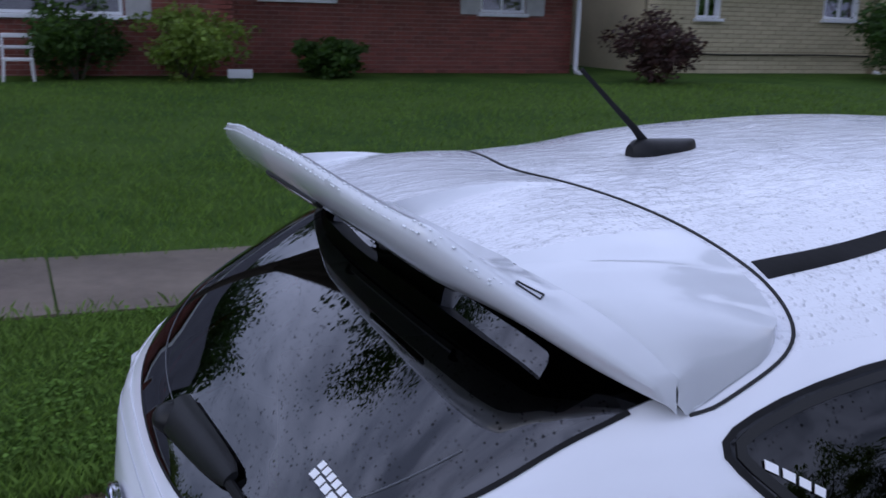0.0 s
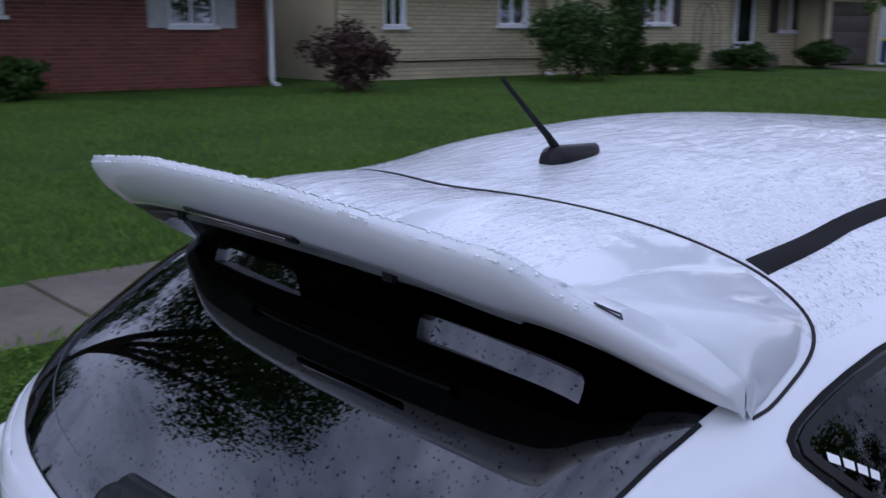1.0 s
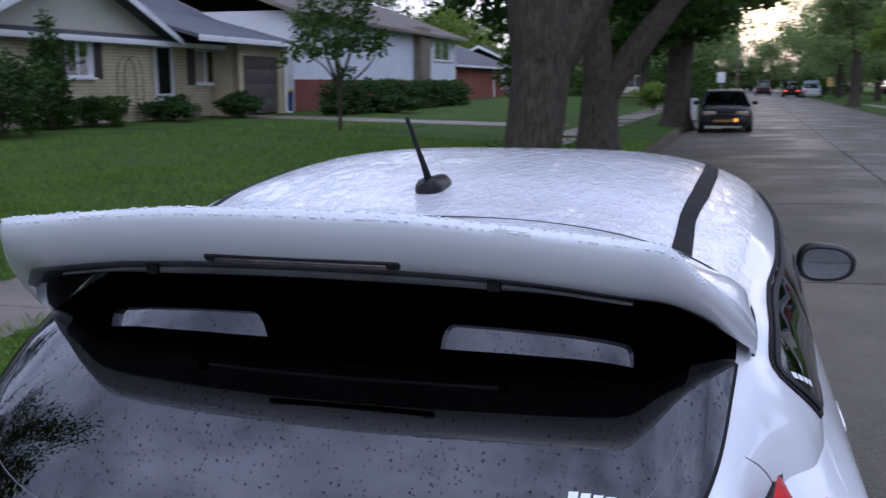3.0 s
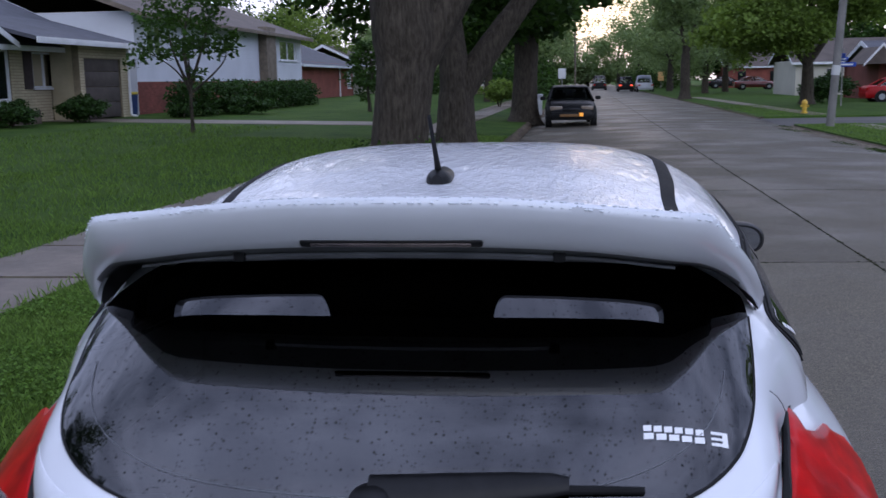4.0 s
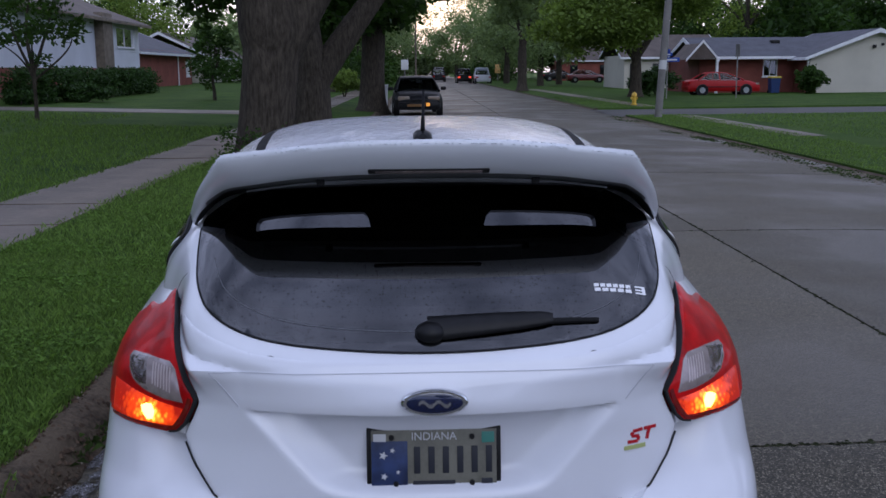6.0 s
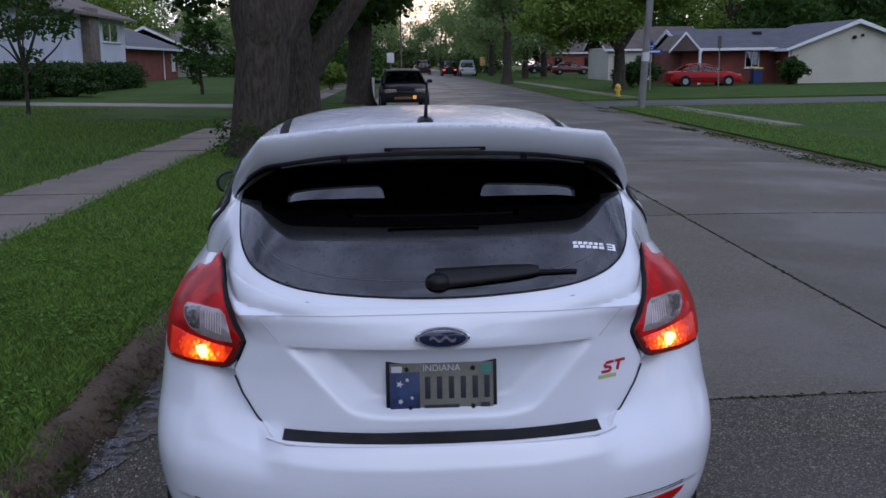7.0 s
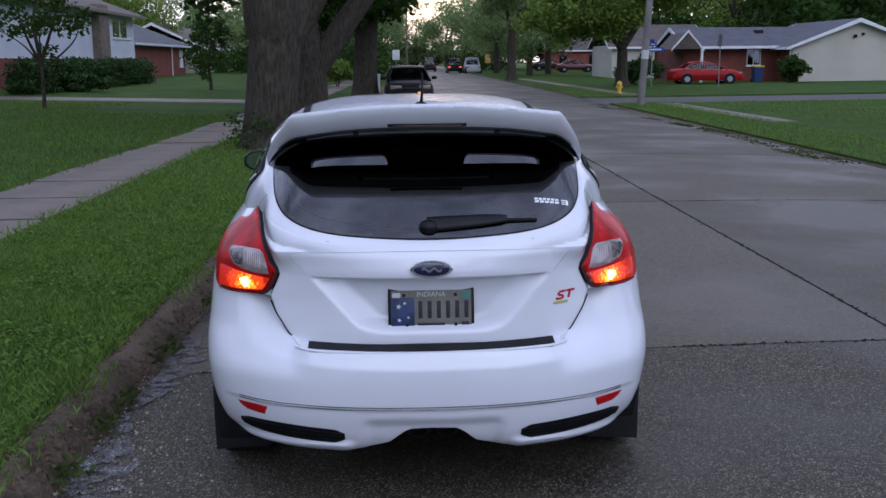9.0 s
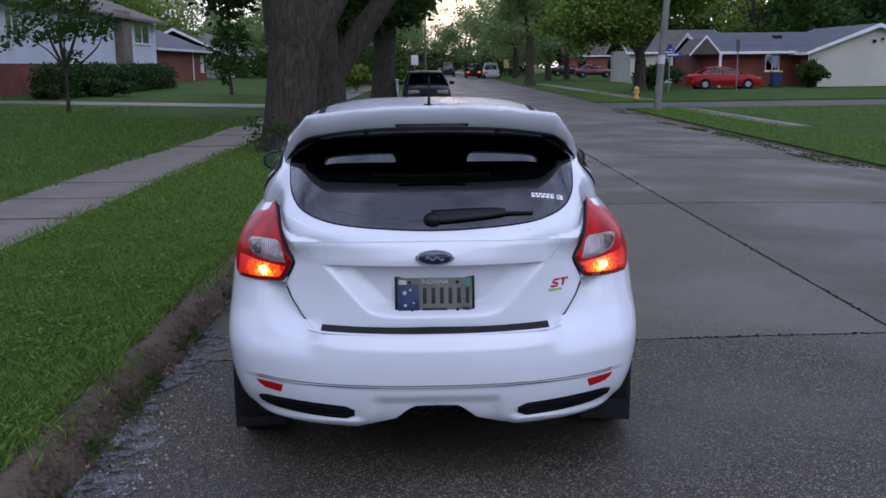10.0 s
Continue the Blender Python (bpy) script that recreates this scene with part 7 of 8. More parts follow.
def simple_tree(x, y, h, rad, seed, leaf, clumps, per, mat, label, z=0.2, trunk_r=0.22, low=0.25, group=""):
    t = empty("tree", (x, y, z), label, "tree", group)
    bm = bmesh.new()
    r = random.Random(seed)
    rough_tube(bm, [(x + 0.15 * math.sin(i + seed) * i / 6, y, z - 0.1 + h * 0.75 * i / 6) for i in range(7)], [trunk_r * (1.3 - 1.05 * i / 6) for i in range(7)], 10, seed, 0.1)
    trunk = part("trunk", bm, M_bark, t, "", 70)
    cz = z + h * (low + (1 - low) / 2)
    rz = h * (1 - low) / 2
    for k in range(5):
        a = r.uniform(0, 6.28)
        ps = bend((x, y, z + h * 0.35), (x + rad * 0.7 * math.cos(a), y + rad * 0.7 * math.sin(a), cz + rz * r.uniform(-0.1, 0.6)), 5, 0.2, seed + k)
        part("limb", rough_tube(bmesh.new(), ps, [trunk_r * 0.5 * (1 - 0.8 * i / 5) for i in range(6)], 7, seed + k, 0.1), M_bark, trunk, "", 70)
    V = leaf_cloud(crown_centres((x, y, cz), (rad, rad, rz), clumps, seed), per, (rad * 0.30, rad * 0.30, rad * 0.24), leaf, seed)
    leaves("crown", V, mat, t)
    return t


def shrub(x, y, rad, h, seed, mat, label, z=None, leaf=0.05, clumps=60, per=60, name="shrub"):
    z = lawn_z(x, y) if z is None else z
    t = empty(name, (x, y, z), label, "shrub")
    r = random.Random(seed)
    for k in range(6):
        a = 6.28 * k / 6 + r.uniform(-0.3, 0.3)
        part("stem", tube(bmesh.new(), [(x + 0.04 * math.cos(a), y + 0.04 * math.sin(a), z - 0.05), (x + 0.45 * rad * math.cos(a), y + 0.45 * rad * math.sin(a), z + h * 0.7)], [0.02, 0.008], 5), M_bark, t)
    c = crown_centres((x, y, z + h * 0.52), (rad * 0.86, rad * 0.86, h * 0.46), clumps, seed, 0.35)
    leaves("foliage", leaf_cloud(c, per, (rad * 0.26, rad * 0.26, h * 0.16), leaf, seed), mat, t)
    return t


big = "old street trees along the kerb"
street_tree(-2.27, 13.9, 0.14, 0.40, (0.10, 0.0), [(2.25, (-2.4, 13.6, 7.5), 0.50), (1.75, (1.0, 14.6, 6.4), 0.36), (2.3, (-4.2, 16.5, 6.8), 0.20)],
            [((-3.0, 14.5, 9.0), (7.0, 6.0, 2.6), 120)], 11, 0.16, 110, M_leaf, "massive old street tree with furrowed grey bark and a forked trunk", big, swell=0.12)
street_tree(-2.05, 20.8, 0.14, 0.42, (0.02, 0.0), [(1.45, (-2.45, 20.6, 6.5), 0.34), (1.30, (1.8, 21.8, 5.9), 0.34), (1.6, (-1.6, 23.0, 7.0), 0.16)],
            [((-3.2, 23.5, 8.6), (6.8, 5.5, 2.6), 105), ((0.9, 25.5, 5.9), (2.6, 2.6, 1.1), 26), ((-5.0, 25.0, 4.3), (1.7, 2.0, 1.2), 30), ((-1.4, 27.0, 4.3), (1.9, 1.8, 1.2), 34)], 12, 0.14, 110, M_leaf, "dark street tree forking low into two limbs", big)
street_tree(-1.12, 36.5, 0.14, 0.47, (0.03, 0.0), [(3.4, (-2.6, 36, 8), 0.32), (3.5, (1.6, 38.2, 7.6), 0.28), (3.6, (-0.6, 40.0, 8.0), 0.2)],
            [((-1.0, 38.0, 8.4), (5.5, 5.5, 3.4), 90), ((-3.2, 42.0, 4.6), (2.4, 4.0, 1.8), 40), ((-1.3, 35.3, 4.3), (1.9, 1.6, 1.0), 40), ((0.3, 38.5, 5.4), (2.4, 2.4, 1.2), 44)], 13, 0.18, 110, M_leaf, "dark street tree with low hanging leaves", big)
street_tree(12.85, 53.0, 0.25, 0.30, (0.0, 0.0), [(2.0, (10.4, 53, 6.0), 0.21), (2.1, (14.9, 53.8, 6.4), 0.20), (2.2, (12.8, 52, 7.0), 0.20)],
            [((12.2, 53.0, 7.4), (5.2, 4.6, 3.0), 100), ((9.9, 51.5, 4.1), (2.6, 2.4, 1.4), 52), ((11.6, 50.9, 4.0), (1.7, 1.4, 1.2), 30), ((14.9, 52.0, 5.3), (1.9, 1.9, 1.1), 30)], 14, 0.13, 170, M_leaf_light, "broad street tree with light green leaves")
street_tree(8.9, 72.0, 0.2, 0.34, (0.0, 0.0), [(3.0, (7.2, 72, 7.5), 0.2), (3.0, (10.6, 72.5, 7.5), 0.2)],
            [((9.3, 72, 7.4), (3.8, 4.0, 3.2), 70)], 15, 0.17, 130, M_leaf_hazed, "dense street tree beside the far kerb")

# young tree, conifer-like tree and bushes in the front lawns
street_tree(-10.1, 26.2, 0.38, 0.05, (0.0, 0.0), [(1.35, (-10.6, 26.0, 3.3), 0.05), (1.4, (-9.5, 26.3, 3.4), 0.05), (1.5, (-10.1, 26.6, 4.0), 0.06), (1.2, (-11.2, 26.0, 2.6), 0.035), (1.2, (-9.0, 26.2, 2.6), 0.035)],
                 [((-10.1, 26.2, 3.2), (1.55, 1.4, 1.25), 42)], 16, 0.085, 52, M_leaf, "young lawn tree with an open spreading crown", spread=0.42)
simple_tree(-8.6, 45.0, 3.5, 1.05, 21, 0.09, 56, 50, M_leaf, "narrow young tree on the lawn", 0.3, 0.07, 0.18)
simple_tree(-7.0, 47.0, 2.4, 0.45, 22, 0.08, 20, 30, M_leaf, "thin young tree on the lawn", 0.3, 0.05, 0.3)
shrub(-15.9, 0.95, 0.95, 1.30, 31, M_leaf, "dark green rounded shrub against the brick wall", leaf=0.055)
shrub(-15.8, 2.65, 1.0, 1.22, 32, M_leaf_light, "light green rounded shrub against the brick wall", leaf=0.055)
shrub(-16.3, 5.25, 0.72, 0.72, 33, M_leaf, "low dark shrub at the foot of the brick wall", leaf=0.06)
shrub(-15.2, 11.55, 1.02, 1.35, 34, M_leaf_red, "dark maroon rounded shrub on the lawn", leaf=0.055)
shrub(-15.4, 18.5, 1.40, 1.95, 35, M_hedge, "large round clipped shrub before the buff wall", leaf=0.06, clumps=90, per=70)
shrub(-16.3, 21.6, 0.62, 2.8, 36, M_hedge, "tall narrow shrub against the buff wall", leaf=0.06)
shrub(-16.2, 23.6, 1.0, 0.85, 37, M_leaf, "low green shrub against the buff wall", leaf=0.06)
shrub(-16.4, 27.6, 1.1, 0.75, 38, M_hedge, "low green shrub beside the garden arch", leaf=0.06)
shrub(-16.6, 21.9, 0.8, 0.9, 39, M_leaf, "low green shrub against the buff wall", leaf=0.06)
shrub(-15.9, 31.4, 1.0, 0.95, 40, M_hedge, "wide dark shrub under the porch window", leaf=0.06)
shrub(-14.6, 37.4, 0.8, 0.8, 41, M_hedge, "low dark shrub at the end of the hedge", leaf=0.07)
shrub(-13.0, 40.2, 1.3, 0.75, 47, M_hedge, "low dark shrub before the long hedge", leaf=0.07)
shrub(24.45, 57.4, 1.0, 1.5, 42, M_leaf, "rounded green bush before the cream wall", leaf=0.10, z=0.15)
shrub(15.6, 59.5, 1.7, 1.5, 43, M_hedge, "dark hedge bush behind the red car", leaf=0.10, z=0.15)

shrub(14.2, 56.0, 1.3, 1.3, 45, M_hedge, "dark bush beside the pale house", leaf=0.09, z=0.2)
shrub(-3.0, 52.0, 1.0, 1.5, 46, M_leaf_light, "light green bush on the lawn beyond the trees", leaf=0.09, z=0.3)

hedge = empty("hedge", (-14, 45, 0.4), "long dark green clipped hedge before the white house", "hedge")
r = np.random.RandomState(50)
cen = np.stack([r.uniform(-14.6, -13.6, 520), r.uniform(35.5, 56.0, 520), r.uniform(0.55, 1.72, 520)], 1)
leaves("foliage", leaf_cloud(cen, 36, (0.32, 0.32, 0.24), 0.075, 51), M_hedge, hedge)
for k in range(20):
    part("stem", tube(bmesh.new(), [(-14.1, 36 + k, 0.25), (-14.1 + 0.1 * math.sin(k), 36 + k, 1.3)], [0.03, 0.015], 6), M_bark, hedge)

# climbing sprouts round the first trunk, and weeds at its foot
sprout = empty("trunk_weeds", (-2.2, 13.4, 0.2), "leafy weeds and sprouts at the foot of the street tree", "weeds")
cen = np.array([(-2.22 + 0.60 * math.cos(a), 13.9 + 0.60 * math.sin(a) - 0.05, 0.2 + 0.5 * abs(math.sin(a * 3.1))) for a in np.linspace(2.9, 6.6, 26)])
leaves("foliage", leaf_cloud(cen, 26, (0.20, 0.2, 0.16), 0.035, 61), M_leaf, sprout)

# clover and broad weeds in patches through the verge
rc = np.random.RandomState(71)
n = 60000
px, py = rc.uniform(-3.46, -1.72, n), rc.uniform(-2.2, 9.0, n)
keep = np.array([noise.noise(Vector((a * 1.7, b * 1.7, 9))) + 0.6 * noise.noise(Vector((a * 5, b * 5, 2))) > 0.02 for a, b in zip(px, py)])
px, py = px[keep], py[keep]
n = len(px)
pz = np.array([lawn_z(a + SHEAR * b, b) for a, b in zip(px, py)]) + rc.uniform(0.015, 0.055, n)
ang, sz = rc.uniform(0, 2 * math.pi, n), rc.uniform(0.006, 0.014, n)
tx, ty = rc.normal(0, 0.35, n), rc.normal(0, 0.35, n)
V = np.empty((n, 4, 3))
for q in range(4):
    dx, dy = sz * np.cos(ang + q * math.pi / 2), sz * np.sin(ang + q * math.pi / 2)
    V[:, q, 0], V[:, q, 1], V[:, q, 2] = px + SHEAR * py + dx, py + dy, pz + dx * tx + dy * ty
tagged(leaves("clover", V.reshape(-1, 3), M_clover, None), "patches of clover and broad-leaved weeds in the verge", "clover", kind="stuff")

# woods behind the houses and round the far end of the street
k = 0
spots = []
rr = random.Random(77)
for y in range(-30, 150, 11):
    spots.append((-34 + rr.uniform(-3, 3), y + rr.uniform(-3, 3), 11 + rr.uniform(-2, 3), 5.2))
for x in range(14, 74, 9):
    spots.append((x + rr.uniform(-2, 2), 84 + rr.uniform(-3, 6) + max(0, 30 - x) * 0.8, 16 + rr.uniform(-2, 3), 5.8))
for y in (66, 80, 96, 112, 130):
    spots.append((-5.5 + 0.02 * y + rr.uniform(-1, 1), y, 9.5 + rr.uniform(-1, 2), 4.4))
for y in (92, 108, 124, 142):
    spots.append((12.5 + rr.uniform(-1, 1), y, 10 + rr.uniform(-1, 2), 4.6))
for x in (-26, -18, -9, 12, 20, 29, 38):
    spots.append((x, 165 + rr.uniform(-6, 6), 13 + rr.uniform(-2, 2), 6.5))
for x, y in ((-26, 100), (-10.5, 96), (-34, 86)):
    spots.append((x, y, 9.5 + rr.uniform(-1, 1), 4.4))
for x, y in ((-1.5, 185), (5, 190), (10, 178)):
    spots.append((x, y, 9.5, 5.0))
for x, y, h in ((-30, -16, 8), (-36, -26, 11), (-24, -32, 11), (6, -44, 12), (44, 10, 12), (46, 28, 12), (44, 44, 12), (-30, 4, 19), (-32, 14, 18)):
    spots.append((x, y, h, 5.0))
# Out of view on the right, added to darken the side windows' reflections.
for x, y, h in ((21, 9, 15), (27, 20, 16)):
    spots.append((x, y, h, 5.0))
for x, y, h, rad in spots:
    k += 1
    simple_tree(x, y, h, rad, 100 + k, 0.17 if y > 60 or x < -30 else (0.16 if y < 0 else 0.18), 64 if y > 0 else 110, (120 if abs(x) < 16 else 130) if y > 0 else 200, M_leaf_hazed if y > 62 and abs(x) < 16 or y > 140 else (M_leaf, M_leaf, M_leaf_light)[k % 3], "leafy shade tree in the woods behind the houses", 0.2, 0.26, 0.16 if abs(x) > 12 else 0.3, "shade trees round the street")

simple_tree(-10.2, -0.9, 10.2, 2.7, 171, 0.06, 90, 300, M_leaf, "leafy lawn tree beside the brick house", 0.3, 0.2, 0.52)

# dense woods that close the view low down
def woods(name, bands, size, seed, mat, label):
    r = np.random.RandomState(seed)
    V = []
    for x0, x1, y0, y1, h, n in bands:
        c = np.stack([r.uniform(x0, x1, n), r.uniform(y0, y1, n), r.uniform(0.2, 1.0, n) ** 0.8 * h], 1)
        c[:, 2] *= 0.75 + 0.35 * np.sin(c[:, 0] * 0.35 + seed) * np.cos(c[:, 1] * 0.21)
        V.append(leaf_cloud(c, 48, (1.3, 1.3, 1.0), size, seed + len(V)))
    return tagged(leaves(name, np.concatenate(V), mat, None), label, "woods", kind="stuff")


woods("far_woods", [(-60, -8, 172, 182, 11, 500), (-8, 14, 182, 192, 5.2, 200), (14, 70, 168, 178, 12, 520), (-26, -5, 122, 132, 8, 240), (-60, -30, 8, 20, 8, 160)], 0.40, 201, M_leaf_hazed, "green woods closing the far end of the street")
woods("side_woods", [(-46, -36, -40, 140, 9, 900), (14, 90, 136, 144, 13, 800), (30, 42, 74, 92, 9, 260), (40, 70, 60, 75, 9, 300)], 0.32, 202, M_leaf, "dark woods behind the houses")
woods("kerb_thicket", [(-5.0, -1.0, 70, 120, 5.0, 140), (10.5, 16, 138, 150, 3.0, 80), (-22, -7, 92, 100, 3.5, 120)], 0.20, 203, M_leaf, "dark thicket beside the far street")

# ---- street furniture, parked cars, small things ----
pole = empty("utility_pole", (8.5, 31.0, 0.1), "grey utility pole leaning slightly, with a pale band", "pole")
part("shaft", rough_tube(bmesh.new(), [(8.49 + 0.06 * z, 31.0, 0.05 + z) for z in (0, 2, 4, 6, 8, 9.5)], [0.125, 0.12, 0.115, 0.105, 0.095, 0.09], 16, 3, 0.03), M_pole, pole)
part("band", tube(bmesh.new(), [(8.49 + 0.06 * z, 31.0, 0.05 + z) for z in (1.55, 1.85)], [0.128, 0.128], 16), M_sign_white, pole)
part("crossarm", boxed((9.02, 31.0, 8.9), (1.8, 0.1, 0.1), 0.01), M_wood, pole)

hyd = empty("fire_hydrant", (10.0, 41.0, 0.1), "yellow fire hydrant with a pale cap on the verge", "hydrant")
bm = bmesh.new()
loft(bm, [[(10.0 + 0.8 * rr_ * math.cos(t), 41.0 + 0.8 * rr_ * math.sin(t), 0.04 + zz * 0.78) for t in [2 * math.pi * i / 18 for i in range(18)]] for rr_, zz in ((0.17, 0.06), (0.17, 0.12), (0.11, 0.13), (0.11, 0.52), (0.15, 0.54), (0.15, 0.58))])
part("barrel", bm, M_hydrant, hyd)
bm = bmesh.new()
loft(bm, [[(10.0 + 0.8 * rr_ * math.cos(t), 41.0 + 0.8 * rr_ * math.sin(t), 0.04 + zz * 0.78) for t in [2 * math.pi * i / 18 for i in range(18)]] for rr_, zz in ((0.145, 0.58), (0.135, 0.66), (0.09, 0.72), (0.03, 0.74), (0.03, 0.78))])
part("cap", bm, M_hydrant, hyd)
for s in (-1, 1):
    part("outlet", tube(bmesh.new(), [(10.0, 41.0, 0.37), (10.0 + s * 0.15, 41.0, 0.37)], [0.05, 0.05], 12), M_hydrant, hyd)

ssign = empty("street_sign", (12.7, 46, 0.25), "blue street name sign on a grey post", "sign")
part("post", tube(bmesh.new(), [(12.72, 46, 0.2), (12.72, 46, 2.75)], [0.03, 0.03], 8), M_pole, ssign)
b = part("blade", boxed((12.86, 45.96, 2.03), (0.85, 0.02, 0.20), 0.004), M_sign_blue, ssign)
part("name_bar", boxed((12.86, 45.946, 2.03), (0.60, 0.004, 0.075)), M_sign_white, b)
b = part("blade", boxed((12.72, 46.0, 2.42), (0.03, 0.75, 0.20), 0.004), M_sign_blue, ssign)
b = part("blade", boxed((12.74, 45.97, 2.28), (0.40, 0.02, 0.16), 0.004), M_sign_blue, ssign)
part("name_bar", boxed((12.74, 45.956, 2.28), (0.2, 0.004, 0.06)), M_sign_white, b)
stp = empty("sign_post", (16.1, 46, 0.25), "thin grey sign post seen edge on", "sign")
part("post", tube(bmesh.new(), [(16.1, 46, 0.2), (16.1, 46, 2.7)], [0.03, 0.03], 8), M_pole, stp)
part("sign_plate", boxed((16.1, 46.0, 2.45), (0.02, 0.6, 0.6), 0.004), M_pole, stp)
spd = empty("road_sign", (0.27, 62, 0.2), "pale rectangular road sign on a post at the kerb", "sign")
part("post", tube(bmesh.new(), [(0.27, 62, 0.1), (0.27, 62, 2.3)], [0.03, 0.03], 8), M_pole, spd)
part("sign_plate", boxed((0.27, 61.95, 1.95), (0.46, 0.02, 0.62), 0.006), M_sign_white, spd)
osg = empty("warning_sign", (12.9, 132, 0.2), "orange work sign standing beside the road", "sign")
part("sign_plate", boxed((12.9, 132, 1.7), (0.75, 0.03, 1.15), 0.01), M_orange, osg)
part("post", tube(bmesh.new(), [(12.9, 132.03, 0.1), (12.9, 132.03, 1.3)], [0.03, 0.03], 8), M_pole, osg)

binn = empty("wheelie_bin", (22.6, 58.5, 0.05), "blue wheeled bin with a yellow lid", "bin")
part("body", loft(bmesh.new(), [[(22.6 + sx * 0.28 * k, 58.5 + sy * 0.32 * k, z) for sx, sy in ((-1, -1), (1, -1), (1, 1), (-1, 1))] for k, z in ((0.85, 0.12), (1.0, 1.0))]), M_bin_blue, binn)
part("lid", boxed((22.6, 58.48, 1.05), (0.62, 0.70, 0.10), 0.03), M_bin_yellow, binn)
for s in (-1, 1):
    bm = bmesh.new()
    bmesh.ops.create_cone(bm, cap_ends=True, segments=16, radius1=0.1, radius2=0.1, depth=0.05, matrix=Matrix.Translation((22.6 + s * 0.25, 58.8, 0.2)) @ Matrix.Rotation(math.pi / 2, 4, "Y"))
    part("wheel", bm, M_rubber, binn)
binn2 = empty("wheelie_bin", (-16.75, 36.95, 0.45), "blue wheeled bin standing beside the garage", "bin")
part("body", loft(bmesh.new(), [[(-16.75 + sx * 0.28 * k, 37.0 + sy * 0.32 * k, z) for sx, sy in ((-1, -1), (1, -1), (1, 1), (-1, 1))] for k, z in ((0.85, 0.42), (1.0, 1.35))]), M_bin_blue, binn2)
part("lid", boxed((-16.75, 36.98, 1.40), (0.62, 0.70, 0.10), 0.03), M_bin_yellow, binn2)

sgn = empty("lawn_sign", (-15.5, 3.5, 0.4), "small white sign on wire legs by the shrubs", "sign")
part("sign_plate", boxed((-15.5, 3.48, 0.60), (0.02, 0.42, 0.15), 0.004), M_plastic_white, sgn)
for dy in (-0.12, 0.12):
    part("leg", tube(bmesh.new(), [(-15.5, 3.48 + dy, 0.38), (-15.5, 3.48 + dy, 0.58)], [0.006, 0.006], 6), M_pole, sgn)

chair = empty("garden_chair", (-15.7, 0.05, 0.42), "white plastic garden chair beside the shrubs", "chair")
part("seat", boxed((-15.75, 0.05, 0.80), (0.45, 0.46, 0.04), 0.015), M_plastic_white, chair)
for dx in (-0.2, 0.2):
    for dy in (-0.2, 0.2):
        part("leg", tube(bmesh.new(), [(-15.75 + dx, 0.05 + dy, 0.80), (-15.75 + dx * 1.15, 0.05 + dy * 1.15, 0.38)], [0.024, 0.018], 8), M_plastic_white, chair)
part("back_rail", boxed((-15.97, 0.05, 1.16), (0.04, 0.46, 0.07), 0.015), M_plastic_white, chair)
part("back_rail", boxed((-15.97, 0.05, 0.98), (0.035, 0.46, 0.05), 0.012), M_plastic_white, chair)
for dy in (-0.21, 0.21):
    part("back_post", tube(bmesh.new(), [(-15.95, 0.05 + dy, 0.78), (-15.99, 0.05 + dy, 1.18)], [0.02, 0.018], 8), M_plastic_white, chair)
    part("armrest", boxed((-15.75, 0.05 + dy * 1.08, 1.0), (0.42, 0.05, 0.03), 0.01), M_plastic_white, chair)


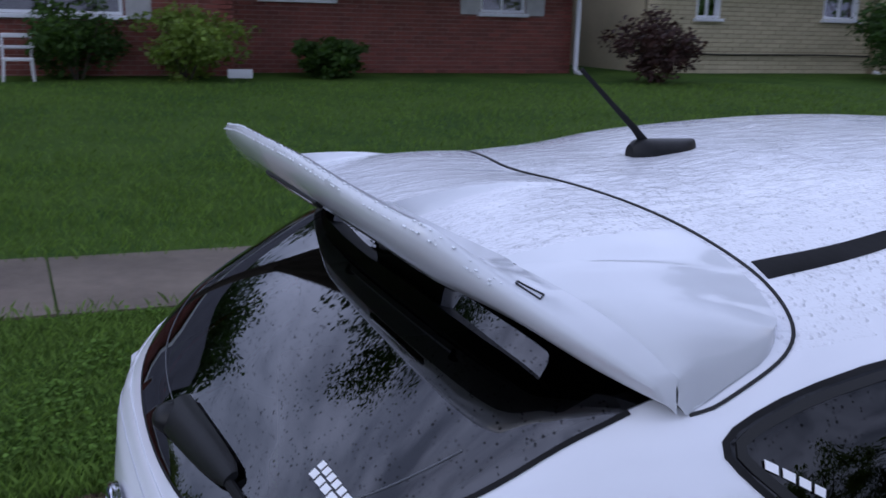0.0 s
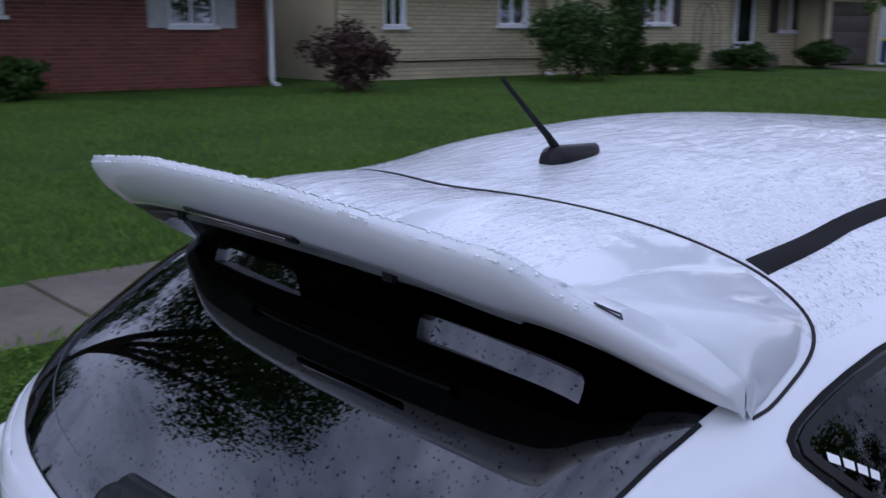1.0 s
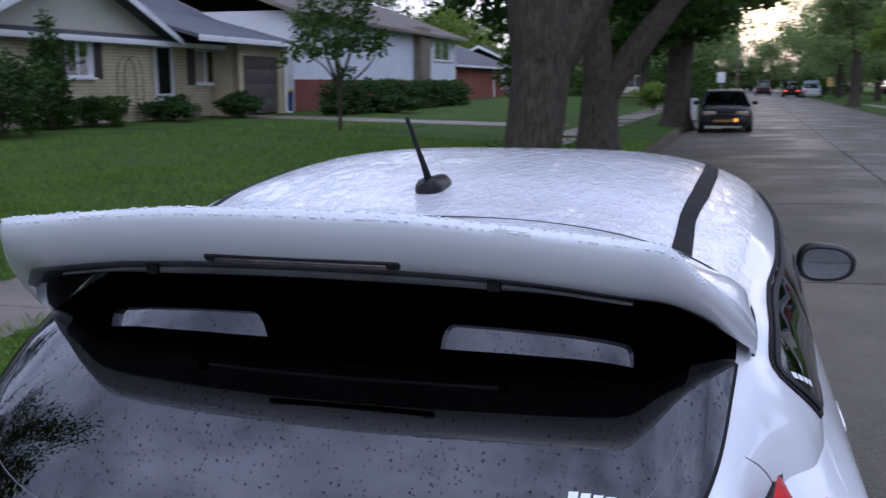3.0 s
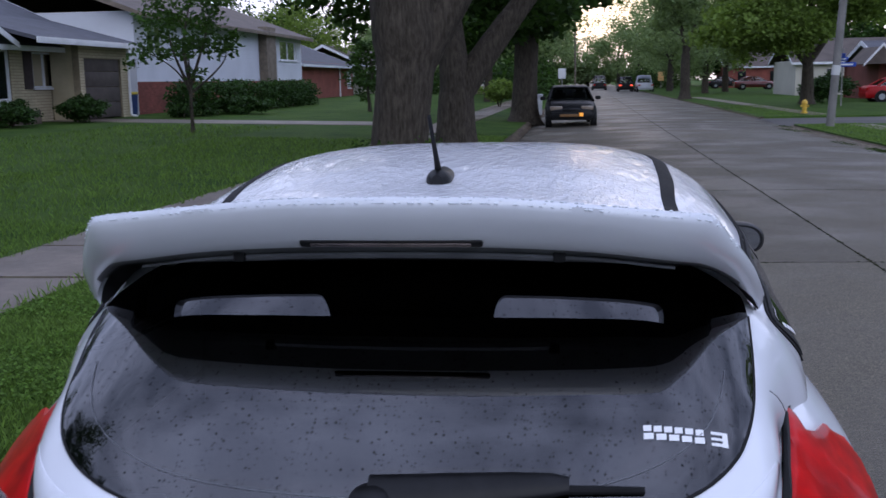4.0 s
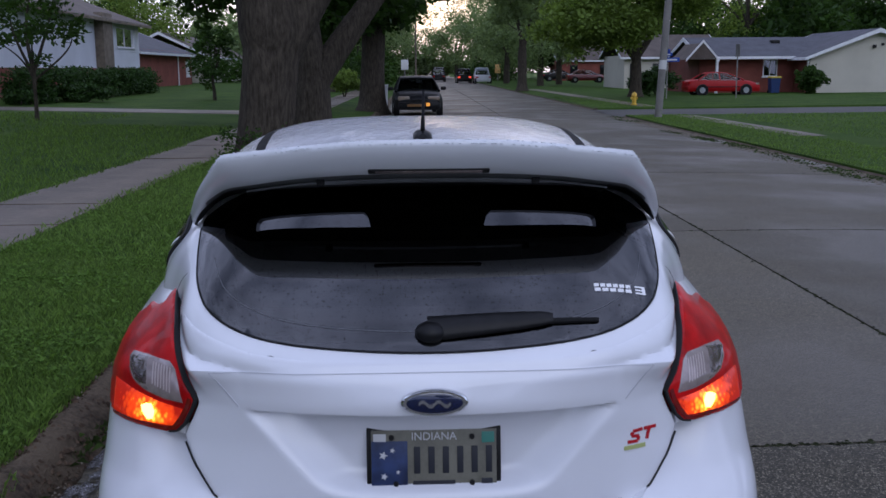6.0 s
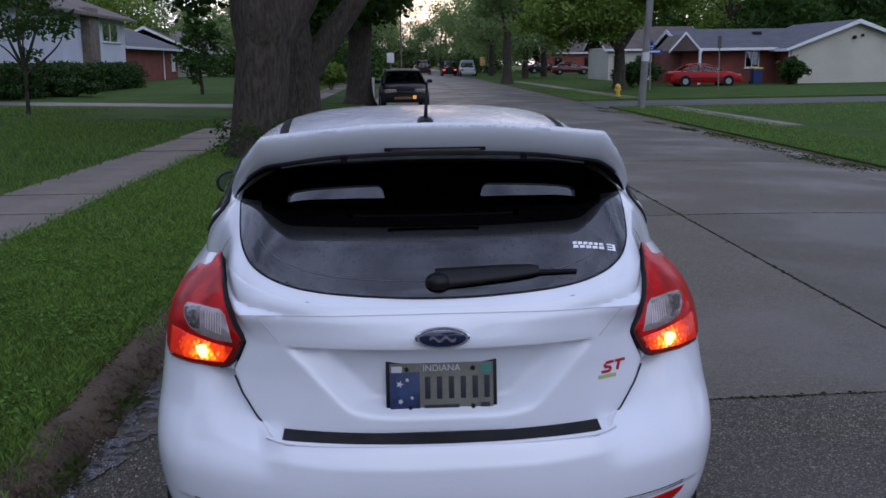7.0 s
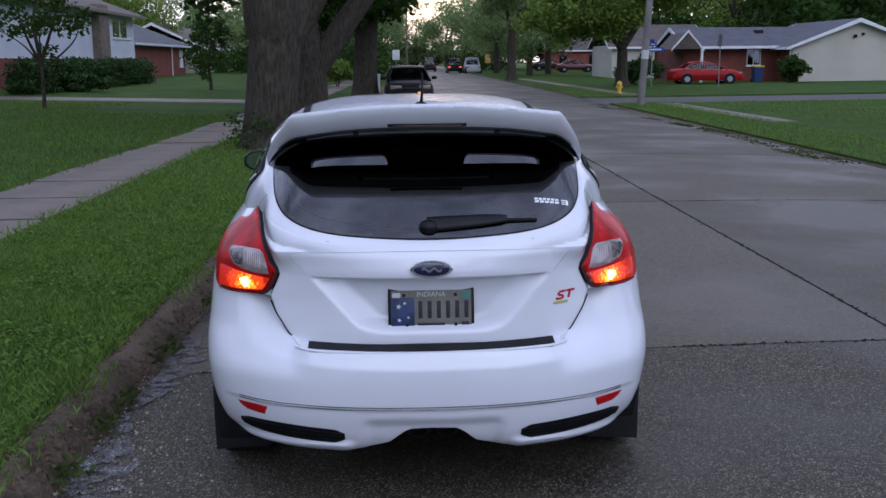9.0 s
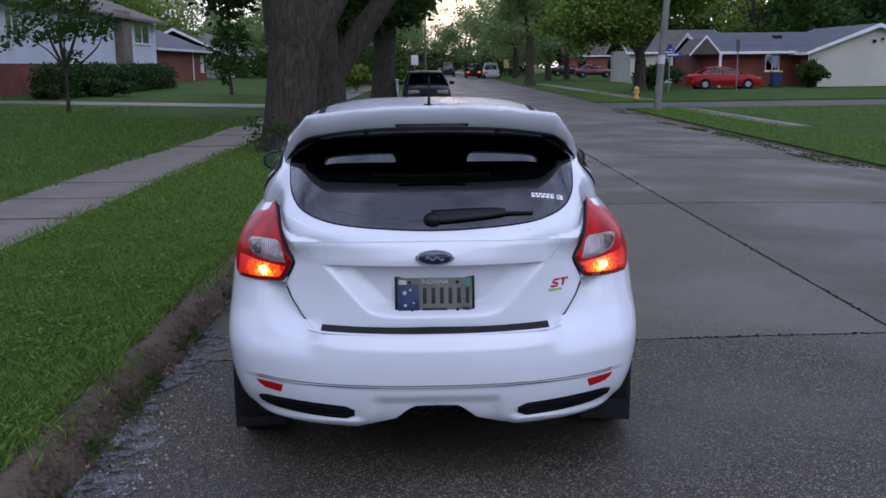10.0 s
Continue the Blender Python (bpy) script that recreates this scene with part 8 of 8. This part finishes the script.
def saloon(at, yaw, paint, label, length=4.5, width=1.72, height=1.40, kind="sedan", lights=None, name="parked_car"):
    """A parked car. Its own x runs to its nose."""
    m = Matrix.Translation(at) @ Matrix.Rotation(radians(yaw), 4, "Z")
    c = empty(name, at, label, "car")
    L, W = length / 2, width / 2
    if kind == "pickup":
        tops = [(-L, 0.90), (-L + 0.06, 0.98), (-0.5, 1.0), (1.2, 1.02), (L - 0.3, 0.94), (L - 0.05, 0.82), (L, 0.62)]
        cab = [(-0.50, 0.98), (-0.38, height + 0.16), (-0.2, height + 0.2), (0.55, height + 0.2), (0.72, height + 0.15), (1.30, 1.0)]
    elif kind == "suv":
        tops = [(-L, 0.85), (-L + 0.05, 1.0), (0.7, 1.02), (1.1, 1.0), (L - 0.3, 0.90), (L - 0.05, 0.80), (L, 0.62)]
        cab = [(-L + 0.04, 0.99), (-L + 0.22, height + 0.15), (-L + 0.4, height + 0.2), (0.2, height + 0.2), (0.38, height + 0.15), (1.05, 1.0)]
    else:
        tops = [(-L, 0.62), (-L + 0.03, 0.80), (-L + 0.15, 0.88), (-L + 0.8, 0.92), (1.0, 0.89), (1.6, 0.82), (L - 0.2, 0.70), (L - 0.03, 0.60), (L, 0.52)]
        cab = [(-L + 0.55, 0.90), (-L + 1.10, height - 0.10), (-0.85, height - 0.02), (-0.3, height), (0.15, height - 0.03), (0.30, height - 0.08), (1.15, 0.88)]
    rows = []
    for x, zt in tops:
        w = W * (1 - 0.16 * max(0.0, abs(x) / L - 0.72) / 0.28)
        half = [(0.90, 0.24), (0.98, 0.34), (1.0, 0.50), (0.985, 0.62), (0.96, max(zt - 0.10, 0.45)), (0.91, zt - 0.03), (0.80, zt), (0.4, zt + 0.025)]
        ring = [m @ Vector((x, k * w, min(z, zt + 0.025))) for k, z in half] + [m @ Vector((x, -k * w, min(z, zt + 0.025))) for k, z in half[::-1]]
        rows.append(ring)
    bm = loft(bmesh.new(), rows)
    bmesh.ops.recalc_face_normals(bm, faces=bm.faces[:])
    part("body", bm, paint, c, sharp=50)
    zr = max(z for _, z in cab)

    def wide(z):
        return W * (0.90 - 0.22 * (z - 0.9) / (zr - 0.9))

    rows = []
    for x, z in cab:
        ring = []
        for k in range(7):
            zz = 0.86 + (z - 0.86) * k / 6
            ring.append((x, wide(zz), zz))
        ring += [(x, wide(z) * 0.8, z + 0.012), (x, 0, z + 0.02)]
        ring += [(p[0], -p[1], p[2]) for p in ring[-2::-1]]
        rows.append([m @ Vector(p) for p in ring])
    bm = loft(bmesh.new(), rows)
    bmesh.ops.recalc_face_normals(bm, faces=bm.faces[:])
    part("window_glass", bm, M_car_glass, c, "clear glass all round", 50)
    for s_ in (-1, 1):
        part("front_seat", box(bmesh.new(), (-0.15, s_ * 0.36, 0.86), (0.16, 0.46, 0.62), 0.06, m), M_interior, c)
        part("headrest", box(bmesh.new(), (-0.17, s_ * 0.36, 1.20), (0.10, 0.24, 0.14), 0.04, m), M_interior, c)
    part("dashboard", box(bmesh.new(), (0.75, 0, 0.88), (0.40, width * 0.72, 0.10), 0.03, m), M_interior, c)
    part("rear_bench", box(bmesh.new(), (-L * 0.42, 0, 0.84), (0.16, width * 0.68, 0.40), 0.05, m), M_interior, c)
    mid = cab[1:-1]
    rows = [[m @ Vector((x, s_ * (wide(z) * k + 0.012), z + dz)) for s_, k, dz in ((1, 1.0, -0.03), (1, 1.0, 0.008), (1, 0.8, 0.024), (1, 0.0, 0.032), (-1, 0.8, 0.024), (-1, 1.0, 0.008), (-1, 1.0, -0.03))] for x, z in mid]
    bm = loft(bmesh.new(), rows)
    bmesh.ops.recalc_face_normals(bm, faces=bm.faces[:])
    part("roof", bm, paint, c, sharp=50)
    xm = (cab[1][0] + cab[-2][0]) / 2 + 0.05
    for s_ in (-1, 1):
        for (xa, za), (xb, zb) in ((cab[-1], cab[-2]), (cab[0], cab[1]), ((xm + 0.04, 0.9), (xm, zr - 0.03))):
            part("pillar", tube(bmesh.new(), [m @ Vector((xa, s_ * wide(za), za)), m @ Vector((xa * 0.5 + xb * 0.5, s_ * wide((za + zb) / 2), (za + zb) / 2)), m @ Vector((xb, s_ * wide(zb), zb))], [0.045, 0.035, 0.035], 8), paint, c)
        part("side_trim", box(bmesh.new(), (0, s_ * (W + 0.002), 0.50), (length * 0.62, 0.014, 0.05), 0.005, m), M_car_dark, c)
    for x in (-L + 0.80, L - 0.85):
        for s_ in (-1, 1):
            mt = m @ Matrix.Translation((x, s_ * (W - 0.09), 0.31)) @ Matrix.Rotation(math.pi / 2, 4, "X")
            bm = bmesh.new()
            bmesh.ops.create_cone(bm, cap_ends=True, segments=24, radius1=0.36, radius2=0.36, depth=0.186, matrix=mt)
            part("wheel_arch", bm, M_gap, c)
            bm = bmesh.new()
            bmesh.ops.create_cone(bm, cap_ends=True, segments=24, radius1=0.31, radius2=0.31, depth=0.20, matrix=mt)
            w = part("wheel", bm, M_rubber, c)
            bm = bmesh.new()
            bmesh.ops.create_cone(bm, cap_ends=True, segments=16, radius1=0.20, radius2=0.17, depth=0.215, matrix=mt)
            part("rim", bm, M_plastic_white if lights == "pale_rims" else M_rim, w)
    zl = tops[-3][1] - 0.06
    for s_ in (-1, 1):
        part("headlamp", box(bmesh.new(), (L - 0.14, s_ * (W - 0.34), zl), (0.22, 0.42, 0.15), 0.04, m @ Matrix.Translation((0, 0, 0))), M_headlamp, c)
        part("tail_lamp", box(bmesh.new(), (-L + 0.06, s_ * (W - 0.24), 0.74), (0.14, 0.28, 0.14), 0.02, m), M_stop if lights == "stop" else M_red_lens, c)
        part("door_mirror", box(bmesh.new(), (0.75, s_ * (W + 0.10), 0.97), (0.10, 0.20, 0.13), 0.04, m), M_car_dark, c)
    if lights == "amber":
        part("indicator", box(bmesh.new(), (L + 0.02, 0.32, 0.43), (0.10, 0.13, 0.12), 0.02, m), M_amber, c, "lit amber lamp")
        part("fog_strip", box(bmesh.new(), (L + 0.015, -0.1, 0.40), (0.08, 0.62, 0.09), 0.01, m), material("dull_amber", (0.20, 0.10, 0.03), 0.5), c)
    part("front_bumper", box(bmesh.new(), (L - 0.05, 0, 0.40), (0.16, width * 0.86, 0.24), 0.06, m), paint, c)
    part("rear_bumper", box(bmesh.new(), (-L + 0.04, 0, 0.44), (0.16, width * 0.86, 0.24), 0.06, m), paint, c)
    part("grille", box(bmesh.new(), (L - 0.01, 0, 0.58), (0.08, 0.62, 0.09), 0.02, m), M_black_plastic, c)
    return c


saloon((19.0, 57.5, 0.03), 0, M_car_red, "bright red saloon parked on a drive", 4.25, 1.68, 1.34)
saloon((0.55, 36.0, road_z(0.55, 36)), -88.5, M_car_dark, "black saloon parked at the kerb, seen from its front", 4.5, 1.75, 1.40, lights="amber")
saloon((9.5, 116.0, 0.0), 90, M_car_white, "white pickup truck parked at the far end of the street", 5.2, 1.9, 1.6, "pickup")
saloon((7.5, 118.5, 0.0), 90, M_car_dark, "dark car with its stop lamps lit, far down the street", 4.5, 1.75, 1.5, "suv", lights="stop")
saloon((5.1, 134.0, 0.0), 90, M_car_dark, "dark van parked far down the street", 4.8, 1.85, 1.7, "suv")
saloon((21.0, 112.0, 0.1), 0, M_car_maroon, "dark maroon car parked before a pale house", 4.4, 1.75, 1.4)
saloon((20.5, 128.0, 0.1), 0, M_car_dark, "dark car parked before a pale house", 4.4, 1.75, 1.4)
saloon((-6.2, 78.0, 0.35), -10, M_car_tan, "tan pickup truck parked on a lawn drive", 5.3, 1.9, 1.65, "pickup")

bn = empty("refuse_bin", (-0.80, 43.9, 0.12), "pale grey bin standing at the kerb beside a tree", "bin")
part("body", loft(bmesh.new(), [[(-0.80 + sx * 0.20 * k, 43.9 + sy * 0.28 * k, z) for sx, sy in ((-1, -1), (1, -1), (1, 1), (-1, 1))] for k, z in ((0.88, 0.08), (1.0, 0.92))]), M_plastic_white, bn)
part("lid", boxed((-0.80, 43.88, 0.95), (0.44, 0.60, 0.07), 0.02), M_plastic_white, bn)
fp = empty("utility_pole", (1.45, 92.0, 0.1), "thin wooden utility pole far down the street", "pole")
part("shaft", tube(bmesh.new(), [(1.45, 92.0, 0.0), (1.45, 92.0, 8.5)], [0.09, 0.06], 10), M_wood, fp)
part("crossarm", boxed((1.45, 92.0, 7.9), (1.8, 0.1, 0.1), 0.01), M_wood, fp)

# laid pieces: road slabs and pavement slabs
def slab_mesh(name, r0, r1, y_len, gap, zf, thick, cols, mat):
    V, F = [], []
    ysn = (gap / 2, y_len * 0.33, y_len * 0.67, y_len - gap / 2)
    for y in ysn:
        for i in range(cols + 1):
            x = r0 + gap / 2 + (r1 - r0 - gap) * i / cols
            V.append((x + SHEAR * y, y, zf(x)))
    n = cols + 1
    top = len(V)
    for j in range(3):
        for i in range(cols):
            F.append((j * n + i, j * n + i + 1, (j + 1) * n + i + 1, (j + 1) * n + i))
    rim = [i for i in range(n)] + [j * n + cols for j in range(1, 4)] + [3 * n + i for i in range(cols - 1, -1, -1)] + [j * n for j in (2, 1)]
    for k in rim:
        v = V[k]
        V.append((v[0], v[1], v[2] - thick))
    for k in range(len(rim)):
        k2 = (k + 1) % len(rim)
        F.append((rim[k2], rim[k], top + k, top + k2))
    me = bpy.data.meshes.new(name)
    me.from_pydata(V, [], F)
    me.materials.append(mat)
    return me


crown = lambda x: 0.05 - 0.00575 * (x - 2.95) ** 2
me_l = slab_mesh("slab", -1.58, 2.77, 5.7, 0.022, crown, 0.03, 6, M_road)
me_r = slab_mesh("slab", 2.77, 7.2, 5.7, 0.022, crown, 0.03, 6, M_road)
me_l_old = slab_mesh("slab", -1.58, 2.77, 5.7, 0.022, crown, 0.03, 6, M_road_coarse)
me_r_old = slab_mesh("slab", 2.77, 7.2, 5.7, 0.022, crown, 0.03, 6, M_road_coarse)
for k in range(-4, 15):
    y = 1.8 + 5.7 * k
    for me in ((me_l_old, me_r_old) if k < 0 else (me_l, me_r)):
        s = new("slab", me)
        s.parent = road
        s.location = (SHEAR * y, y, 0)
me_p = slab_mesh("slab", -4.76, -3.52, 1.5, 0.014, lambda x: 0.20, 0.06, 2, M_walk)
rs = random.Random(5)
for k in range(-9, 60):
    y = 5.97 + 1.5 * k
    s = new("slab", me_p)
    s.parent = pavement
    s.location = (SHEAR * y, y, rs.uniform(-0.006, 0.006))
    s.rotation_euler = (rs.uniform(-0.003, 0.003), rs.uniform(-0.003, 0.003), 0)

# moss, crumbs and short weeds in the joints of the road
rj = random.Random(8)
V, F = [], []
for k in range(3600):
    if rj.random() < 0.5:
        y = rj.uniform(-3.9, 24)
        x = 2.77 + SHEAR * y + rj.gauss(0, 0.010)
    else:
        j = rj.choice((-1, 0, 0, 1, 1, 2))
        x0 = rj.uniform(-1.4, 7.0)
        y = 1.8 + 5.7 * j + rj.gauss(0, 0.010)
        x = x0 + SHEAR * y
    if noise.noise(Vector((x * 2.1, y * 2.1, 3))) < -0.15:
        continue
    z = road_z(x, y) - 0.002
    g = rj.uniform(0.006, 0.020)
    i = len(V)
    V += [(x + g * rj.uniform(0.5, 1.3) * math.cos(a), y + g * rj.uniform(0.5, 1.3) * math.sin(a), z) for a in (0.2, 1.5, 2.7, 4.0, 5.3)] + [(x, y, z + g * 0.45)]
    F += [(i + q, i + (q + 1) % 5, i + 5) for q in range(5)]
tagged(pydata("joint_moss", V, F, material("joint_moss", (0.022, 0.026, 0.012), 0.95, random_vary=0.6, spec=0.15)), "dark moss and crumbs in the joints of the road", "moss", kind="stuff")
